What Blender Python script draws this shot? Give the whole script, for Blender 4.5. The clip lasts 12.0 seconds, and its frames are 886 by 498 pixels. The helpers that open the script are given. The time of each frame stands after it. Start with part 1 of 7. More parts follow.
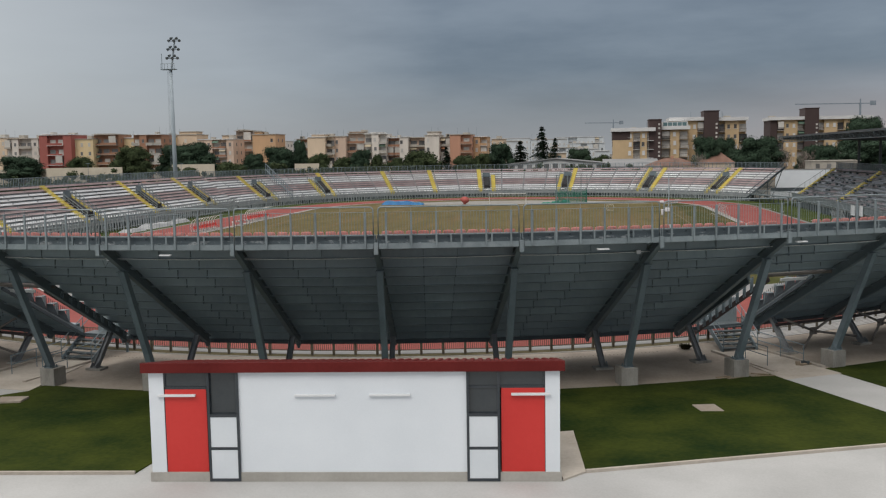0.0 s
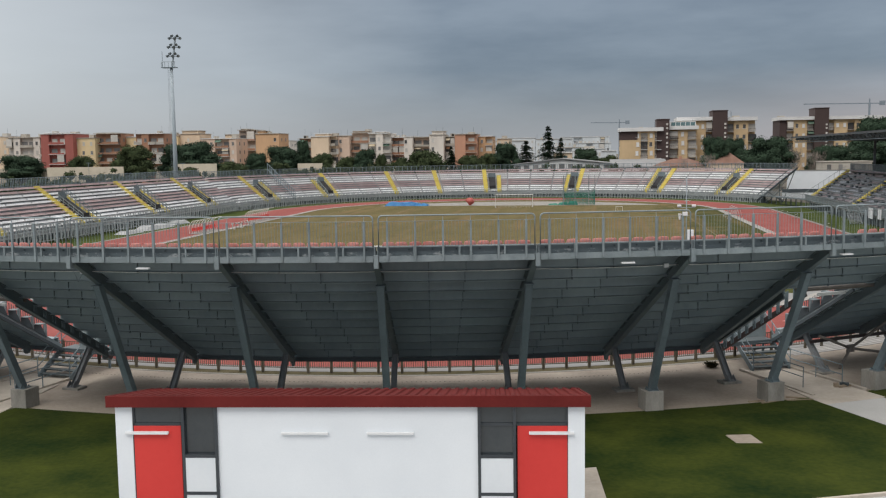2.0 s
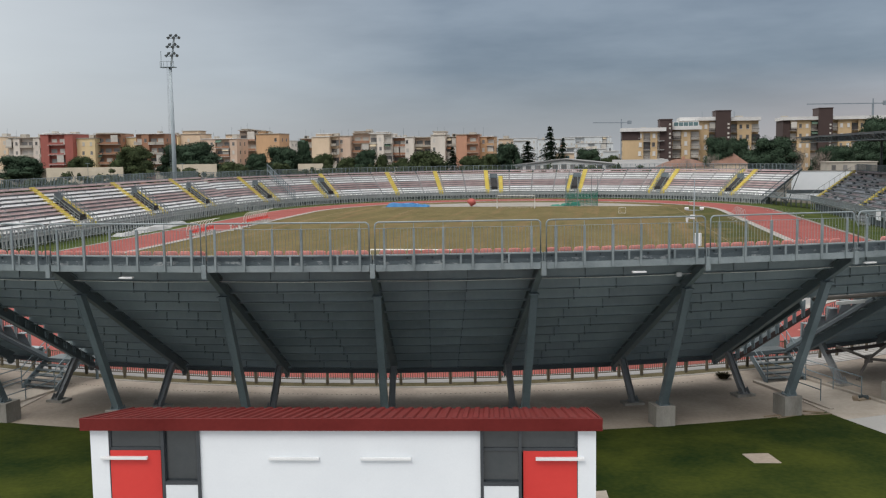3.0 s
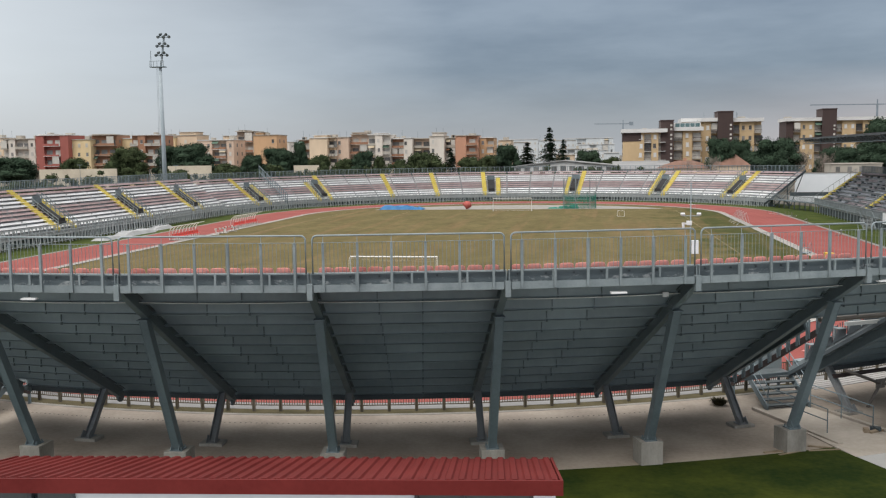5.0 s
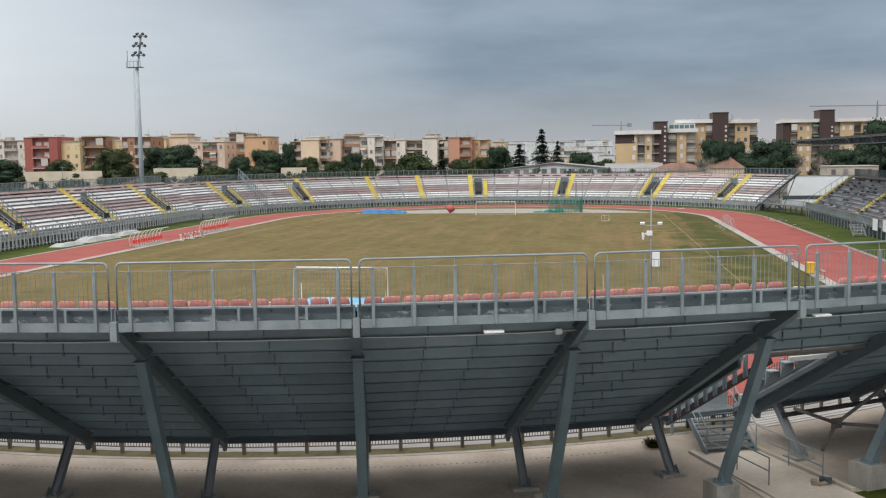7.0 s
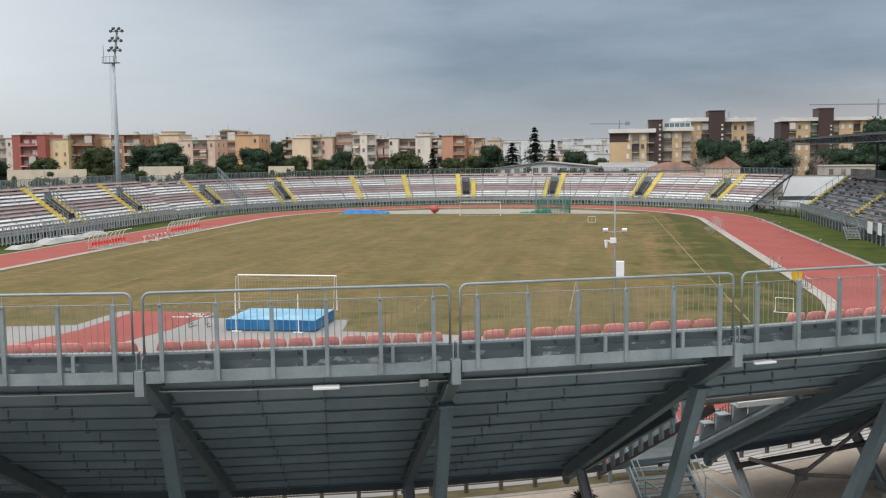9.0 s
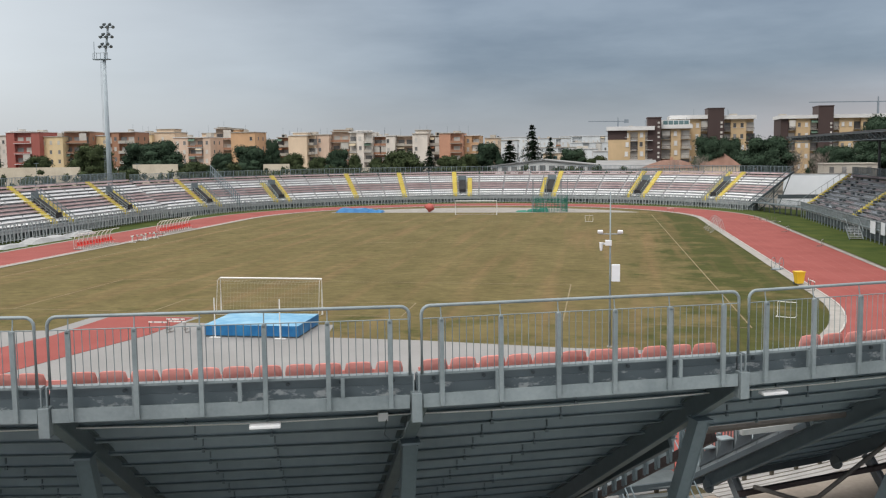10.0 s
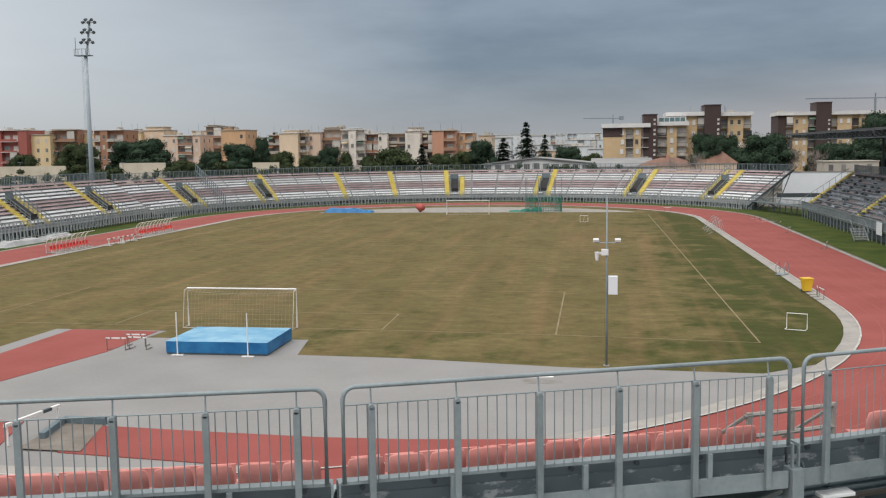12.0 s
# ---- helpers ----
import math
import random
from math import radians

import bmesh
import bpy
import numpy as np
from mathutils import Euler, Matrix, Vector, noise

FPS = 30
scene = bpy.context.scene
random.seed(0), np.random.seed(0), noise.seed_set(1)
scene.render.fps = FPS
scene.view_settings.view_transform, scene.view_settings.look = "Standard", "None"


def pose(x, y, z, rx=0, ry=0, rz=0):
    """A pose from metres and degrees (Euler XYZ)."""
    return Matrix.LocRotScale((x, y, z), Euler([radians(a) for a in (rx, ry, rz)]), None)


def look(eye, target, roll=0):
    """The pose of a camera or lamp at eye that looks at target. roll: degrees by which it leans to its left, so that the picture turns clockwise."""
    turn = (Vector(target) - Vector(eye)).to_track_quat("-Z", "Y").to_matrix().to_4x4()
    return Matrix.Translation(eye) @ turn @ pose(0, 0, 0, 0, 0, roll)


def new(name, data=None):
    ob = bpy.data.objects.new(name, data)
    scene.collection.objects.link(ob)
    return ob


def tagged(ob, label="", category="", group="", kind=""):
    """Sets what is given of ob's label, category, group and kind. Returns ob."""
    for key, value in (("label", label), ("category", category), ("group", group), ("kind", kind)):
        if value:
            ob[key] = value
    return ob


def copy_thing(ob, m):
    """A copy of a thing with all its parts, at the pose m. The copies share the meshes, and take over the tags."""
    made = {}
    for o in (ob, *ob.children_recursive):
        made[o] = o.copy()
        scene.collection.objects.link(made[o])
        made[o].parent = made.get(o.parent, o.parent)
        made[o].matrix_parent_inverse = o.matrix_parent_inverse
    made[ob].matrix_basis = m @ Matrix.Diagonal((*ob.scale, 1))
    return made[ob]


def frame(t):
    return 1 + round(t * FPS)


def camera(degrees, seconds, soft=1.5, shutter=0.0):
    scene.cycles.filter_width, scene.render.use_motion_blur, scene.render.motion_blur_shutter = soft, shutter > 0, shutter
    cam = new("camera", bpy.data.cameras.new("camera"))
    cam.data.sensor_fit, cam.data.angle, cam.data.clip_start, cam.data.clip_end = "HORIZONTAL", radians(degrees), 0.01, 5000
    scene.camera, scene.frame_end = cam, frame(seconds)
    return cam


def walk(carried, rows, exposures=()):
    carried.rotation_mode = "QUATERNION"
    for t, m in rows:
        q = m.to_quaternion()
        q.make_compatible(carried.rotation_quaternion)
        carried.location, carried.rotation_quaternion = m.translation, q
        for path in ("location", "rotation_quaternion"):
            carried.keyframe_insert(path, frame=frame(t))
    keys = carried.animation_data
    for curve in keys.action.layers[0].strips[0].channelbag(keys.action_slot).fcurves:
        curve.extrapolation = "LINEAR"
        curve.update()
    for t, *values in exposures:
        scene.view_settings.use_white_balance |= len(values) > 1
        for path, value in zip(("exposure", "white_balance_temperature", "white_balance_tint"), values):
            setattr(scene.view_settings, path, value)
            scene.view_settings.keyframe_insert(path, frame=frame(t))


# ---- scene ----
cam = camera(50.1, 12.0, 1.2)
PATH = [
    (0, (17.304, -87.597, 10.691), (16.99, -85.632, 10.492), -0.9),
    (0.5, (17.12, -86.72, 10.72), (16.803, -84.756, 10.521), -0.9),
    (1, (16.941, -85.697, 10.786), (16.621, -83.733, 10.587), -0.9),
    (1.5, (16.783, -84.824, 10.809), (16.461, -82.86, 10.61), -0.9),
    (2, (16.596, -83.844, 10.819), (16.273, -81.88, 10.619), -0.8),
    (2.5, (16.449, -82.949, 10.848), (16.124, -80.986, 10.648), -0.9),
    (3, (16.324, -81.936, 10.917), (15.998, -79.972, 10.717), -0.8),
    (5, (17.204, -77.344, 10.933), (16.872, -75.382, 10.736), -0.8),
    (5.5, (17.77, -76.1, 10.929), (17.437, -74.138, 10.732), -0.8),
    (6, (18.611, -74.563, 10.959), (18.275, -72.601, 10.764), -0.8),
    (6.5, (19.454, -73.204, 11.01), (19.118, -71.242, 10.814), -0.8),
    (7, (20.418, -71.637, 11.074), (20.079, -69.675, 10.88), -0.8),
    (9, (22.906, -65.452, 11.069), (22.563, -63.492, 10.872), -0.7),
    (9.5, (23.056, -64.217, 11.075), (22.714, -62.257, 10.876), -0.7),
    (10, (23.12, -62.821, 11.101), (22.779, -60.86, 10.899), -0.7),
    (10.5, (23.084, -61.626, 11.153), (22.746, -59.666, 10.949), -0.7),
    (11, (23.067, -60.354, 11.188), (22.731, -58.393, 10.983), -0.8),
    (11.5, (23.064, -59.297, 11.222), (22.73, -57.336, 11.015), -0.8),
    (12, (23.053, -58.079, 11.299), (22.722, -56.117, 11.091), -0.8),
]
walk(cam, [(t, look(eye, target, roll)) for t, eye, target, roll in PATH], exposures=((0, -0.47), (1.5, -0.27), (2.5, -0.19), (5.5, 0.05), (7.0, 0.09), (9.5, 0.07), (12, -0.14)))

# ---- world, sun, exposure ----
SUN_EL, SUN_AZ = 52.0, 200.0
world = bpy.data.worlds.new("overcast")
scene.world = world
world.use_nodes = True
wn, wl = world.node_tree.nodes, world.node_tree.links
wn.clear()


def wnode(kind, **values):
    n = wn.new(kind)
    for key, v in values.items():
        n.inputs[key].default_value = v
    return n


w_out = wn.new("ShaderNodeOutputWorld")
w_bg = wnode("ShaderNodeBackground", Strength=1.0)
w_sky = wn.new("ShaderNodeTexSky")
w_sky.sky_type, w_sky.sun_disc = "NISHITA", False
w_sky.sun_elevation, w_sky.sun_rotation = radians(SUN_EL), radians(SUN_AZ)
w_tc = wn.new("ShaderNodeTexCoord")
w_map = wnode("ShaderNodeMapping", Scale=(1.0, 1.0, 4.5))
wl.new(w_tc.outputs["Generated"], w_map.inputs["Vector"])
w_noise = wnode("ShaderNodeTexNoise", Scale=2.2, Detail=6.0, Roughness=0.55)
wl.new(w_map.outputs["Vector"], w_noise.inputs["Vector"])
w_ramp = wn.new("ShaderNodeValToRGB")
w_ramp.color_ramp.elements[0].position, w_ramp.color_ramp.elements[0].color = 0.38, (0.128, 0.172, 0.234, 1)
w_ramp.color_ramp.elements[1].position, w_ramp.color_ramp.elements[1].color = 0.63, (0.258, 0.314, 0.385, 1)
wl.new(w_noise.outputs["Fac"], w_ramp.inputs["Fac"])
w_sep = wn.new("ShaderNodeSeparateXYZ")
wl.new(w_tc.outputs["Generated"], w_sep.inputs["Vector"])
# brighter cloud towards the west, a pale warm band along the horizon
w_west = wnode("ShaderNodeMapRange")
for key, v in (("From Min", -0.16), ("From Max", -0.57), ("To Min", 0.0), ("To Max", 0.8)):
    w_west.inputs[key].default_value = v
wl.new(w_sep.outputs["X"], w_west.inputs["Value"])
w_mix1 = wn.new("ShaderNodeMixRGB")
w_mix1.inputs["Color2"].default_value = (0.72, 0.76, 0.79, 1)
wl.new(w_west.outputs["Result"], w_mix1.inputs["Fac"])
wl.new(w_ramp.outputs["Color"], w_mix1.inputs["Color1"])
w_hor = wnode("ShaderNodeMapRange")
for key, v in (("From Min", 0.085), ("From Max", 0.0), ("To Min", 0.0), ("To Max", 0.78)):
    w_hor.inputs[key].default_value = v
wl.new(w_sep.outputs["Z"], w_hor.inputs["Value"])
w_mix2 = wn.new("ShaderNodeMixRGB")
w_east = wnode("ShaderNodeMapRange")
for key, v in (("From Min", 0.05), ("From Max", 0.30), ("To Min", 0.0), ("To Max", 1.0)):
    w_east.inputs[key].default_value = v
wl.new(w_sep.outputs["X"], w_east.inputs["Value"])
w_rim = wn.new("ShaderNodeMixRGB")
w_rim.inputs["Color1"].default_value, w_rim.inputs["Color2"].default_value = (0.43, 0.445, 0.47, 1), (0.57, 0.485, 0.48, 1)
wl.new(w_east.outputs["Result"], w_rim.inputs["Fac"])
wl.new(w_rim.outputs["Color"], w_mix2.inputs["Color2"])
wl.new(w_hor.outputs["Result"], w_mix2.inputs["Fac"])
wl.new(w_mix1.outputs["Color"], w_mix2.inputs["Color1"])
# the zenith of an overcast sky is brighter than its rim
w_zen = wnode("ShaderNodeMapRange")
for key, v in (("From Min", 0.2), ("From Max", 0.8), ("To Min", 0.0), ("To Max", 4.4)):
    w_zen.inputs[key].default_value = v
wl.new(w_sep.outputs["Z"], w_zen.inputs["Value"])
w_mul = wn.new("ShaderNodeVectorMath")
w_mul.operation = "MULTIPLY_ADD"
w_warm = wn.new("ShaderNodeVectorMath")
w_warm.operation = "SCALE"
w_warm.inputs[0].default_value = (0.345, 0.322, 0.292)
wl.new(w_zen.outputs["Result"], w_warm.inputs["Scale"])
w_mul.inputs[1].default_value = (1.0, 1.0, 1.0)
wl.new(w_mix2.outputs["Color"], w_mul.inputs[0])
wl.new(w_warm.outputs["Vector"], w_mul.inputs[2])
w_add = wn.new("ShaderNodeVectorMath")
w_add.operation = "MULTIPLY_ADD"
w_add.inputs[1].default_value = (0.012, 0.012, 0.012)
wl.new(w_sky.outputs["Color"], w_add.inputs[0])
wl.new(w_mul.outputs["Vector"], w_add.inputs[2])
wl.new(w_add.outputs["Vector"], w_bg.inputs["Color"])
wl.new(w_bg.outputs["Background"], w_out.inputs["Surface"])

sun = new("sun", bpy.data.lights.new("sun", "SUN"))
sun.data.energy, sun.data.angle, sun.data.color = 1.35, radians(25), (1.0, 0.955, 0.89)
sun.matrix_basis = pose(0, 0, 60, 90 - SUN_EL, 0, 180 - SUN_AZ)
scene.view_settings.exposure = 0.0

# ---- materials ----


def mat(name, c1, c2=None, scale=1.0, rough=0.7, metal=0.0, bump=0.0, fine=0.0, rand=0.0, stretch=(1, 1, 1), spec=0.4, island=0.0, edge=(0.45, 0.9)):
    """A node material: two tones by a coarse and a fine noise in world metres, bump from the fine one."""
    m = bpy.data.materials.new(name)
    m.use_nodes = True
    nt = m.node_tree
    n, l = nt.nodes, nt.links
    b = n["Principled BSDF"]
    b.inputs["Roughness"].default_value, b.inputs["Metallic"].default_value = rough, metal
    b.inputs["Specular IOR Level"].default_value = spec
    c2 = c2 or tuple(v * 0.8 for v in c1)
    geo = n.new("ShaderNodeNewGeometry")
    mp = n.new("ShaderNodeMapping")
    mp.inputs["Scale"].default_value = stretch
    l.new(geo.outputs["Position"], mp.inputs["Vector"])
    n1 = n.new("ShaderNodeTexNoise")
    n1.inputs["Scale"].default_value, n1.inputs["Detail"].default_value = scale, 5.0
    l.new(mp.outputs["Vector"], n1.inputs["Vector"])
    n2 = n.new("ShaderNodeTexNoise")
    n2.inputs["Scale"].default_value, n2.inputs["Detail"].default_value = fine or scale * 11, 4.0
    l.new(mp.outputs["Vector"], n2.inputs["Vector"])
    add = n.new("ShaderNodeMath")
    add.operation = "MULTIPLY_ADD"
    add.inputs[1].default_value = 0.35
    l.new(n2.outputs["Fac"], add.inputs[0])
    l.new(n1.outputs["Fac"], add.inputs[2])
    ramp = n.new("ShaderNodeMapRange")
    for key, v in (("From Min", edge[0]), ("From Max", edge[1]), ("To Min", 0.0), ("To Max", 1.0)):
        ramp.inputs[key].default_value = v
    l.new(add.outputs[0], ramp.inputs["Value"])
    mix = n.new("ShaderNodeMixRGB")
    mix.inputs["Color1"].default_value, mix.inputs["Color2"].default_value = (*c1, 1), (*c2, 1)
    l.new(ramp.outputs["Result"], mix.inputs["Fac"])
    colour = mix.outputs["Color"]
    if rand or island:
        hsv = n.new("ShaderNodeHueSaturation")
        mr = n.new("ShaderNodeMapRange")
        mr.inputs["To Min"].default_value, mr.inputs["To Max"].default_value = 1 - (rand or island), 1 + (rand or island)
        src = n.new("ShaderNodeObjectInfo").outputs["Random"] if rand else geo.outputs["Random Per Island"]
        l.new(src, mr.inputs["Value"])
        l.new(mr.outputs["Result"], hsv.inputs["Value"])
        l.new(colour, hsv.inputs["Color"])
        colour = hsv.outputs["Color"]
    l.new(colour, b.inputs["Base Color"])
    if bump:
        bp = n.new("ShaderNodeBump")
        bp.inputs["Strength"].default_value, bp.inputs["Distance"].default_value = bump, 0.02
        l.new(n2.outputs["Fac"], bp.inputs["Height"])
        l.new(bp.outputs["Normal"], b.inputs["Normal"])
    return m


def turf(name):
    """Dry winter turf, olive where the mower stripes run, greener in patches and towards the edges."""
    m = mat(name, (0.099, 0.082, 0.033), (0.142, 0.115, 0.051), 0.20, 0.95, bump=0.5, fine=2.2, stretch=(1.0, 0.5, 1), spec=0.1)
    n, l = m.node_tree.nodes, m.node_tree.links
    b = n["Principled BSDF"]
    base = b.inputs["Base Color"].links[0].from_socket
    geo = n.new("ShaderNodeNewGeometry")
    sep = n.new("ShaderNodeSeparateXYZ")
    l.new(geo.outputs["Position"], sep.inputs["Vector"])
    nz = n.new("ShaderNodeTexNoise")
    nz.inputs["Scale"].default_value, nz.inputs["Detail"].default_value, nz.inputs["Roughness"].default_value = 0.22, 9.0, 0.68
    l.new(geo.outputs["Position"], nz.inputs["Vector"])
    ex = n.new("ShaderNodeMapRange")
    for key, v in (("From Min", 24.0), ("From Max", 34.0), ("To Min", 0.0), ("To Max", 0.23)):
        ex.inputs[key].default_value = v
    l.new(sep.outputs["X"], ex.inputs["Value"])
    ey = n.new("ShaderNodeMapRange")
    for key, v in (("From Min", 6.0), ("From Max", -5.0), ("To Min", 0.0), ("To Max", 0.07)):
        ey.inputs[key].default_value = v
    l.new(sep.outputs["Y"], ey.inputs["Value"])
    s1 = n.new("ShaderNodeMath")
    l.new(ex.outputs["Result"], s1.inputs[0])
    l.new(ey.outputs["Result"], s1.inputs[1])
    s2 = n.new("ShaderNodeMath")
    l.new(s1.outputs[0], s2.inputs[0])
    l.new(nz.outputs["Fac"], s2.inputs[1])
    mr = n.new("ShaderNodeMapRange")
    for key, v in (("From Min", 0.575), ("From Max", 0.72), ("To Min", 0.0), ("To Max", 0.9)):
        mr.inputs[key].default_value = v
    l.new(s2.outputs[0], mr.inputs["Value"])
    mix = n.new("ShaderNodeMixRGB")
    mix.inputs["Color2"].default_value = (0.046, 0.054, 0.014, 1)
    l.new(mr.outputs["Result"], mix.inputs["Fac"])
    l.new(base, mix.inputs["Color1"])
    # reddish worn streaks along the mowing direction
    mp = n.new("ShaderNodeMapping")
    mp.inputs["Scale"].default_value = (0.9, 0.05, 1)
    l.new(geo.outputs["Position"], mp.inputs["Vector"])
    nw = n.new("ShaderNodeTexNoise")
    nw.inputs["Scale"].default_value, nw.inputs["Detail"].default_value = 0.5, 4.0
    l.new(mp.outputs["Vector"], nw.inputs["Vector"])
    mw = n.new("ShaderNodeMapRange")
    for key, v in (("From Min", 0.5), ("From Max", 0.7), ("To Min", 0.0), ("To Max", 0.45)):
        mw.inputs[key].default_value = v
    l.new(nw.outputs["Fac"], mw.inputs["Value"])
    mix2 = n.new("ShaderNodeMixRGB")
    mix2.inputs["Color2"].default_value = (0.20, 0.125, 0.066, 1)
    l.new(mw.outputs["Result"], mix2.inputs["Fac"])
    l.new(mix.outputs["Color"], mix2.inputs["Color1"])
    # tufts of lighter and darker blades
    mg = n.new("ShaderNodeMapping")
    mg.inputs["Scale"].default_value = (0.7, 1.0, 1)
    l.new(geo.outputs["Position"], mg.inputs["Vector"])
    ng = n.new("ShaderNodeTexNoise")
    ng.inputs["Scale"].default_value, ng.inputs["Detail"].default_value, ng.inputs["Roughness"].default_value = 0.9, 10.0, 0.75
    l.new(mg.outputs["Vector"], ng.inputs["Vector"])
    rg = n.new("ShaderNodeMapRange")
    for key, v in (("From Min", 0.3), ("From Max", 0.7), ("To Min", 0.70), ("To Max", 1.30)):
        rg.inputs[key].default_value = v
    l.new(ng.outputs["Fac"], rg.inputs["Value"])
    sc = n.new("ShaderNodeVectorMath")
    sc.operation = "SCALE"
    l.new(mix2.outputs["Color"], sc.inputs[0])
    l.new(rg.outputs["Result"], sc.inputs["Scale"])
    l.new(sc.outputs["Vector"], b.inputs["Base Color"])
    return m


GRASS_DRY = turf("dry_turf")
LAWN = mat("lawn_grass", (0.008, 0.021, 0.004), (0.052, 0.064, 0.010), 0.30, 0.95, bump=0.8, fine=5, spec=0.1)
SIDE_GRASS = mat("rough_side_grass", (0.030, 0.052, 0.010), (0.075, 0.092, 0.022), 0.3, 0.95, bump=0.7, fine=5, spec=0.1)
GROUND = mat("city_ground", (0.10, 0.09, 0.075), (0.16, 0.145, 0.12), 0.08, 0.95)
PLAZA = mat("brushed_concrete", (0.365, 0.362, 0.355), (0.48, 0.478, 0.47), 0.25, 0.85, bump=0.15, fine=14)
CONC = mat("stained_concrete", (0.245, 0.205, 0.170), (0.42, 0.362, 0.305), 0.35, 0.9, bump=0.3, fine=6)
CONC_D = mat("pale_apron", (0.205, 0.202, 0.20), (0.255, 0.252, 0.25), 0.18, 0.9, fine=5, bump=0.1)
KERB = mat("kerb_concrete", (0.195, 0.183, 0.167), (0.315, 0.30, 0.275), 0.8, 0.9, bump=0.2, fine=5)
KERB_T = mat("grey_drain_kerb", (0.25, 0.238, 0.222), (0.345, 0.328, 0.305), 0.8, 0.9, bump=0.2, fine=5)
PIER = mat("pier_concrete", (0.20, 0.19, 0.17), (0.35, 0.335, 0.305), 1.6, 0.9, bump=0.35, stretch=(1, 1, 0.4))
TARTAN = mat("red_tartan", (0.225, 0.056, 0.048), (0.285, 0.080, 0.070), 0.22, 0.85, bump=0.2, fine=12, spec=0.2)
EDGE = mat("worn_white_edge", (0.34, 0.33, 0.31), (0.52, 0.51, 0.49), 1.5, 0.8)
LANE = mat("worn_lane_line", (0.232, 0.060, 0.052), (0.305, 0.10, 0.088), 0.4, 0.85, fine=3)
CHALK = mat("worn_field_line", (0.15, 0.112, 0.056), (0.27, 0.22, 0.135), 0.5, 0.95, fine=6)
STEEL = mat("grey_steel_paint", (0.125, 0.165, 0.186), (0.185, 0.235, 0.26), 0.9, 0.55, 0.0, bump=0.06, rand=0.12)
STEEL_DK = mat("dark_steel_paint", (0.050, 0.066, 0.075), (0.075, 0.096, 0.108), 0.7, 0.6, bump=0.05)
RAFTER = mat("slate_steel_paint", (0.105, 0.136, 0.152), (0.145, 0.182, 0.20), 0.7, 0.6, bump=0.05)
PLANK = mat("folded_steel_plank", (0.207, 0.262, 0.284), (0.28, 0.340, 0.362), 0.6, 0.5, 0.0, bump=0.14, rand=0.10, stretch=(1, 1, 0.5))
# slightly paler than PLANK, a painted highlight on the plank lips
LIP = mat("plank_lip_highlight", (0.215, 0.265, 0.284), (0.285, 0.335, 0.355), 0.9, 0.5, 0.1, rand=0.15)
GALV = mat("galvanised_steel", (0.175, 0.212, 0.226), (0.270, 0.315, 0.332), 1.4, 0.5, 0.25, bump=0.05, rand=0.08)
GALV_W = mat("scraped_painted_sheet", (0.135, 0.168, 0.185), (0.42, 0.45, 0.46), 2.6, 0.55, 0.1, fine=14, bump=0.1, stretch=(1, 1, 2.0), edge=(0.72, 0.84))
SEAT_RED = mat("faded_red_plastic", (0.52, 0.185, 0.16), (0.66, 0.30, 0.27), 0.7, 0.65, rand=0.10, spec=0.2)
SEAT_PINK = mat("weathered_red_plastic", (0.42, 0.315, 0.315), (0.57, 0.475, 0.475), 0.5, 0.6, rand=0.12, fine=3)
SEAT_WHITE = mat("white_plastic", (0.72, 0.73, 0.74), (0.84, 0.845, 0.855), 0.6, 0.5, rand=0.10, fine=3)
SEAT_GREY = mat("grey_plastic_seat", (0.185, 0.162, 0.172), (0.31, 0.28, 0.295), 0.5, 0.6, rand=0.15, fine=3)
SEAT_BLUE = mat("blue_grey_plastic_seat", (0.185, 0.205, 0.235), (0.31, 0.335, 0.365), 0.5, 0.6, rand=0.15, fine=3)
STEP = mat("grey_step", (0.29, 0.305, 0.315), (0.42, 0.435, 0.445), 0.6, 0.7, rand=0.08)
YELLOW = mat("yellow_paint", (0.53, 0.43, 0.085), (0.65, 0.55, 0.15), 0.9, 0.6, rand=0.08)
WALL_W = mat("white_render", (0.70, 0.742, 0.785), (0.76, 0.80, 0.84), 0.5, 0.8, bump=0.05, fine=20)
RED_DOOR = mat("red_door_paint", (0.56, 0.032, 0.028), (0.62, 0.045, 0.038), 0.6, 0.45)
RED_ROOF = mat("red_roof_sheet", (0.10, 0.009, 0.008), (0.145, 0.018, 0.016), 0.5, 0.6, 0.0, fine=8, bump=0.08, rand=0.08, spec=0.2)
DARK_FRAME = mat("anthracite_frame", (0.035, 0.042, 0.05), (0.05, 0.058, 0.066), 1.0, 0.4)
PANE_W = mat("opal_panel", (0.66, 0.705, 0.745), (0.72, 0.76, 0.795), 0.8, 0.35)
LAMP_W = mat("lamp_housing", (0.67, 0.69, 0.71), (0.75, 0.765, 0.78), 2.0, 0.5)
BLUE_MAT = mat("blue_vinyl", (0.004, 0.092, 0.27), (0.03, 0.20, 0.42), 0.8, 0.5, bump=0.2, fine=3)
BLUE_TOP = mat("worn_skylit_blue_vinyl", (0.035, 0.22, 0.42), (0.22, 0.42, 0.56), 0.7, 0.5, bump=0.15, fine=2, edge=(0.40, 0.85))
WHITE_TUBE = mat("white_tube", (0.72, 0.72, 0.70), (0.82, 0.82, 0.80), 2.0, 0.4)

# ---- mesh helpers ----


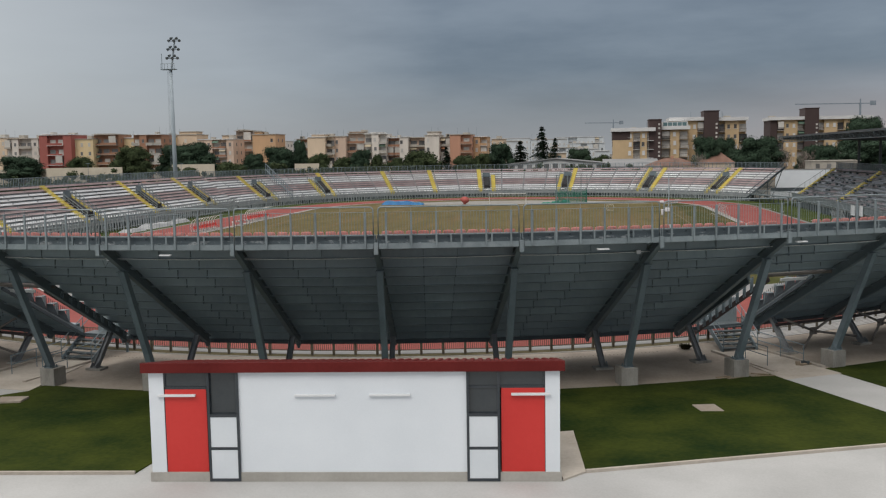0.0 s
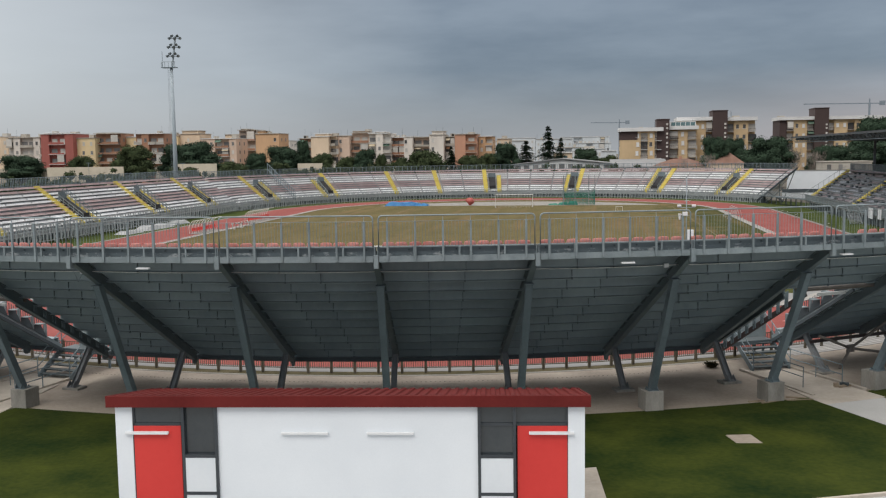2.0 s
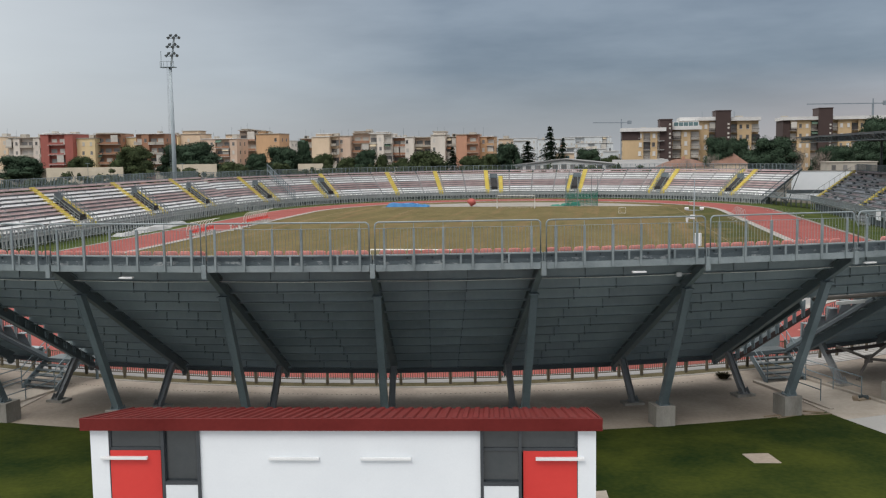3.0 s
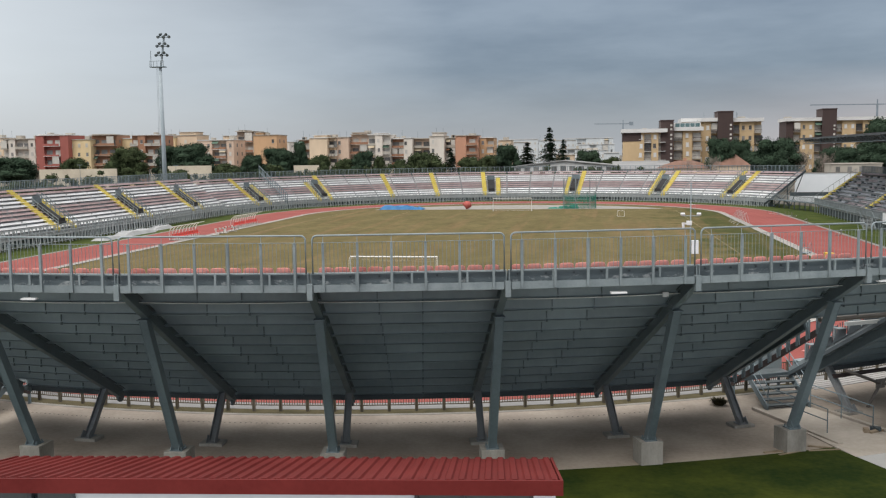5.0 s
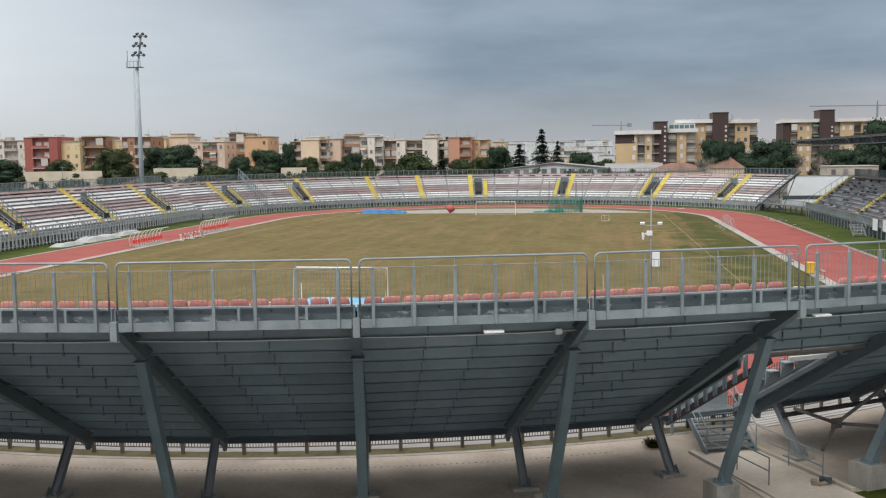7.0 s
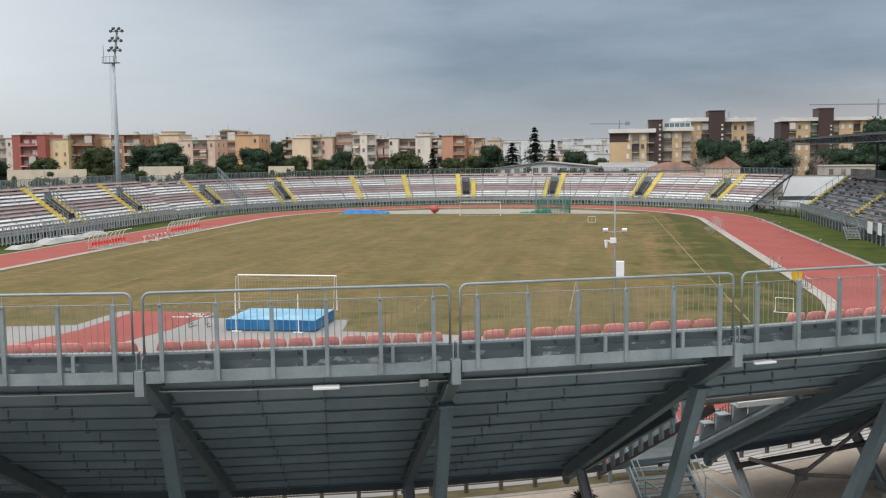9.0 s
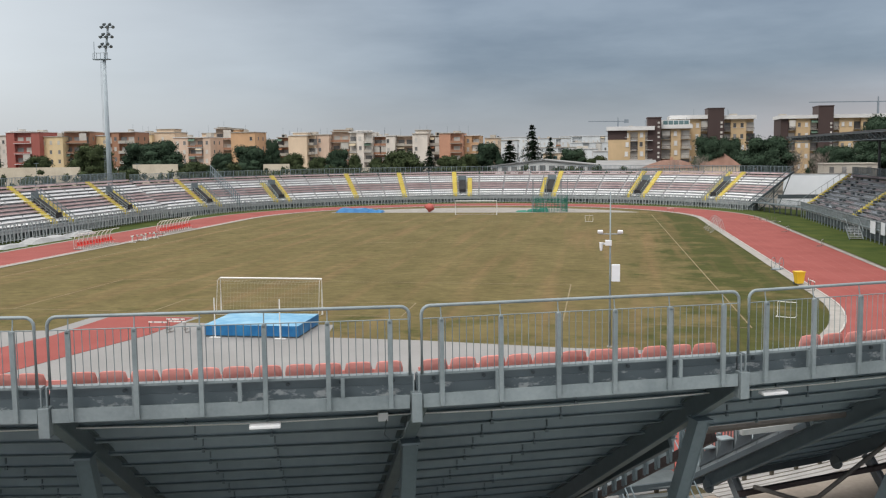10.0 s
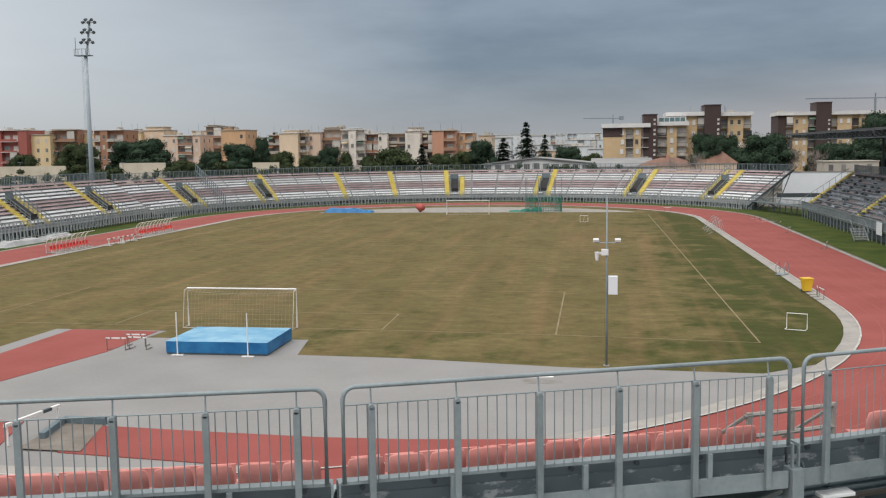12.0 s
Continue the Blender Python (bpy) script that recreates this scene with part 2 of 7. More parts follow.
class Geo:
    """Collects vertices and faces for one mesh."""

    def __init__(self):
        self.v, self.f = [], []

    def add(self, verts, faces):
        o = len(self.v)
        self.v += [tuple(p) for p in verts]
        self.f += [tuple(i + o for i in f) for f in faces]
        return self

    def box(self, x0, x1, y0, y1, z0, z1, m=None):
        vs = [(x, y, z) for z in (z0, z1) for x, y in ((x0, y0), (x1, y0), (x1, y1), (x0, y1))]
        if m is not None:
            vs = [m @ Vector(p) for p in vs]
        return self.add(vs, [(3, 2, 1, 0), (4, 5, 6, 7), (0, 1, 5, 4), (1, 2, 6, 5), (2, 3, 7, 6), (3, 0, 4, 7)])

    def beam(self, p0, p1, w, h, side=(1, 0, 0), w1=None, h1=None):
        """A rectangular bar from p0 to p1; w along side, h across."""
        p0, p1, s = Vector(p0), Vector(p1), Vector(side)
        d = (p1 - p0).normalized()
        s = (s - d * s.dot(d)).normalized()
        u = d.cross(s)
        vs = []
        for p, a, b in ((p0, w, h), (p1, w1 or w, h1 or h)):
            vs += [p + s * (i * a / 2) + u * (j * b / 2) for i, j in ((-1, -1), (1, -1), (1, 1), (-1, 1))]
        return self.add(vs, [(3, 2, 1, 0), (4, 5, 6, 7), (0, 1, 5, 4), (1, 2, 6, 5), (2, 3, 7, 6), (3, 0, 4, 7)])

    def tube(self, pts, r, n=6, r1=None, closed=False):
        pts = [Vector(p) for p in pts]
        rings = []
        for i, p in enumerate(pts):
            a = pts[i - 1] if i or closed else pts[i]
            b = pts[(i + 1) % len(pts)] if i < len(pts) - 1 or closed else pts[i]
            d = (b - a).normalized()
            s = d.cross(Vector((0, 0, 1)))
            s = s.normalized() if s.length > 1e-4 else Vector((1, 0, 0))
            u = d.cross(s)
            rr = r + ((r1 if r1 is not None else r) - r) * i / max(1, len(pts) - 1)
            rings.append([p + (s * math.cos(t) + u * math.sin(t)) * rr for t in (2 * math.pi * k / n for k in range(n))])
        vs = [q for ring in rings for q in ring]
        fs = []
        m = len(pts)
        for i in range(m if closed else m - 1):
            j = (i + 1) % m
            fs += [(i * n + k, i * n + (k + 1) % n, j * n + (k + 1) % n, j * n + k) for k in range(n)]
        if not closed:
            fs += [tuple(range(n))[::-1], tuple((m - 1) * n + k for k in range(n))]
        return self.add(vs, fs)

    def extrude(self, outline, z0, z1):
        """A prism over a plan outline (anticlockwise)."""
        n = len(outline)
        vs = [(x, y, z0) for x, y in outline] + [(x, y, z1) for x, y in outline]
        return self.add(vs, [tuple(range(n))[::-1], tuple(range(n, 2 * n))] + [(i, (i + 1) % n, n + (i + 1) % n, n + i) for i in range(n)])

    def slab(self, outline, depth):
        """A plate under an outline of (x, y, z) points, so that its top may slope."""
        n = len(outline)
        vs = [(x, y, z - depth) for x, y, z in outline] + list(outline)
        return self.add(vs, [tuple(range(n))[::-1], tuple(range(n, 2 * n))] + [(i, (i + 1) % n, n + (i + 1) % n, n + i) for i in range(n)])

    def sweep(self, profile, x0, x1, k0=None, k1=None):
        """A (y, z) profile swept along x; k0, k1 give x as a factor of -y instead (for wedge-shaped bays)."""
        n = len(profile)
        vs = [((k0 * -y) if k0 is not None else x0, y, z) for y, z in profile] + [((k1 * -y) if k1 is not None else x1, y, z) for y, z in profile]
        return self.add(vs, [tuple(range(n)), tuple(range(n, 2 * n))[::-1]] + [(i, n + i, n + (i + 1) % n, (i + 1) % n) for i in range(n)])

    def mesh(self, name, material, bevel=0.0, smooth=False):
        me = bpy.data.meshes.new(name)
        me.from_pydata(self.v, [], self.f)
        bm = bmesh.new()
        bm.from_mesh(me)
        bmesh.ops.recalc_face_normals(bm, faces=bm.faces)
        if bevel:
            es = [e for e in bm.edges if e.is_manifold and e.calc_face_angle(0) > 0.6]
            bmesh.ops.bevel(bm, geom=es, offset=bevel, segments=2, affect="EDGES", profile=0.6)
        if smooth:
            for fc in bm.faces:
                fc.smooth = True
        bm.to_mesh(me)
        bm.free()
        me.materials.append(material)
        return me


def part(name, g, material, parent=None, label="", bevel=0.0, smooth=False, m=None, world=False):
    """One mesh object, under a thing where one is given. world: the mesh is in world metres, not in its thing's own."""
    me = g if isinstance(g, bpy.types.Mesh) else g.mesh(name, material, bevel, smooth)
    ob = new(name, me)
    if parent is not None:
        ob.parent = parent
        if world:
            base = parent.matrix_basis
            if parent.parent is not None:
                base = parent.parent.matrix_basis @ parent.matrix_parent_inverse @ base
            ob.matrix_parent_inverse = base.inverted()
    if m is not None:
        ob.matrix_basis = m
    return tagged(ob, label)


def thing(name, label, category, m=None, group="", kind=""):
    ob = new(name)
    ob.empty_display_size = 0.2
    if m is not None:
        ob.matrix_basis = m
    return tagged(ob, label, category, group, kind)


def solo(name, g, material, label, category, group="", kind="", bevel=0.0, smooth=False, m=None):
    return tagged(part(name, g, material, None, "", bevel, smooth, m), label, category, group, kind)


# ---- plan ----
YN, YF = 10.3, 94.7            # centres of the two bends
R_IN, R_OUT = 38.9, 47.45      # running track
XN, XF = 0.6, -0.2             # its bends are set off the axis of the stands to fit the camera's view
BAY, BAY_F = 5.45, 5.55        # angle of one bay in the near and in the far stand
TH0 = 8.11


def near(th, r=0.0, z=0.0):
    return pose(0, YN, z, 0, 0, th) @ Matrix.Translation((0, -r, 0))


def far(th, r=0.0, z=0.0):
    return pose(0, YF, z, 0, 0, 180 - th) @ Matrix.Translation((0, -r, 0))


def west(y, r=0.0, z=0.0):
    return pose(0, y, z, 0, 0, -90) @ Matrix.Translation((0, -r, 0))


def oval(r, n=48):
    """The closed outline at distance r round the two bend centres, anticlockwise."""
    a = [(XF + r * math.cos(t), YF + r * math.sin(t)) for t in (math.pi * i / n for i in range(n + 1))]
    b = [(XN + r * math.cos(t), YN + r * math.sin(t)) for t in (math.pi * (1 + i / n) for i in range(n + 1))]
    return a + b


def ring(g, r0, r1, z, n=48):
    a, b = oval(r0, n), oval(r1, n)
    k = len(a)
    return g.add([(x, y, z) for x, y in a + b], [(i, (i + 1) % k, k + (i + 1) % k, k + i) for i in range(k)])


# ---- ground ----
solo("ground", Geo().add([(-2500, -1500, -0.06), (2500, -1500, -0.06), (2500, 4000, -0.06), (-2500, 4000, -0.06)], [(0, 1, 2, 3)]),
     GROUND, "dusty grey-brown open ground reaching the horizon", "ground", kind="structure")
n = len(oval(R_IN - 1.0))
solo("pitch", Geo().add([(x, y, 0.0) for x, y in oval(R_IN - 0.9)], [tuple(range(n))]), GRASS_DRY,
     "dry olive-brown winter turf of the sports field", "grass", kind="structure")
g = Geo()
ring(g, R_IN - 1.0, R_IN - 0.12, 0.05)
solo("track_edge", ring(Geo(), R_IN - 0.115, R_IN, 0.075), EDGE, "thin white painted edge kerb of the track", "kerb", kind="structure")
solo("kerb", g, KERB_T, "pale concrete drain kerb round the track", "kerb", kind="structure")
solo("track", ring(Geo(), R_IN, R_OUT, 0.03), TARTAN, "faded red rubber running track", "track", kind="structure")
solo("outer_kerb", ring(Geo(), R_OUT, R_OUT + 0.5, 0.05), KERB, "pale concrete kerb outside the track", "kerb", kind="structure")
g = Geo()
for i in range(1, 7):
    ring(g, R_IN + 1.17 * i, R_IN + 0.05 + 1.17 * i, 0.035)
solo("lane_lines", g, LANE, "thin worn lane lines on the track", "marking", kind="structure")
solo("apron", ring(Geo(), R_OUT + 0.9, 62.0, -0.02), SIDE_GRASS, "strip of green grass between track and stands", "grass", kind="structure")

# ---- near curved stand: bays of folded planks on raking steel frames ----
K, KF = math.tan(radians(BAY / 2)), math.tan(radians(BAY_F / 2))
RISE, GOING, R_ROW0, Z_ROW0, ROWS = 0.514, 0.856, 51.315, 1.764, 11


def plank_profile(i):
    ra, rb, z0, z1 = R_ROW0 + GOING * i, R_ROW0 + GOING * (i + 1), Z_ROW0 + RISE * (i - 1), Z_ROW0 + RISE * i
    # folded lip, riser leaning back a little, tread
    pts = ((ra - 0.05, z0), (ra + 0.055, z0), (ra + 0.065, z0 + 0.012), (ra + 0.055, z0 + 0.022), (ra - 0.03, z0 + 0.024), (ra - 0.03, z0 + 0.09), (ra + 0.045, z0 + 0.095), (ra + 0.0, z1 - 0.05), (rb - 0.052, z1 - 0.05), (rb - 0.052, z1), (ra - 0.05, z1))
    return [(-r, z) for r, z in pts]


stand = thing("grandstand", "curved steel grandstand with dark grey folded planks on raking columns", "grandstand", near(TH0, 58, 0.2))
SEGS = ((-1.0, -0.3606), (-0.3594, 0.1394), (0.1406, 1.0))


def plank(i, a, b):
    """One folded plank; its slightly paler lip paints in the light the lower edge catches."""
    me = Geo().sweep(plank_profile(i), 0, 0, a, b).mesh("plank", PLANK)
    me.materials.append(LIP)
    z0 = Z_ROW0 + RISE * (i - 1)
    for p in me.polygons:
        if len(p.vertices) == 4 and p.center.z < z0 + 0.023 and abs(p.normal.z) < 0.9 and p.center.y < -(R_ROW0 + GOING * i):
            p.material_index = 1
    return me


plank_mesh = [[plank(i, a * K, b * K) for a, b in SEGS] for i in range(ROWS)]
AISLE_BAYS = {-4: (-0.0172, 0.0455), 3: (-0.0207, 0.0455)}      # bays with an open stair slot, as factors of the radius from the middle of the bay
SLOT_ROWS = 7


def stand_parts(name, me, m, material=None):
    ob = part(name, me, material, stand)
    ob.matrix_parent_inverse = stand.matrix_basis.inverted()
    ob.matrix_basis = m
    return ob


clip_me = []
for i in range(ROWS + 1):
    ra, z0 = R_ROW0 + GOING * i, Z_ROW0 + RISE * (i - 1)
    clip_me.append(Geo().box(-0.011, 0.011, -ra - 0.075, -ra - 0.01, z0 + 0.10, z0 + 0.36).box(-0.028, 0.028, -ra - 0.075, -ra - 0.02, z0 - 0.03, z0 + 0.05).mesh("splice_clip", RAFTER))
rest = Geo()
for k in range(-8, 9):
    m = near(TH0 + BAY * (k + 0.5))
    for i in range(ROWS):
        if k in AISLE_BAYS and i < SLOT_ROWS:
            for c, d in zip((-K, AISLE_BAYS[k][1]), (AISLE_BAYS[k][0], K)):
                stand_parts("plank", plank(i, c, d), m)
        elif -5 <= k <= 3:
            for me in plank_mesh[i]:
                stand_parts("plank", me, m)
            for q in (-0.36, 0.14):
                stand_parts("splice_clip", clip_me[i], m @ Matrix.Translation((q * K * (R_ROW0 + GOING * i), 0, 0)))
        else:
            for a, b in SEGS:
                g = Geo().sweep(plank_profile(i), 0, 0, a * K, b * K)
                rest.add([m @ Vector(p) for p in g.v], g.f)
tagged(part("far_planks", rest, PLANK, stand, "dark grey planks of the further bays", world=True), kind="stuff")

# raking frames
rafter = Geo()
p_hi, p_lo = Vector((0, -61.40, 7.16)), Vector((0, -51.75, 1.245))
d = (p_lo - p_hi).normalized()
u = Vector((1, 0, 0)).cross(d)
for off, w, h in ((0.0, 0.03, 0.40), (0.20, 0.22, 0.03), (-0.20, 0.22, 0.03)):
    if (u * off).z >= 0:
        rafter.beam(p_hi + u * off, p_lo + u * off, w, h)
sgn = -1 if u.z > 0 else 1
# lower flange in lighter grey, a painted highlight for its lit edge
lit_flange_me = Geo().beam(p_hi + u * 0.20 * sgn, p_lo + u * 0.20 * sgn, 0.22, 0.03).mesh("flange", STEEL)
rafter.tube([(-0.04, -51.85, 1.13), (0.04, -51.85, 1.13)], 0.22, 12)
rafter_me = rafter.mesh("rafter", RAFTER)
column = Geo()
c0, c1 = Vector((0, -57.52, 0.88)), Vector((0, -59.72, 5.82))
d = (c1 - c0).normalized()
for sx in (-0.125, 0.125):
    column.beam(c0 + Vector((sx, 0, 0)), c1 + Vector((sx, 0, 0)), 0.025, 0.30)
column.beam(c0, c1, 0.24, 0.03)
column.beam(c0 + Vector((0, -0.14, 0)), c1 + Vector((0, -0.14, 0)), 0.25, 0.02)
column.box(-0.18, 0.18, -59.94, -59.52, 5.80, 5.84)
column.box(-0.22, 0.22, -57.75, -57.29, 0.86, 0.90)
for sx in (-0.18, 0.18):
    for sy in (-57.69, -57.35):
        column.tube([(sx, sy, 0.88), (sx, sy, 0.99)], 0.025)
    column.beam((sx * 0.8, -57.77, 0.90), (sx * 0.8, -57.55, 1.20), 0.02, 0.16)
column_me = column.mesh("column", STEEL)
STRUT = mat("weathered_strut_paint", (0.150, 0.168, 0.180), (0.225, 0.235, 0.245), 1.1, 0.6, bump=0.08, rand=0.12)
strut = Geo()
for sx in (-0.12, 0.12):
    strut.beam((sx, -54.24, 0.15), (sx, -52.98, 1.72), 0.02, 0.22)
strut.beam((0, -54.24, 0.15), (0, -52.98, 1.72), 0.2, 0.025)
strut.box(-0.2, 0.2, -54.48, -54.0, 0.13, 0.16)
for sx in (-0.16, 0.16):
    strut.beam((sx, -54.46, 0.15), (sx, -54.25, 0.38), 0.02, 0.16)
    strut.tube([(sx, -54.40, 0.15), (sx, -54.40, 0.24)], 0.022)
strut_me = strut.mesh("strut", STRUT)
bracket = Geo()
bracket.box(-0.085, 0.085, -61.66, -61.45, 6.72, 7.20)
for sx in (-0.045, 0.045):
    bracket.box(sx - 0.012, sx + 0.012, -61.6, -61.55, 7.2, 7.52)
bracket_me = bracket.mesh("bracket", GALV, 0.008)
pier_me = Geo().box(-0.40, 0.40, -0.42, 0.42, -0.92, 0).mesh("concrete_footing", PIER, 0.02)
pad_me = Geo().box(-0.45, 0.45, -0.33, 0.33, -0.2, 0).mesh("concrete_pad", PIER, 0.02)
for k in range(-8, 10):
    th = 8.08 + BAY * k + 0.13 * max(0, k - 1)      # the eastern frames are turned off the rim joints to fit the camera's view
    for name, me in (("rafter", rafter_me), ("flange", lit_flange_me), ("column", column_me), ("strut", strut_me)):
        stand_parts(name, me, near(th))
    stand_parts("bracket", bracket_me, near(TH0 + BAY * k))
    solo("concrete_footing", pier_me, None, "rough cast concrete block under a raking steel column", "footing", "column footings", m=near(th, 57.42, 0.86))
    solo("concrete_pad", pad_me, None, "low concrete pad under a short steel strut", "footing", "strut footings", m=near(th, 54.2, 0.13))

# front edge beam and conduit under the deck
g = Geo()
for k in range(-8, 9):
    a, b = near(TH0 + BAY * k), near(TH0 + BAY * (k + 1))
    g.beam(a @ Vector((0, -51.40, 1.14)), b @ Vector((0, -51.40, 1.14)), 0.20, 0.08, (0, 0, 1))
part("edge_beam", g, STEEL_DK, stand, world=True)
g = Geo()
for k in range(-8, 9):
    a, b = near(TH0 + BAY * k), near(TH0 + BAY * (k + 1))
    pts = [a.lerp(b, t) @ Vector((0, -60.08, 6.43 - 0.03 * math.sin(math.pi * t))) for t in (0, 0.25, 0.5, 0.75, 1)]
    g.tube(pts, 0.013, 5)
tagged(part("conduit", g, WHITE_TUBE, stand, "thin pale cable conduit", world=True), kind="stuff")

# guard rail panels round the rim
HALF = 61.5 * K


def guard_panel():
    t = thing("guard_rail", "galvanised steel guard rail panel with bent tube frame and thin bars", "railing", near(0), "rim guard rails")
    x1 = HALF - 0.10
    pts = [(-x1, -61.5, 7.5)]
    for s in (-1, 1):
        arc = [(s * (x1 - 0.14 + 0.14 * math.cos(q)), -61.5, 8.49 + 0.14 * math.sin(q)) for q in (0, 0.4, 0.8, 1.2, 1.57)]
        pts += arc if s < 0 else arc[::-1]
    pts.append((x1, -61.5, 7.5))
    part("top_rail", Geo().tube(pts, 0.028, 8), GALV, t, smooth=True)
    n = 6
    xs = [-x1 + 0.32 + (2 * x1 - 0.64) * i / (n - 1) for i in range(n)]
    me = None
    for x in xs:
        if me is None:
            g = Geo().box(-0.038, 0.038, -61.60, -61.53, 6.97, 8.40)
            g.tube([(0, -61.56, 8.38), (0, -61.52, 8.5), (0, -61.5, 8.63)], 0.012, 5)
            g.tube([(0, -61.53, 8.40), (0, -61.60, 8.40)], 0.037, 8)
            me = g.mesh("stud", GALV, 0.006)
        part("stud", me, None, t, m=Matrix.Translation((x, 0, 0)))
    nb = 46
    bar_me = Geo().tube([(0, -61.5, 7.5), (0, -61.5, 8.42)], 0.007, 4).mesh("bar", GALV)
    for i in range(nb):
        part("bar", bar_me, None, t, m=Matrix.Translation((-x1 + 0.1 + (2 * x1 - 0.2) * (i + 0.5) / nb, 0, 0)))
    part("mid_wire", Geo().tube([(-x1, -61.5, 8.42), (x1, -61.5, 8.42)], 0.009, 4), GALV, t)
    g = Geo().box(-HALF + 0.03, HALF - 0.03, -61.50, -61.35, 7.48, 7.52)
    for i in range(3):
        x = -1.55 + 1.64 * i
        g.box(x - 0.032, x + 0.032, -61.54, -61.48, 7.16, 7.48)
    part("lower_rail", g, GALV, t)
    g = Geo().box(-HALF + 0.11, HALF - 0.11, -61.54, -61.50, 6.95, 7.17)
    g.box(-HALF + 0.11, HALF - 0.11, -61.52, -61.36, 6.95, 6.975)
    part("toe_board", g, GALV, t)
    part("back_sheet", Geo().box(-HALF + 0.03, HALF - 0.03, -61.32, -61.29, 7.0, 7.30), GALV_W, t, "stained scraped steel sheet")
    # dark slate puts the shade below the lower rail into the colour
    part("under_rail_shade_beam", Geo().box(-HALF + 0.03, HALF - 0.03, -61.30, -61.22, 7.30, 7.47), RAFTER, t)
    for i in range(7):
        x = -2.6 + 0.86 * i
        part("bolt", Geo().tube([(x, -61.31, 7.38), (x, -61.345, 7.38)], 0.035, 6), STEEL_DK, t)
    return t


panel = guard_panel()
first = near(TH0 + BAY * -7.5)
panel.matrix_basis = first
for k in range(-7, 9):
    copy_thing(panel, near(TH0 + BAY * (k + 0.5)))

# deck strip behind the top row, in darker slate for the toe board's shadow
strip_me = Geo().sweep([(-60.66, 6.86), (-60.80, 6.86), (-60.80, 6.90), (-60.74, 6.90), (-60.74, 7.04), (-61.20, 7.04), (-61.20, 7.08), (-60.66, 7.08)], 0, 0, -K, K).mesh("deck_strip", RAFTER)
for k in range(-8, 9):
    stand_parts("deck_strip", strip_me, near(TH0 + BAY * (k + 0.5)))


def seat_mesh():
    g = Geo()
    n = 7
    # shell: pan and curved back as one strip with thickness
    prof = [(0.20, 0.33), (0.10, 0.315), (-0.10, 0.315), (-0.19, 0.35), (-0.235, 0.45), (-0.26, 0.60), (-0.275, 0.73)]
    vs, fs = [], []
    for j, (y, z) in enumerate(prof):
        w = 0.235 if j < 5 else (0.232 if j == 5 else 0.205)
        for i in range(n):
            t = -1 + 2 * i / (n - 1)
            lift = 0.02 * t * t if j < 4 else 0.0
            wrap = 0.045 * t * t if j >= 4 else 0.0
            drop = 0.03 * t ** 4 if j == len(prof) - 1 else 0.0
            vs.append((t * w, y + wrap, z + lift - drop))
    m = len(prof)
    for j in range(m - 1):
        for i in range(n - 1):
            fs.append((j * n + i, j * n + i + 1, (j + 1) * n + i + 1, (j + 1) * n + i))
    k = len(vs)
    vs2 = [(x, y - 0.015, z - 0.018) for x, y, z in vs]
    fs2 = [tuple(q + k for q in f[::-1]) for f in fs]
    edge = [i for i in range(n)] + [j * n + n - 1 for j in range(1, m)] + [(m - 1) * n + i for i in range(n - 2, -1, -1)] + [j * n for j in range(m - 2, 0, -1)]
    side = [(edge[i], edge[(i + 1) % len(edge)], edge[(i + 1) % len(edge)] + k, edge[i] + k) for i in range(len(edge))]
    g.add(vs + vs2, fs + fs2 + side)
    g.box(-0.05, 0.05, -0.08, 0.12, -0.005, 0.31)
    return g.mesh("stadium_seat", SEAT_RED, smooth=True)


seat_me = seat_mesh()
for k in range(-8, 9):
    if k in AISLE_BAYS:
        xs = [-2.55 + 0.5 * i for i in range(11)]
        xs = [x for x in xs if x * (1 if k > 0 else -1) > -1.4]
    else:
        xs = [-2.5 + 0.5 * i for i in range(11)]
    for x in xs:
        jitter = random.uniform(-0.02, 0.02)
        solo("stadium_seat", seat_me, None, "faded red moulded plastic stadium seat on the top row", "seat", "top row seats",
             m=near(TH0 + BAY * (k + 0.5)) @ pose(x + jitter, -60.70, 6.90, 0, 0, random.uniform(-2, 2)))

# rows further down the near stand
low = Geo()
for k in range(-8, 9):
    m = near(TH0 + BAY * (k + 0.5))
    for i in range(ROWS - 1):
        r, z = R_ROW0 + GOING * i + 0.3, Z_ROW0 + RISE * i
        for j in range(11):
            x = (-2.4 + 0.48 * j) * r / 61
            if k in AISLE_BAYS:
                continue
            s = Geo().box(x - 0.2, x + 0.2, -r - 0.26, -r - 0.22, z + 0.40, z + 0.78)
            s.box(x - 0.2, x + 0.2, -r - 0.22, -r + 0.2, z + 0.36, z + 0.40)
            low.add([m @ Vector(p) for p in s.v], s.f)
solo("seat_rows", low, SEAT_RED, "rows of faded red plastic seats on the curved stand", "seats", kind="stuff")

# ---- far curve and west stand ----
ZF, R_FAR0, G_FAR = 1.35, 54.0, 0.64


def far_row_mesh(i, k0, k1, straight):
    g, r, z = Geo(), R_FAR0 + G_FAR * i, ZF + 0.475 * i
    n = 11
    for j in range(n):
        a = k0 + (k1 - k0) * (j + 0.06) / n
        b = k0 + (k1 - k0) * (j + 0.94) / n
        s = [a * 58 if straight else a * r, b * 58 if straight else b * r]
        g.box(s[0], s[1], -r - 0.58, -r - 0.18, z + 0.30, z + 0.37)
        g.box(s[0], s[1], -r - 0.62, -r - 0.57, z + 0.34, z + 0.55)
    return g


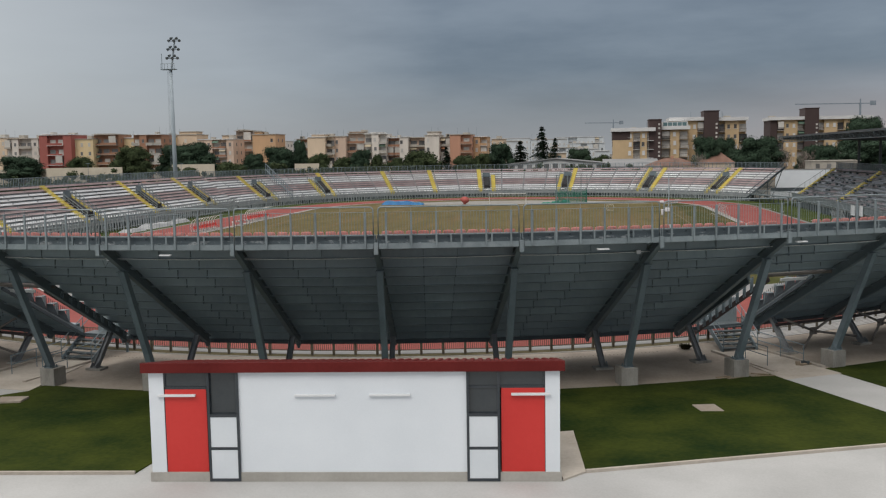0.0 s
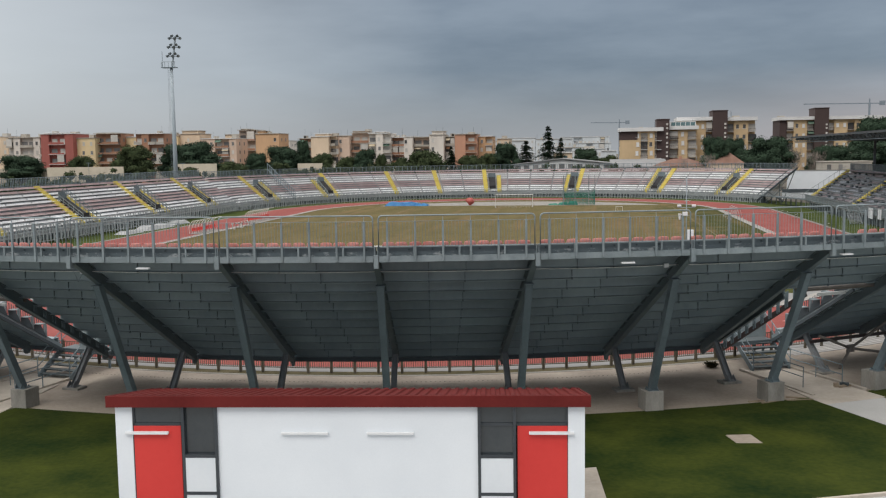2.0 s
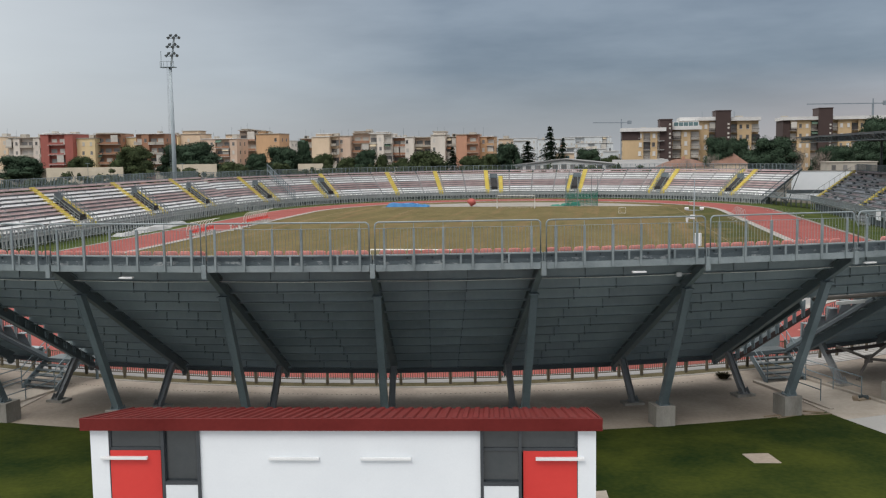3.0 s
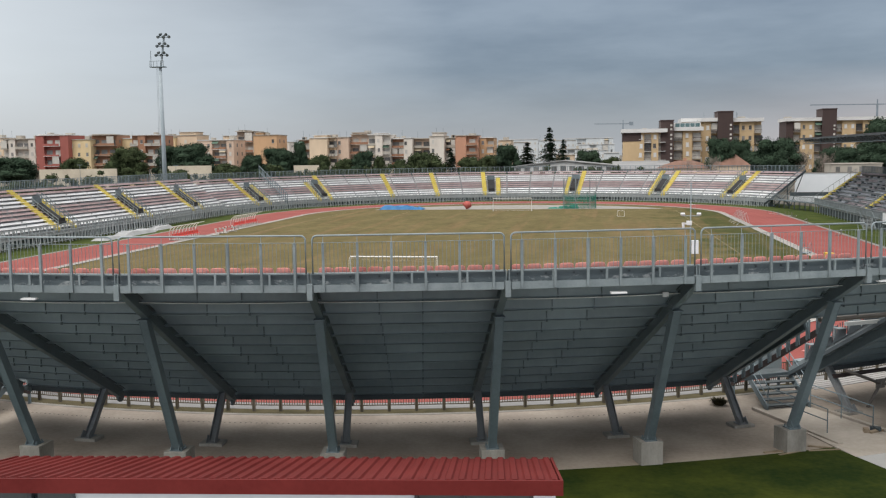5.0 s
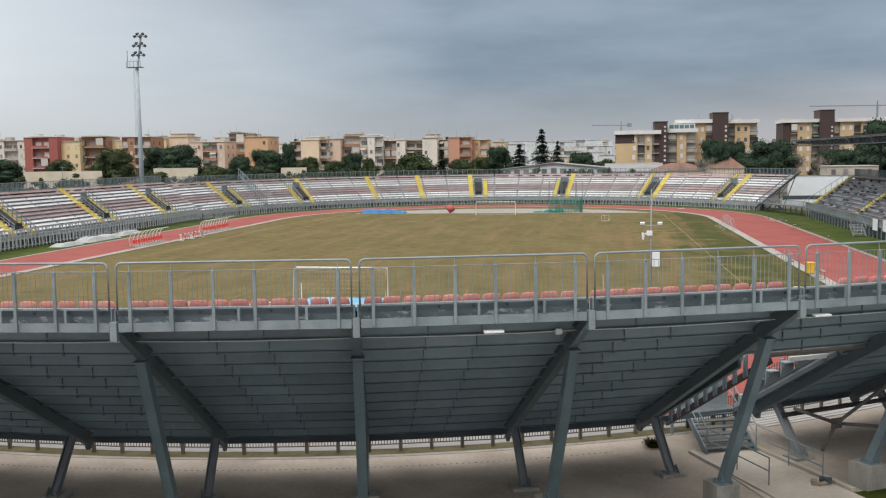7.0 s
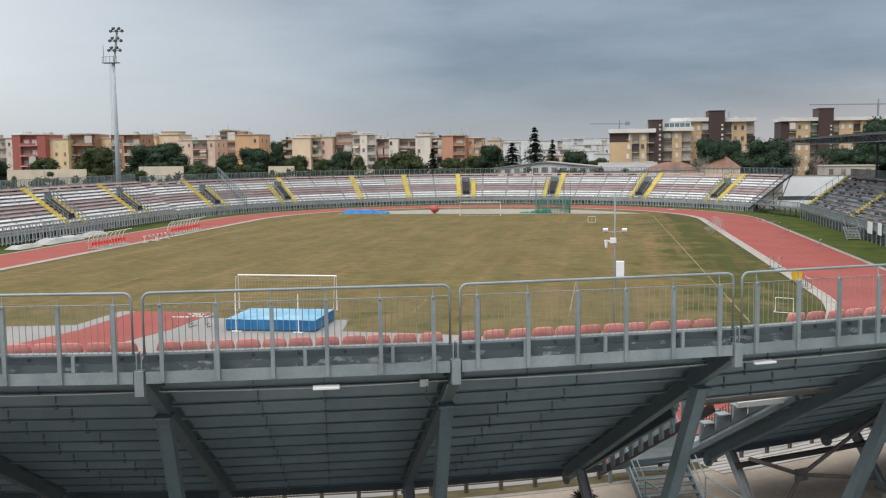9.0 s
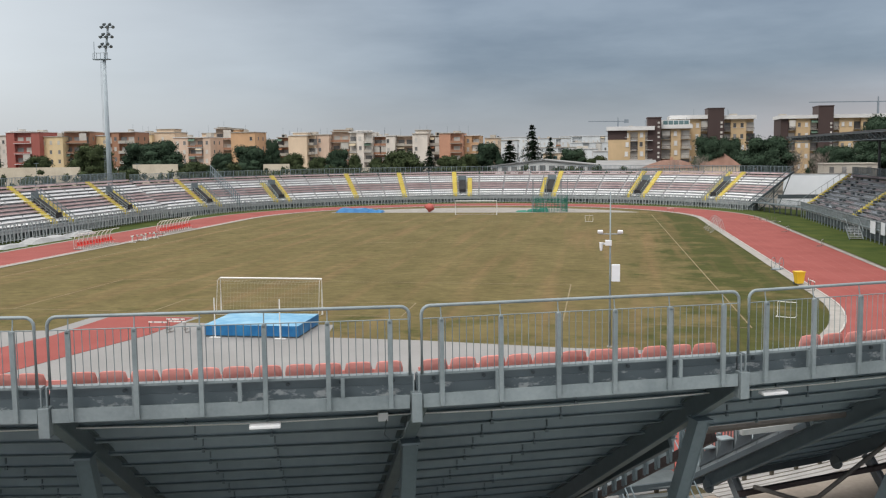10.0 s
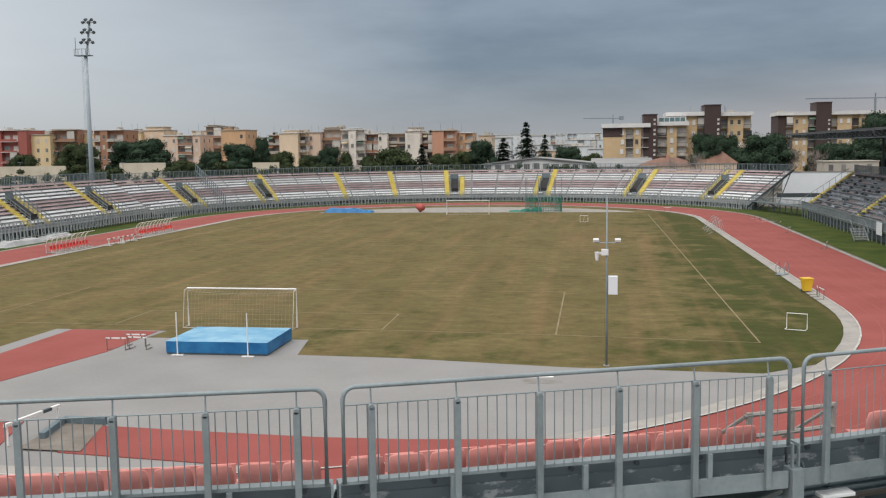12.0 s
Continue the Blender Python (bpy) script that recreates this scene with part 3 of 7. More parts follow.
def far_step_mesh(i, k0, k1, straight):
    r, z = R_FAR0 + G_FAR * i, ZF + 0.475 * i
    prof = [(-r, z - 0.475), (-r - 0.04, z - 0.475), (-r - 0.04, z - 0.05), (-r - G_FAR, z - 0.05), (-r - G_FAR, z), (-r, z)]
    g = Geo().sweep(prof, k0 * 58, k1 * 58) if straight else Geo().sweep(prof, 0, 0, k0, k1)
    return g.mesh("step", STEP)


PATTERN = "WWWPPPWWWPP"
row_cache = {}


def far_bay(parent, m, straight=False, a=-0.95, b=0.95, pattern=None):
    pattern = pattern or PATTERN
    key = (straight, a, b)
    if key not in row_cache:
        row_cache[key] = ([{"W": far_row_mesh(i, a * KF, b * KF, straight).mesh("bench", SEAT_WHITE), "P": far_row_mesh(i, a * KF, b * KF, straight).mesh("bench", SEAT_PINK), "G": far_row_mesh(i, a * KF, b * KF, straight).mesh("bench", SEAT_GREY), "H": far_row_mesh(i, a * KF, b * KF, straight).mesh("bench", SEAT_BLUE)} for i in range(ROWS)],
                          [far_step_mesh(i, -KF, KF, straight) for i in range(ROWS)])
    rows, steps = row_cache[key]
    inv = parent.matrix_basis.inverted()
    for i in range(ROWS):
        ob = tagged(part("bench", rows[i][pattern[i]], None, parent), kind="stuff")
        ob.matrix_parent_inverse, ob.matrix_basis = inv, m
        ob = part("step", steps[i], None, parent)
        ob.matrix_parent_inverse, ob.matrix_basis = inv, m


def aisle_mesh(i0, i1, w=1.0):
    prof = []
    for i in range(2 * i0, 2 * i1):
        r, z = R_FAR0 + 0.5 * G_FAR * i, ZF + 0.2375 * (i + 1) + 0.12
        prof += [(-r, z - 0.2375), (-r, z)]
    r1, z1 = R_FAR0 + G_FAR * i1, ZF + 0.475 * i1 + 0.12
    prof += [(-r1, z1), (-r1, z1 - 0.35), (-R_FAR0 - G_FAR * i0, ZF + 0.475 * i0 - 0.2)]
    return Geo().sweep(prof, -w / 2, w / 2).mesh("yellow_stair", YELLOW)


aisle_full, aisle_short = aisle_mesh(0, 11), aisle_mesh(0, 8)


def aisle_rail_mesh(i1):
    """Handrails on both sides of a stair of i1 rows."""
    g = Geo()
    for s in (-0.55, 0.55):
        for i in range(i1 + 1):
            r, z = R_FAR0 + G_FAR * i, ZF + 0.475 * i
            g.box(s - 0.03, s + 0.03, -r - 0.03, -r + 0.03, z - 0.1, z + 1.05)
        g.beam((s, -R_FAR0, ZF + 1.02), (s, -R_FAR0 - G_FAR * i1, ZF + 0.475 * i1 + 1.02), 0.05, 0.06)
    return g.mesh("stair_rail", STEEL)


rail_full, rail_short = aisle_rail_mesh(11), aisle_rail_mesh(8)


def far_fence_mesh(straight, z0=6.75, z1=7.85, r=61.5):
    g = Geo()
    h = 58 * KF if straight else r * KF
    for z in (z0, z1):
        g.tube([(-h, -r, z), (h, -r, z)], 0.035, 4)
    n = 15
    for i in range(n):
        x = -h + 2 * h * (i + 0.5) / n
        w = 0.065 if i % 3 == 1 else 0.018
        g.box(x - w, x + w, -r - 0.03, -r + 0.03, z0 - 0.5, z1)
    g.box(-h, h, -r - 0.02, -r + 0.02, z0 - 0.35, z0 - 0.1)
    return g


def front_mesh(straight):
    g = Geo()
    r0, r1 = 53.7, 51.6
    h = 58 * KF if straight else r0 * KF
    for i in range(7):
        x = -h + 2 * h * (i + 0.5) / 7
        g.box(x - 0.05, x + 0.05, -r0 - 0.05, -r0 + 0.05, -0.05, 2.1)
        g.beam((x, -r0 - 1.6, -0.05), (x, -r0 - 6.5, 5.0), 0.10, 0.16)
        g.box(x - 0.04, x + 0.04, -r1 - 0.04, -r1 + 0.04, 0, 1.25)
    for z in (0.85, 1.3, 2.1):
        g.box(-h, h, -r0 - 0.04, -r0 + 0.04, z - 0.05, z + 0.05)
    for z in (0.25, 1.2):
        g.box(-h, h, -r1 - 0.03, -r1 + 0.03, z - 0.035, z + 0.035)
    for i in range(7):
        x = -h + 2 * h * (i + 0.5) / 7
        d = 0.36 if i % 2 else -0.36
        g.beam((x - d, -r0 - 0.1, 0.05), (x + d, -r0 - 0.1, 2.0), 0.06, 0.06)
    return g


# dark sheet standing in for the shade under the stands
def front_shade_mesh(straight):
    h = 58 * KF if straight else 54.6 * KF
    return Geo().box(-h, h, -54.6, -54.54, 0.0, 1.3)


def deck_front_mesh():
    g = Geo()
    h, r0 = 58 * KF, 53.7
    for i in range(3):
        x = -h + 2 * h * (i + 0.5) / 3
        g.box(x - 0.05, x + 0.05, -r0 - 0.05, -r0 + 0.05, -0.05, 1.55)
        g.box(x - 0.06, x + 0.06, -r0 - 2.6, -r0 - 2.5, -0.05, 2.0)
    for i in range(24):
        x = -h + 2 * h * (i + 0.5) / 24
        g.box(x - 0.045, x + 0.045, -r0 - 0.02, -r0 + 0.02, 1.55, 2.5)
    for z in (1.55, 2.5):
        g.box(-h, h, -r0 - 0.05, -r0 + 0.05, z - 0.06, z + 0.06)
    g.box(-h, h, -r0 - 1.2, -r0 - 0.06, 1.42, 1.5)
    return g


FRONT = mat("light_galvanised_frame", (0.30, 0.335, 0.35), (0.42, 0.455, 0.47), 1.2, 0.5, 0.1, bump=0.05)
far_stand = thing("grandstand", "far curved grandstand with white and faded red seat rows", "grandstand", far(0, 57))
west_stand = thing("grandstand", "straight grandstand with white and faded red seat rows", "grandstand", west(60, 57))
fence_c, fence_s = far_fence_mesh(False).mesh("top_fence", STEEL), far_fence_mesh(True).mesh("top_fence", STEEL)
shade_c, shade_s = front_shade_mesh(False).mesh("back_panel", STEEL_DK), front_shade_mesh(True).mesh("back_panel", STEEL_DK)
front_c, front_s = front_mesh(False).mesh("front_frame", FRONT), front_mesh(True).mesh("front_frame", FRONT)


def under(parent, name, me, m):
    ob = part(name, me, None, parent)
    ob.matrix_parent_inverse, ob.matrix_basis = parent.matrix_basis.inverted(), m


for q in range(28):
    th = 66.5 - BAY_F * (q + 0.5)
    m = far(th)
    far_bay(far_stand, m)
    under(far_stand, "top_fence", fence_c, m)
    under(far_stand, "front_frame", front_c, m)
    under(far_stand, "back_panel", shade_c, m)
for th, me in ((-76, aisle_full), (-71.5, aisle_short), (-55.5, aisle_short), (-52, aisle_full), (-35, aisle_full), (-23.3, aisle_full), (-11.2, aisle_full), (-7.8, aisle_short),
               (9.3, aisle_short), (12.2, aisle_full), (30.6, aisle_full), (34.2, aisle_full), (50.8, aisle_full), (54.2, aisle_full)):
    under(far_stand, "yellow_stair", me, far(th))
    if th in (-71.5, -55.5, 9.3, 30.6, 50.8):
        under(far_stand, "stair_rail", rail_full if me is aisle_full else rail_short, far(th))
WB = 2 * 58 * KF
for q in range(15):
    m = west(94.6 - WB * (q + 0.5), 0, 0.4)
    far_bay(west_stand, m, True)
    under(west_stand, "top_fence", fence_s, m)
    under(west_stand, "front_frame", front_s, m)
    under(west_stand, "back_panel", shade_s, m)
for y, me in ((84.8, aisle_short), (80.8, aisle_full), (64.3, aisle_short), (60.0, aisle_full), (42, aisle_short), (38, aisle_full), (20, aisle_full)):
    under(west_stand, "yellow_stair", me, west(y, 0, 0.4))
    if me is aisle_short:
        under(west_stand, "stair_rail", rail_short, west(y, 0, 0.4))

# ---- outside ground ----


def arc(r, a0, a1, n):
    return [(r * math.sin(t), YN - r * math.cos(t)) for t in (radians(a0 + (a1 - a0) * i / n) for i in range(n + 1))]


R_FLOOR = 57.75
solo("stand_floor", Geo().extrude(arc(R_FLOOR, -45, 75, 48) + arc(50.0, 75, -45, 48), -0.3, 0.02), CONC, "stained brown-grey concrete floor under the stand", "floor", kind="structure")
solo("plaza", Geo().extrude([(-90, -140), (90, -140), (90, -31), (60, -41), (33.3, -51.0), (30.5, -52.0), (17.05, -57.1), (16.6, -54.2), (2.4, -56.0), (2.2, -58.9), (-14.6, -60.9), (-17.5, -61.2), (-60, -66), (-90, -66)], -0.3, 0.24), PLAZA,
     "pale brushed concrete forecourt", "pavement", kind="structure")

# ---- service building on the forecourt ----
BW, BD = 13.2, 3.3
BM = pose(3.134, -59.5, 0.28, 0, 0, math.degrees(math.atan2(0.1135, 0.9935)))
bld = thing("service_building", "low white rendered service block with red doors and red sheet roof", "building", BM)
WT = 0.2
PLINTH = mat("pale_beige_plinth", (0.34, 0.325, 0.295), (0.45, 0.43, 0.395), 0.6, 0.9, bump=0.1, fine=9)
DGLASS = mat("dark_tinted_glass", (0.026, 0.034, 0.040), (0.045, 0.055, 0.062), 0.8, 0.12, spec=0.7)
ROOF_BACK = 3.17
# front wall in pieces round the two glazed openings; front face at y = 0
g = Geo()
for x0, x1, z0, z1 in ((0.0, 0.48, 0.27, 3.58), (2.92, 10.24, 0.27, 3.58), (12.74, BW, 0.27, 3.58)):
    g.box(x0, x1, 0.0, WT, z0, z1)
part("front_wall", g, WALL_W, bld)
g = Geo().box(0, BW, BD - WT, BD, 0.27, ROOF_BACK - 0.15)
g.box(0, WT, WT, BD - WT, 0.27, ROOF_BACK - 0.15)
g.box(BW - WT, BW, WT, BD - WT, 0.27, ROOF_BACK - 0.15)
part("rear_wall", g, WALL_W, bld)
part("plinth", Geo().box(-0.05, BW + 0.05, -0.04, BD + 0.05, -0.05, 0.27), PLINTH, bld)
part("floor_slab", Geo().box(0.2, BW - 0.2, 0.2, BD - 0.2, 0.27, 0.29), CONC, bld)


def bay_front(x0, x1, door_first):
    w = 1.38
    dx0, dx1 = (x0 + 0.03, x0 + w) if door_first else (x1 - w - 0.02, x1 - 0.02)
    fx0, fx1 = (dx1 + 0.04, x1) if door_first else (x0, dx0 - 0.04)
    fr = Geo()
    fr.box(x0, x1, 0.03, 0.12, 3.52, 3.58)
    fr.box(x0, dx1 if door_first else x1, 0.03, 0.12, 3.0, 3.08)
    for x in ((x0,) if door_first else (x1 - 0.06,)):
        fr.box(x, x + 0.06, 0.03, 0.12, 0.27, 3.58)
    for x in (fx0, fx1 - 0.08):
        fr.box(x, x + 0.08, -0.065, 0.12, -0.02, 3.58)
    for z in (-0.02, 1.02, 2.10):
        fr.box(fx0 + 0.08, fx1 - 0.08, -0.06, 0.12, z, z + 0.09)
    part("window_frame", fr, DARK_FRAME, bld)
    part("transom_panel", Geo().box(x0 + 0.06, dx1 if door_first else x1 - 0.06, 0.07, 0.10, 3.08, 3.52), DGLASS, bld, "dark glazed transom")
    part("upper_panel", Geo().box(fx0 + 0.06, fx1 - 0.06, 0.07, 0.10, 2.19, 3.52 if door_first else 3.0), DGLASS, bld, "dark tinted glass panel")
    for z0, z1 in ((0.07, 1.02), (1.11, 2.10)):
        part("pane", Geo().box(fx0 + 0.08, fx1 - 0.08, -0.05, 0.0, z0, z1), PANE_W, bld, "white opal panel", bevel=0.004)
    part("door", Geo().box(dx0, dx1, 0.02, 0.09, 0.27, 3.0), RED_DOOR, bld, "red painted metal door", bevel=0.004)
    c = (dx0 + dx1) / 2 + (-0.28 if door_first else 0.25)
    lamp = Geo().box(c - 0.62, c + 0.62, -0.10, 0.02, 2.78, 2.85)
    part("strip_lamp", lamp, LAMP_W, bld, "white strip lamp over the door", bevel=0.01)


bay_front(0.48, 2.92, True)
bay_front(10.24, 12.74, False)
for c in (5.40, 7.80):
    part("strip_lamp", Geo().box(c - 0.66, c + 0.66, -0.09, 0.0, 2.77, 2.84), LAMP_W, bld, "white strip lamp", bevel=0.01)
# roof: fascia and ribbed sheets
SIDE = ((-0.10, 3.58), (BD + 0.2, ROOF_BACK - 0.28), (BD + 0.2, ROOF_BACK + 0.04), (-0.10, 3.90))
BOXF = [(0, 1, 2, 3), (7, 6, 5, 4), (0, 4, 5, 1), (1, 5, 6, 2), (2, 6, 7, 3), (3, 7, 4, 0)]
part("fascia", Geo().box(-0.2, BW + 0.15, -0.16, -0.10, 3.58, 3.90).add([(x, y, z) for x in (-0.2, -0.14) for y, z in SIDE], BOXF).add([(x, y, z) for x in (BW + 0.09, BW + 0.15) for y, z in SIDE], BOXF), RED_ROOF, bld)
nx = 48
prof = []
for i in range(nx):
    x0, x1 = -0.12 + (BW + 0.2) * i / nx, -0.12 + (BW + 0.2) * (i + 1) / nx
    e = (x1 - x0) * 0.22
    prof += [(x0, 0), (x1 - 3 * e, 0), (x1 - 2.4 * e, 0.045), (x1 - 0.6 * e, 0.045)]
prof.append((BW + 0.08, 0))
k = len(prof)
vs = [(x, y, z + h) for y, z in ((-0.08, 3.86), (BD + 0.2, ROOF_BACK), (BD + 0.2, ROOF_BACK - 0.12), (-0.08, 3.74)) for x, h in prof]
fs = [(r * k + j, r * k + j + 1, ((r + 1) % 4) * k + j + 1, ((r + 1) % 4) * k + j) for r in range(4) for j in range(k - 1)]
fs += [(0, k, 2 * k, 3 * k), (k - 1, 2 * k - 1, 3 * k - 1, 4 * k - 1)]
part("roof_sheet", Geo().add(vs, fs), RED_ROOF, bld, "ribbed red metal roofing")

# ---- forecourt: lawns, paths, kerbs ----

PATHC = mat("worn_brownish_concrete", (0.36, 0.318, 0.27), (0.52, 0.47, 0.41), 0.5, 0.9, fine=6, bump=0.25)


def rim(a0, a1, n, z=0.045):
    return [(x, y, z) for x, y in arc(R_FLOOR, a0, a1, n)]


lawn_edge = [(-14.6, -60.9, 0.285), (2.2, -58.9, 0.285), (2.4, -56.0, 0.26), (16.6, -54.2, 0.26), (17.05, -57.1, 0.285), (30.5, -52.0, 0.285)]
solo("lawn", Geo().slab(lawn_edge + rim(26.3, -8.4, 24), 0.3), LAWN, "dark green mown lawn between forecourt and stand", "grass", kind="structure")
solo("lawn", Geo().slab([(33.3, -51.0, 0.285), (60, -41, 0.285), (60, -25, 0.2)] + rim(55, 29.3, 14), 0.3), LAWN, "dark green mown lawn beside the entrance path", "grass", kind="structure")
solo("lawn", Geo().slab([(-60, -66, 0.285), (-17.5, -61.2, 0.285)] + rim(-12.6, -55, 20), 0.3), LAWN, "dark green mown lawn beside the western path", "grass", kind="structure")
g = Geo()
for a, b in (((-14.6, -60.9), (2.2, -58.9)), ((17.05, -57.1), (30.5, -52.0)), ((33.3, -51.0), (60, -41))):
    g.beam((*a, 0.27), (*b, 0.27), 0.14, 0.12, (0, 0, 1))
solo("lawn_kerb", g, PATHC, "narrow pale concrete kerb along the lawn", "kerb", kind="structure")
solo("building_pad", Geo().extrude([(16.35, -58.0), (17.05, -57.15), (16.55, -52.6), (16.0, -52.8), (15.9, -55.0)], 0.1, 0.31), PATHC, "pale concrete strip beside the service block", "pavement", kind="structure")
for pts in ([(21.59, -48.92), (22.53, -48.82), (22.25, -47.77), (21.34, -47.95)], [(-8.9, -50.6), (-7.6, -50.2), (-7.7, -49.4), (-8.9, -49.6)]):
    solo("manhole_cover", Geo().slab([(x, y, 0.19) for x, y in pts], 0.15), CONC, "square beige concrete manhole cover set in the lawn", "manhole cover", "lawn manholes", bevel=0.01)
for a0, a1, b0, b1, ends in ((26.3, 29.3, 26.9, 29.4, ((33.3, -51.0, 0.27), (30.5, -52.0, 0.27))), (-12.6, -8.4, -12.9, -10.0, ((-14.6, -60.9, 0.27), (-17.5, -61.2, 0.27)))):
    lo_, hi_ = ends if a0 < 0 else ends[::-1]
    mid = [(x, y, 0.075) for x, y in arc(59.0, a0 - 0.05, a1 + 0.05, 3)]
    solo("entrance_path", Geo().slab([(x, y, 0.05) for x, y in arc(52.3, b1, b0, 3)] + mid, 0.2), PATHC, "worn pale concrete path to the stand stairs", "pavement", kind="structure")
    outer = [hi_, lo_] if a0 < 0 else [lo_, hi_]
    solo("entrance_path", Geo().slab([(x, y, z - 0.008) for x, y, z in mid[::-1]] + (outer if a0 > 0 else outer[::-1]), 0.3), PLAZA, "pale brushed concrete path between the lawns", "pavement", kind="structure")
OLIVE_LEAF = mat("dry_dark_leaf", (0.018, 0.018, 0.010), (0.045, 0.04, 0.02), 3.0, 0.9, spec=0.1)
VERGE = mat("trampled_brown_verge", (0.060, 0.054, 0.028), (0.125, 0.105, 0.062), 0.9, 0.95, bump=0.6, fine=7, spec=0.1)
solo("verge", Geo().extrude(arc(49.9, -60, 75, 54) + arc(49.18, 75, -60, 54), -0.2, 0.03), VERGE, "narrow trampled grass verge along the fence", "grass", kind="structure")
solo("track_margin", Geo().extrude(arc(48.15, -62, 62, 44) + arc(R_OUT - 0.1, 62, -62, 44), -0.05, 0.058), TARTAN, "red rubber margin outside the near bend", "track", kind="structure")
solo("under_stand_kerb", Geo().extrude(arc(50.12, -45, 75, 60) + arc(49.88, 75, -45, 60), -0.2, 0.035), KERB, "low pale kerb at the back of the stand floor", "kerb", kind="structure")
solo("trackside_paving", Geo().extrude(arc(49.2, -78, 78, 52) + arc(48.14, 78, -78, 52), -0.05, 0.04), CONC_D, "pale concrete paving between track and stand", "pavement", kind="structure")

# ---- track fence behind the stand floor ----
OLIVE = mat("brown_olive_paint", (0.075, 0.065, 0.045), (0.125, 0.108, 0.08), 1.5, 0.6)
tf = thing("track_fence", "brown-olive steel bar fence along the track", "fence", near(0), "trackside fences")
hw = 49.45 * K
post_me = Geo().box(-0.04, 0.04, -49.49, -49.41, -0.02, 1.22).mesh("post", OLIVE)
bar_me = Geo().box(-0.014, 0.014, -49.46, -49.44, 0.3, 1.14).mesh("bar", OLIVE)
for i in range(8):
    part("post", post_me, None, tf, m=Matrix.Translation((-hw + 2 * hw * (i // 2 + 0.02 + 0.05 * (i % 2)) / 4, 0, 0)))
for i in range(42):
    part("bar", bar_me, None, tf, m=Matrix.Translation((-hw + 2 * hw * (i + 0.5) / 42, 0, 0)))
for z in (0.3, 1.14):
    part("rail", Geo().box(-hw, hw, -49.47, -49.43, z - 0.02, z + 0.02), OLIVE, tf)
tf.matrix_basis = near(TH0 + BAY * -6.5)
for k in range(-6, 9):
    copy_thing(tf, near(TH0 + BAY * (k + 0.5)))

# ---- stand entrances: ground stair, open aisle stair, braces ----
TREAD = mat("chequered_steel", (0.095, 0.115, 0.122), (0.15, 0.17, 0.178), 2.0, 0.5, 0.2, bump=0.2, fine=25)


BRACE = mat("brown_grey_steel", (0.12, 0.105, 0.095), (0.19, 0.172, 0.155), 1.2, 0.6)


def entrance(th, turn=0.0, wide=0.9):
    t = thing("entrance_stair", "grey steel stair with tube handrails up to the stand", "stairs", near(th, 52.75, 0.045) @ pose(0, 0, 0, 0, 0, turn))
    w, n, go, ri = 0.98, 6, 0.27, 0.18
    top, end = ri * n, go * n
    swing = -3.6 * math.tan(radians(turn))      # the lower rails are kept square to the stand to fit the camera's view
    for i in range(n):
        y, z = go * i, ri * (i + 1)
        part("tread", Geo().box(-w, w, y, y + go + 0.02, z - 0.035, z), TREAD, t)
        part("riser", Geo().box(-w, w, y + go - 0.02, y + go, z - 0.035 - ri * 0.55, z - 0.035), STEEL_DK, t)
    for s in (-1, 1):
        part("stringer", Geo().beam((s * w, -0.05, 0.05), (s * w, end, top), 0.05, 0.28), STEEL, t)
        for dz in (0.5, 0.95):
            part("handrail", Geo().tube([(s * w + swing, -3.6, dz), (s * w, -0.1, dz + 0.05), (s * w, end, dz + top), (s * w, end + 0.9, dz + top + 0.5)], 0.024, 6), STEEL, t)
        for x, y, z in ((swing, -3.6, 0), (swing * 0.51, -1.9, 0), (0, -0.1, 0), (0, end, top), (0, end + 0.9, top + 0.5)):
            part("rail_post", Geo().tube([(s * w + x, y, z - 0.02), (s * w + x, y, z + 0.97)], 0.024, 6), STEEL, t)
    part("landing", Geo().box(-1.2, 1.2, end + 0.01, end + 1.2, top - 0.05, top), TREAD, t)
    part("back_panel", Geo().box(-0.9, wide, end + 1.15, end + 1.2, top, top + 1.35), GALV, t)
    for sx in (-1.1, 1.1):
        part("leg", Geo().box(sx - 0.05, sx + 0.05, end + 1.0, end + 1.1, -0.3, top - 0.05), STEEL, t)
    return t


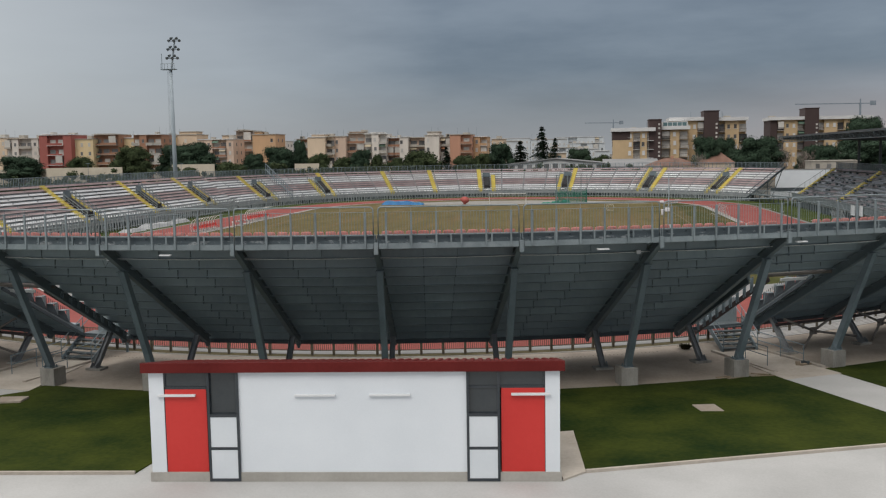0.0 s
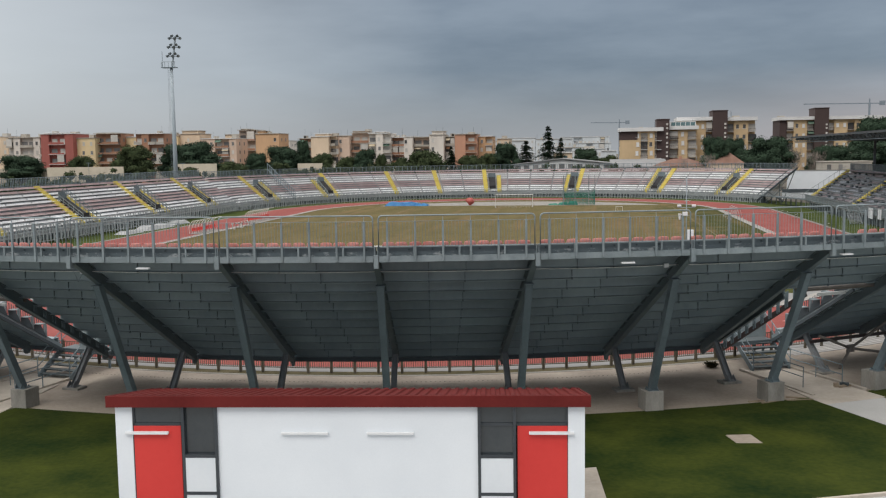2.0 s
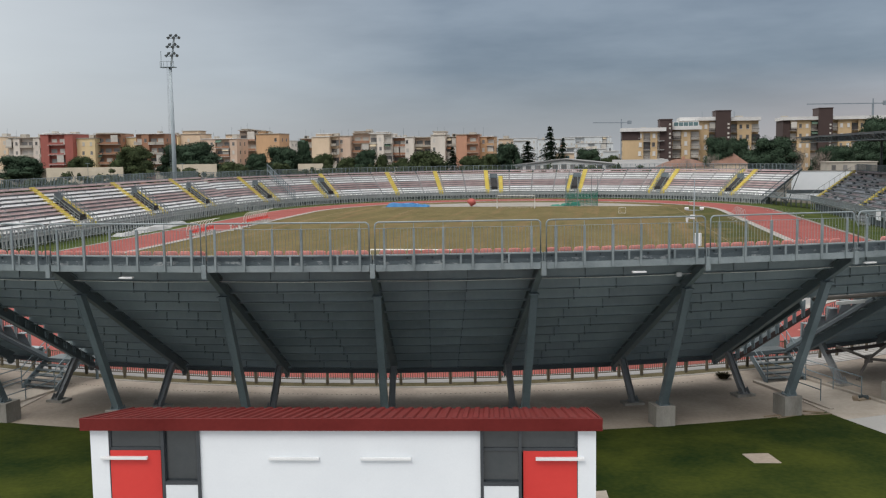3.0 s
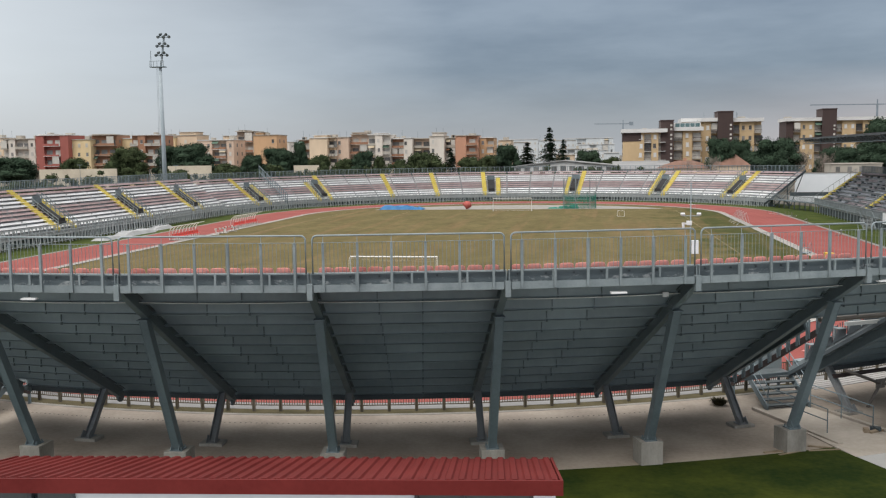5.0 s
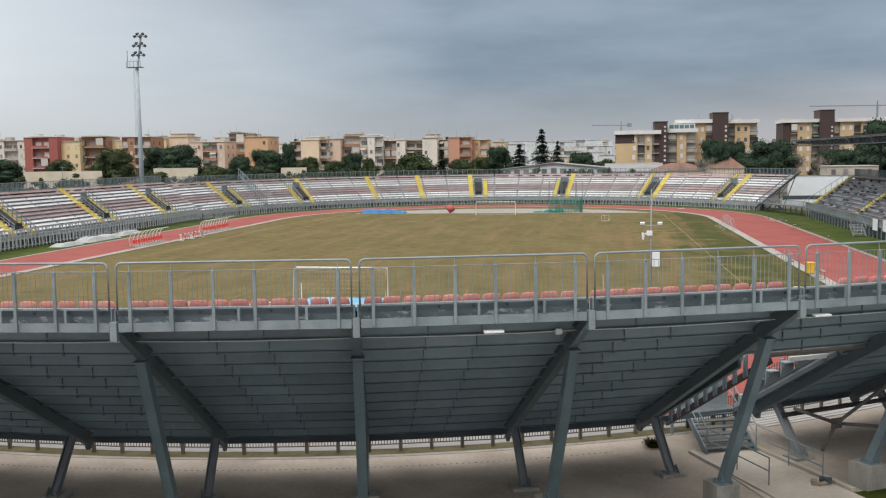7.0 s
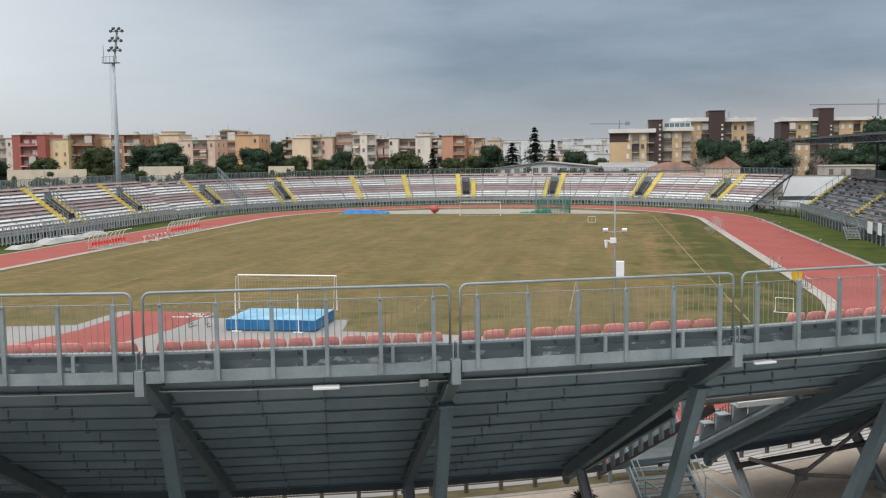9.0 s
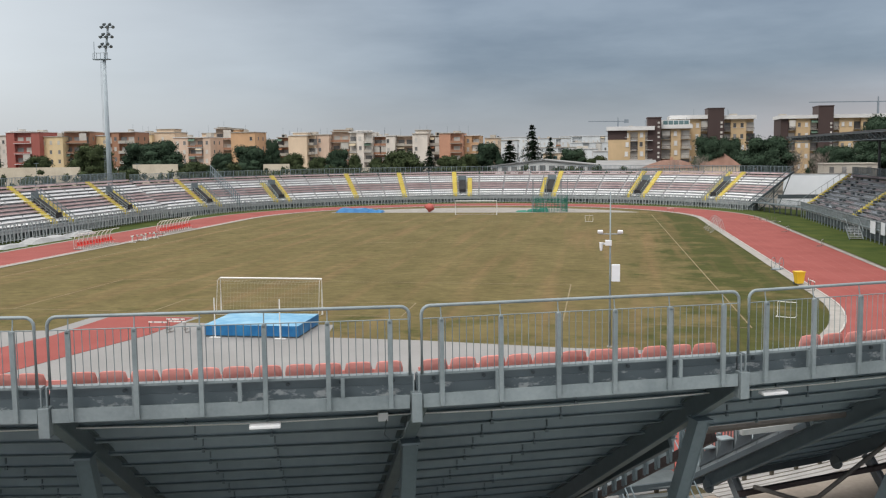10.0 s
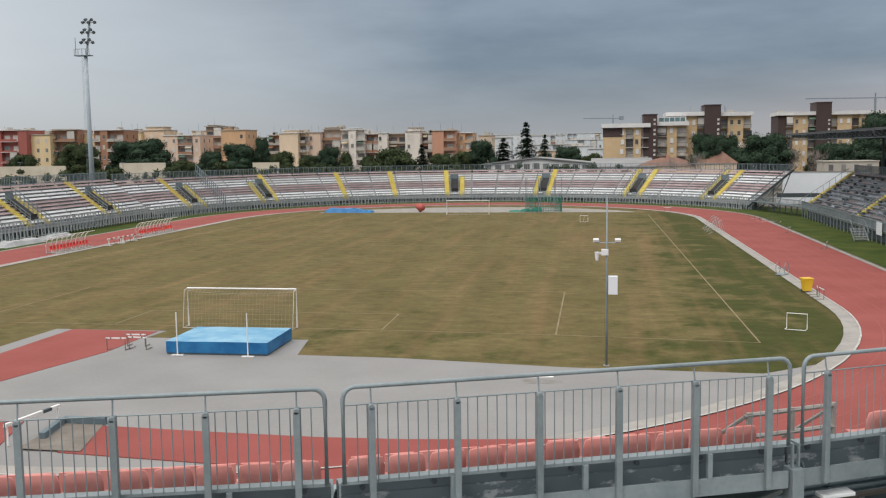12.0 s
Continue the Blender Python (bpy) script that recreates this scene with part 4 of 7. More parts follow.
def open_aisle(th, d):
    t = thing("aisle_stair", "open steel stair flight rising through a slot in the stand", "stairs", near(th))
    x0, x1 = -1.42 * d, 1.42 * d

    def rake(r):
        return 1.25 + 0.60 * (r - 51.38)
    for i in range(6):
        r = 52.4 + 0.80 * i
        z = rake(r + 0.8) + 0.46
        part("tread", Geo().box(min(x1 - 0.03 * d, x1 - 0.42 * d), max(x1 - 0.03 * d, x1 - 0.42 * d), -r - 0.80, -r - 0.46, z - 0.035, z), GALV, t)
        tri = [(-r, rake(r) + 0.12), (-r - 0.8, rake(r + 0.8) + 0.12), (-r - 0.8, z - 0.037), (-r - 0.4, z - 0.037)]
        part("step_side", Geo().sweep(tri, x1 - 0.06 * d - 0.01, x1 - 0.06 * d + 0.01), STEEL_DK, t)
    part("stringer", Geo().beam((x0 + 0.12 * d, -50.9, rake(50.9) - 0.14), (x0 + 0.12 * d, -57.0, rake(57.0) - 0.14), 0.12, 0.22), DKBROWN, t, "dark brown stringer")
    part("stringer", Geo().beam((x1, -51.4, rake(51.4) + 0.02), (x1, -57.0, rake(57.0) + 0.02), 0.07, 0.30), GALV, t)
    part("web_plate", Geo().beam((x1 - 0.1 * d, -51.4, rake(51.4) - 0.12), (x1 - 0.1 * d, -57.0, rake(57.0) - 0.12), 0.12, 0.14), STEEL_DK, t)
    for i in range(6):
        r = 52.4 + 0.85 * i
        part("bracket", Geo().box(x1 - 0.05, x1 + 0.05, -r - 0.05, -r + 0.05, rake(r), rake(r) + 0.85), GALV, t)
        for q in range(1, 6):
            rb = r + 0.85 * q / 6
            part("bar", Geo().box(x1 - 0.012, x1 + 0.012, -rb - 0.012, -rb + 0.012, rake(rb) + 0.1, rake(rb) + 0.85), STEEL_DK, t)
    xb = x0 - (0.12 if d > 0 else 0.52) * d
    for i in range(20):
        r = 51.5 + 0.56 * (i // 2) + 0.13 * (i % 2)
        part("baluster", Geo().box(xb - 0.03, xb + 0.03, -r - 0.03, -r + 0.03, rake(r) - 0.3, rake(r) + (0.42 if d > 0 else -0.02)), STEEL, t)
    if d > 0:
        xe = x0 - 1.05 * d
        part("trimmer", Geo().beam((xe, -51.0, rake(51.0) - 0.10), (xe, -57.0, rake(57.0) - 0.10), 0.08, 0.32), RAFTER, t)
        part("flange", Geo().beam((xe, -51.0, rake(51.0) - 0.285), (xe, -57.0, rake(57.0) - 0.285), 0.16, 0.02), STEEL, t)
    part("head_beam", Geo().tube([(-1.9 * d, -57.1, 4.70), (3.0 * d, -57.1, 4.70)], 0.10, 8), BRACE, t, "brown-grey head tube")
    part("lintel", Geo().box(*sorted((-0.2 * d, 1.4 * d)), -56.56, -56.44, 4.26, 4.40), PALE, t, "pale steel lintel")
    return t


DKBROWN = mat("dark_brown_steel", (0.046, 0.034, 0.034), (0.072, 0.055, 0.054), 1.2, 0.6)
PALE = mat("pale_galvanised_steel", (0.36, 0.38, 0.38), (0.48, 0.50, 0.50), 1.2, 0.5, 0.1, bump=0.05)
entrance(28.25, -8, 1.3)
entrance(-10.8)
open_aisle(27.97, 1)
open_aisle(-10.10, -1)
g4 = thing("cross_brace", "brown-grey tubular cross brace between stand columns", "brace", near(33.05, 56.2, 0.05), "stand braces")
for x, z in ((-2.65, 1.75), (2.65, 2.5), (-1.3, 0.0), (2.65, 0.35)):
    part("brace_tube", Geo().tube([(x, 2.3, z), (-0.6, 2.3, 0.95)], 0.065, 8), BRACE, g4, smooth=True)
part("node_plate", Geo().box(-0.85, -0.35, 2.27, 2.33, 0.75, 1.15), BRACE, g4, bevel=0.01)
part("tie_beam", Geo().beam((-2.7, 2.9, 1.35), (2.7, 2.9, 1.35), 0.14, 0.14, (0, 1, 0)), DKBROWN, g4)
for k in (5.58, 6.58, -4.5, -5.5):
    copy_thing(g4, near(TH0 + BAY * k, 56.2, 0.05))
# clutter on the stand floor
TIMBER = mat("grey_timber", (0.20, 0.15, 0.10), (0.32, 0.26, 0.19), 2.0, 0.9, bump=0.2)
for x, y, r, l in ((23.6, -42.2, 20, 1.3), (23.9, -42.4, 34, 1.0), (25.2, -41.9, 15, 1.2), (25.1, -41.5, -10, 0.8)):
    solo("timber_offcut", Geo().box(-l / 2, l / 2, -0.05, 0.05, 0, 0.05), TIMBER, "short grey timber offcut lying beside a footing", "timber", "offcuts", m=pose(x, y, 0.02, 0, 0, r))
for a in (26.75, 29.55, -13.05, -9.85):
    solo("path_kerb", Geo().beam(near(a, 52.3, 0.06).translation, near(a, 57.6, 0.06).translation, 0.14, 0.2, (0, 0, 1)), PATHC, "low worn concrete edging beside the path", "kerb", kind="structure")
def tuft(name, x, y, w, h, leaves, material, label, seed):
    rt_ = random.Random(seed)
    gt = Geo()
    for i in range(leaves):
        a, q = rt_.uniform(0, 6.283), math.sqrt(rt_.random())
        p = Vector((w * q * math.cos(a) * 0.35, w * q * math.sin(a) * 0.35, 0))
        tip = p + Vector((w * 0.5 * q * math.cos(a) + rt_.gauss(0, 0.05), w * 0.5 * q * math.sin(a) + rt_.gauss(0, 0.05), h * rt_.uniform(0.5, 1.1)))
        sd = Vector((-math.sin(a), math.cos(a), 0)) * 0.025
        md = p.lerp(tip, 0.6) + Vector((0, 0, 0.06))
        gt.add([p - sd, p + sd, md + sd * 1.4, tip, md - sd * 1.4], [(0, 1, 2, 4), (4, 2, 3)])
    solo(name, gt, material, label, "plant", m=pose(x, y, 0.02))


sx_, sy_, _ = near(25.72, 51.15).translation
tuft("shrub", sx_, sy_, 0.55, 0.24, 220, OLIVE_LEAF, "dark dry shrub growing at the foot of a strut", 5)
dp = thing("debris_pile", "small pile of dark scrap beside the entrance path", "debris", pose(27.62, -39.36, 0.02, 0, 0, 25))
for i, (x, y, z, l, w, h, r) in enumerate(((0, 0, 0, 0.7, 0.18, 0.12, 10), (0.2, 0.25, 0, 0.4, 0.25, 0.16, -35), (-0.35, 0.1, 0, 0.3, 0.2, 0.2, 60), (0.1, 0.05, 0.12, 0.5, 0.08, 0.08, 80))):
    part("scrap", Geo().box(-l / 2, l / 2, -w / 2, w / 2, z, z + h, pose(x, y, 0, 0, 0, r)), STEEL_DK if i % 2 else TIMBER, dp, bevel=0.01)
DOT = mat("dark_drain_slot", (0.06, 0.05, 0.042), (0.09, 0.08, 0.07), 2.0, 0.9)
g = Geo()
for i in range(150):
    a = near(-14 + 38 * i / 150, 51.28, 0.022)
    g.box(-0.035, 0.035, -0.02, 0.02, 0, 0.006, a)
solo("drain_slots", g, DOT, "row of small dark drain slots in the floor", "drain", kind="stuff")
# small lamps and junction boxes under the rim
for k, f_ in ((-6, 0.5), (-4, 0.3), (-2, 0.5), (1, 0.58), (3, 0.12), (5, 0.5)):
    solo("under_rim_lamp", Geo().box(-0.25, 0.25, -0.10, 0.08, -0.025, 0.025), LAMP_W, "white flat lamp fixed under the rim", "lamp", "rim lamps", bevel=0.012, m=near(TH0 + BAY * (k + f_), 61.45, 6.74) @ pose(0, 0, 0, 4, 0, 0))
for k in (-6, -2, 2, 6):
    solo("junction_box", Geo().box(-0.09, 0.09, -0.05, 0.05, -0.08, 0.08), LAMP_W, "small white junction box on the rafter", "box", "junction boxes", bevel=0.012, m=near(TH0 + BAY * k - 0.40, 60.12, 6.42))
    loop = [(-0.36, -60.15, 6.38), (-0.42, -60.35, 6.16), (-0.30, -60.62, 6.08), (-0.16, -60.92, 6.26), (-0.10, -61.2, 6.62)]
    solo("cable_loop", Geo().tube(loop, 0.009, 5), GALV, "thin grey cable looping from the junction box to the rim", "cable", "cable loops", m=near(TH0 + BAY * k), smooth=True)

# ---- field: aprons, runway, lines ----
RK = R_IN - 0.99
near_d = [(12.1, -8.3), (6.3, -8.1), (5.6, -3.9), (-4.7, -4.2), (-4.4, -2.0), (-12.1, -2.0), (-12.3, -7.8), (-30, -11.8)]
lim = [(x + XN, y) for x, y in arc(RK, -54, 62, 30)]
solo("jump_apron", Geo().extrude(lim + [(31, -9.9), (21.2, -9.55)] + near_d, -0.05, 0.02), CONC_D, "smooth pale grey apron inside the bend", "pavement", kind="structure")
solo("jump_runway", Geo().extrude([(-4.9, -2.3), (-10.9, -2.1), (-11.0, -9.7), (-14, -21), (-8, -21), (-6.8, -15.8), (-5.0, -8.5)], -0.05, 0.04), TARTAN, "red rubber run-up on the apron", "runway", kind="structure")
solo("far_apron", Geo().extrude([(-28, 111)] + [(34 * math.sin(t), YF + 32 * math.cos(t)) for t in (radians(-58 + 116 * i / 16) for i in range(17))] + [(28, 111)], -0.05, 0.02), KERB,
     "pale concrete apron behind the far goal", "pavement", kind="structure")

def line(g, a, b, w=0.10, z=0.012):
    a, b = Vector((*a, z)), Vector((*b, z))
    s = Vector((-(b - a).y, (b - a).x, 0)).normalized() * w / 2
    g.add([a - s, b - s, b + s, a + s], [(0, 1, 2, 3)])


g = Geo()
for a, b in (((-33, 0.3), (9.3, -0.4)), ((9.3, -0.4), (20.3, -0.95)), ((20.3, -0.95), (32.05, -2.1)), ((32.05, -2.1), (30.7, 104.5)), ((-33, 0.3), (-32.5, 104.8)), ((-32.5, 104.8), (30.7, 104.5)),
             ((9.3, -0.4), (9.15, 5.5)), ((-9.1, 0.1), (-9.1, 5.5)), ((-9.1, 5.5), (9.15, 5.5)), ((20.3, -0.95), (20.16, 16.5)), ((-20.2, 0.2), (-20.16, 16.5)), ((-20.16, 16.5), (20.16, 16.5)),
             ((-20.16, 88.3), (20.16, 88.3)), ((20.16, 88.3), (20.16, 104.6)), ((-20.16, 88.3), (-20.16, 104.6)), ((-32.7, 52.4), (31.3, 52.4))):
    line(g, a, b)
solo("field_lines", g, CHALK, "faint worn chalk lines of the football pitch", "marking", kind="structure")
# football goals
NET = mat("net_cord", (0.30, 0.27, 0.20), (0.42, 0.38, 0.30), 3, 0.9)


def football_goal(m, label, away):
    t = thing("football_goal", label, "goal", m, "football goals")
    s = -1 if away < 0 else 1
    part("frame", Geo().tube([(-3.72, 0, 0), (-3.72, 0, 2.5), (3.72, 0, 2.5), (3.72, 0, 0)], 0.06, 8), WHITE_TUBE, t)
    for x in (-3.72, 3.72):
        part("stay", Geo().tube([(x, 0, 2.5), (x, s * 0.5, 2.42), (x, s * 0.9, 0.05)], 0.014, 6), WHITE_TUBE, t)
    part("ground_bar", Geo().tube([(-3.72, 0, 0.04), (-3.72, s * 0.9, 0.04), (3.72, s * 0.9, 0.04), (3.72, 0, 0.04)], 0.012, 6), WHITE_TUBE, t)
    g = Geo()
    cols, rows_ = 30, 11

    def net(u, v):
        x = -3.7 + 7.4 * u
        if v < 0.3:
            y, z = 0.5 * v / 0.3, 2.48 - 0.12 * v / 0.3 - 0.22 * math.sin(math.pi * u) * math.sin(math.pi * min(1, v / 0.35))
        else:
            q = (v - 0.3) / 0.7
            y, z = 0.5 + 0.4 * q, 2.36 * (1 - q) + 0.03
        return (x, s * y, z)
    for i in range(cols + 1):
        g.tube([net(i / cols, j / 6) for j in range(7)], 0.0065, 3)
    for j in range(rows_ + 1):
        g.tube([net(i / 8, j / rows_) for i in range(9)], 0.0065, 3)
    for x in (-3.7, 3.7):
        for j in range(1, 7):
            g.tube([(x, 0, 2.45 * j / 7), (x, s * (0.9 - 0.4 * j / 7), 2.45 * j / 7 * 0.96)], 0.0065, 3)
    tagged(part("net", g, NET, t, "sagging pale cord net"), kind="stuff")
    return t


football_goal(pose(-0.1, 0, 0), "white football goal with a sagging net behind the jump mat", -1)
football_goal(pose(0, 105, 0), "white football goal on the far side of the pitch", 1)

# high jump mat and uprights
hj = thing("landing_mat", "blue vinyl high jump landing mat with a worn top, paled for sky light", "mat", pose(1.7, -6.4, 0.02, 0, 0, 1))
g = Geo().box(-2.95, 2.95, -2.2, 2.2, 0.0, 0.12)
part("base", g, STEEL_DK, hj, bevel=0.02)
n = 14
vs = []
for j in range(n + 1):
    for i in range(n + 1):
        u, v = -1 + 2 * i / n, -1 + 2 * j / n
        vs.append((u * 2.98, v * 2.22, 0.80 - 0.05 * max(abs(u), abs(v)) ** 8 + 0.02 * noise.noise(Vector((u * 3, v * 3, 0)))))
fs = [(j * (n + 1) + i, j * (n + 1) + i + 1, (j + 1) * (n + 1) + i + 1, (j + 1) * (n + 1) + i) for j in range(n) for i in range(n)]
edge = [i for i in range(n + 1)] + [j * (n + 1) + n for j in range(1, n + 1)] + [n * (n + 1) + i for i in range(n - 1, -1, -1)] + [j * (n + 1) for j in range(n - 1, 0, -1)]
k = len(vs)
vs += [(vs[e][0] * 1.0, vs[e][1] * 1.0, 0.10) for e in edge]
fs += [(edge[i], edge[(i + 1) % len(edge)], k + (i + 1) % len(edge), k + i) for i in range(len(edge))]
cushion_me = Geo().add(vs, fs).mesh("cushion", BLUE_MAT)
# upward faces paler: white wear, and sky light put into the colour
cushion_me.materials.append(BLUE_TOP)
for p in cushion_me.polygons:
    p.material_index = 1 if p.normal.z > 0.8 else 0
part("cushion", cushion_me, None, hj)
for x in (-0.48, 3.68):
    u = thing("high_jump_upright", "slim white high jump upright on a flat foot", "jump stand", pose(x, -8.85, 0.02), "high jump uprights")
    part("post", Geo().tube([(0, 0, 0.02), (0, 0, 2.45)], 0.035, 8), WHITE_TUBE, u)
    part("foot", Geo().box(-0.35, 0.35, -0.12, 0.12, 0, 0.04), WHITE_TUBE, u, bevel=0.01)


def hurdle(m, label):
    t = thing("hurdle", label, "hurdle", m, "hurdles")
    part("crossbar", Geo().box(-0.6, 0.6, -0.015, 0.015, 0.68, 0.76), WHITE_TUBE, t, bevel=0.005)
    for s in (-1, 1):
        part("stripe", Geo().box(s * 0.3 - 0.035, s * 0.3 + 0.035, -0.019, 0.019, 0.675, 0.765), STEEL_DK, t)
        part("upright", Geo().tube([(s * 0.55, 0, 0.03), (s * 0.55, 0, 0.72)], 0.026, 6), BRACE, t)
        part("foot", Geo().tube([(s * 0.55, -0.02, 0.03), (s * 0.55, 0.65, 0.03)], 0.024, 6), BRACE, t)
    return t


h0 = hurdle(pose(-4.65, -8.0, 0.02, 0, 0, 3), "white and black athletics hurdle standing on the apron")
for x, y, r in ((-3.45, -7.75, -4), (-3.95, -6.95, 2), (38.9, 15.6, 80), (39.0, 14.6, 95), (34.3, 111.5, 10), (46.9, 69.5, 60), (47.2, 50.0, 70), (-37.2, 52.3, 85), (-37.3, 54.0, 90), (-37.0, 56.0, 88), (-37.4, 58.5, 85)):
    copy_thing(h0, pose(x, y, 0.04, 0, 0, r))
RW = mat("red_bar_paint", (0.55, 0.08, 0.06), (0.62, 0.11, 0.09), 1.0, 0.6)
for y in (52.0, 55.5):
    t = thing("barrier", "red and white steeplechase barrier beside the track", "barrier", pose(-37.3, y, 0.05, 0, 0, 88), "track barriers")
    for i in range(6):
        part("beam_block", Geo().box(-1.65 + 0.55 * i, -1.1 + 0.55 * i, -0.07, 0.07, 0.72, 0.88), RW if i % 2 else WHITE_TUBE, t)
    for x in (-1.4, 1.4):
        part("leg", Geo().box(x - 0.05, x + 0.05, -0.05, 0.05, 0, 0.72), WHITE_TUBE, t)
        part("foot", Geo().box(x - 0.05, x + 0.05, -0.45, 0.45, 0, 0.06), WHITE_TUBE, t)
for i, (x, y, r) in enumerate(((46.6, 93.0, 20), (47.2, 91.6, -15), (47.8, 90.0, 40), (47.0, 89.2, 5), (48.4, 88.4, 70), (46.0, 95.5, 30))):
    copy_thing(h0, pose(x, y, 0.02, 90, 0, r))
sg = thing("training_goal", "small white training goal on the turf", "goal", pose(34.95, 2.5, 0, 0, 0, -20), "small goals")
part("frame", Geo().tube([(-0.6, 0, 0), (-0.6, 0, 0.95), (0.6, 0, 0.95), (0.6, 0, 0)], 0.03, 6), WHITE_TUBE, sg)
part("ground_bar", Geo().tube([(-0.6, 0, 0.03), (-0.6, -0.6, 0.03), (0.6, -0.6, 0.03), (0.6, 0, 0.03)], 0.025, 6), WHITE_TUBE, sg)
copy_thing(sg, pose(20.3, 89, 0, 0, 0, 0))
for y, s in ((76, 1.0), (73.5, 1.1), (71, 1.0), (68, 0.9)):
    t = thing("folding_goal", "white tubular training goal leaning by the track kerb", "goal", pose(38.5, y, 0.04, 0, 0, 75), "kerbside goals")
    part("frame", Geo().tube([(-1.5 * s, 0, 0.04), (-1.5 * s, 0.5, 1.7), (1.5 * s, 0.5, 1.7), (1.5 * s, 0, 0.04)], 0.026, 6), PALE, t)
    part("rear_frame", Geo().tube([(-1.5 * s, 0.5, 1.7), (-1.5 * s, 1.6, 0.04), (1.5 * s, 1.6, 0.04), (1.5 * s, 0.5, 1.7)], 0.02, 6), PALE, t)
t = thing("hose_reel", "grey tubular hose reel by the track kerb", "reel", pose(38.6, 27.9, 0.05, 0, 0, 60) @ Matrix.Diagonal((0.75, 0.75, 0.75, 1)))
for s in (-0.5, 0.5):
    part("hoop", Geo().tube([(0.7 * math.cos(a), s, 0.75 + 0.7 * math.sin(a)) for a in (2 * math.pi * i / 14 for i in range(14))], 0.035, 5, closed=True), GALV, t)
part("axle", Geo().tube([(0, -0.5, 0.75), (0, 0.5, 0.75)], 0.05, 6), GALV, t)
part("skid", Geo().box(-0.9, 0.9, -0.5, 0.5, 0.0, 0.08), GALV, t)
b = thing("waste_bin", "yellow plastic wheeled waste bin by the track", "bin", pose(38.6, 17.8, 0.05, 0, 0, 15))
BIN = mat("yellow_plastic", (0.70, 0.42, 0.02), (0.78, 0.50, 0.04), 1.5, 0.4)
part("body", Geo().add([(x * w, y * w, z) for z, w in ((0.08, 0.27), (0.98, 0.36)) for x, y in ((-1, -1), (1, -1), (1, 1), (-1, 1))], [(3, 2, 1, 0), (4, 5, 6, 7), (0, 1, 5, 4), (1, 2, 6, 5), (2, 3, 7, 6), (3, 0, 4, 7)]), BIN, b, bevel=0.03)
part("lid", Geo().box(-0.39, 0.39, -0.39, 0.41, 0.98, 1.08), BIN, b, bevel=0.03)
for x in (-0.3, 0.3):
    part("wheel", Geo().tube([(x - 0.04, 0.28, 0.1), (x + 0.04, 0.28, 0.1)], 0.1, 12), STEEL_DK, b)

# camera pole
p = thing("camera_pole", "slim galvanised pole with floodlights, dome camera and cabinet", "pole", pose(23.3, -8.93, 0.0))
part("pole", Geo().tube([(0, 0, 0), (0, 0, 4.5), (0, 0, 8.8)], 0.065, 10, 0.035), GALV, p, smooth=True)
part("base_plate", Geo().box(-0.16, 0.16, -0.16, 0.16, 0, 0.05), KERB, p)
part("crossarm", Geo().tube([(-0.6, 0, 6.45), (0.6, 0, 6.45)], 0.03, 6), GALV, p)
for s in (-1, 1):
    part("floodlight", Geo().box(-0.15, 0.15, -0.09, 0.09, -0.08, 0.08), LAMP_W, p, "white floodlight head", bevel=0.035, m=pose(s * 0.55, -0.1, 6.58, 20, 0, 0))
dome = Geo()
dome.tube([(0, 0, 0.25), (0, 0, 0.2), (0, 0, 0.0), (0, 0, -0.15), (0, 0, -0.22)], 0.13, 12, 0.06)
part("dome_camera", dome, LAMP_W, p, "white dome camera", smooth=True, m=Matrix.Translation((-0.5, -0.05, 5.72)))
part("camera_arm", Geo().box(-0.45, 0.05, -0.05, 0.05, 5.85, 5.95).box(-0.28, 0.08, -0.16, 0.16, 5.8, 6.1), LAMP_W, p, bevel=0.02)
part("cabinet", Geo().box(0.08, 0.55, -0.2, 0.2, 3.78, 4.72), PANE_W, p, "pale grey equipment cabinet", bevel=0.02)


def dugout(m, length, seats):
    t = thing("team_shelter", "curved transparent team shelter with a row of red seats", "shelter", m, "team shelters")
    n = int(length / 0.95)
    for i in range(n + 1):
        y = length * i / n
        part("rib", Geo().tube([(-0.9 + 0.0, y, 0.05), (-0.95, y, 0.9), (-0.75, y, 1.5), (-0.3, y, 1.85), (0.45, y, 1.95)], 0.035, 6), WHITE_TUBE, t)
    for j in range(seats):
        y = length * (j + 0.5) / seats
        part("seat", Geo().box(-0.5, -0.08, y - 0.22, y + 0.22, 0.42, 0.47).box(-0.56, -0.5, y - 0.22, y + 0.22, 0.42, 0.85), RED_SEAT, t, bevel=0.02)
        part("seat_leg", Geo().box(-0.32, -0.26, y - 0.03, y + 0.03, 0.0, 0.42), WHITE_TUBE, t)
    prof = [(-0.97, 0.1), (-0.98, 0.9), (-0.78, 1.52), (-0.31, 1.88), (0.45, 1.97)]
    vs = [(x, y, z) for y in (0, length) for x, z in prof]
    part("shell", Geo().add(vs, [(i, i + 1, i + 6, i + 5) for i in range(4)]), PLEXI, t, "clear plastic shell")
    part("base", Geo().box(-1.0, 0.6, 0, length, 0.0, 0.05), KERB, t)


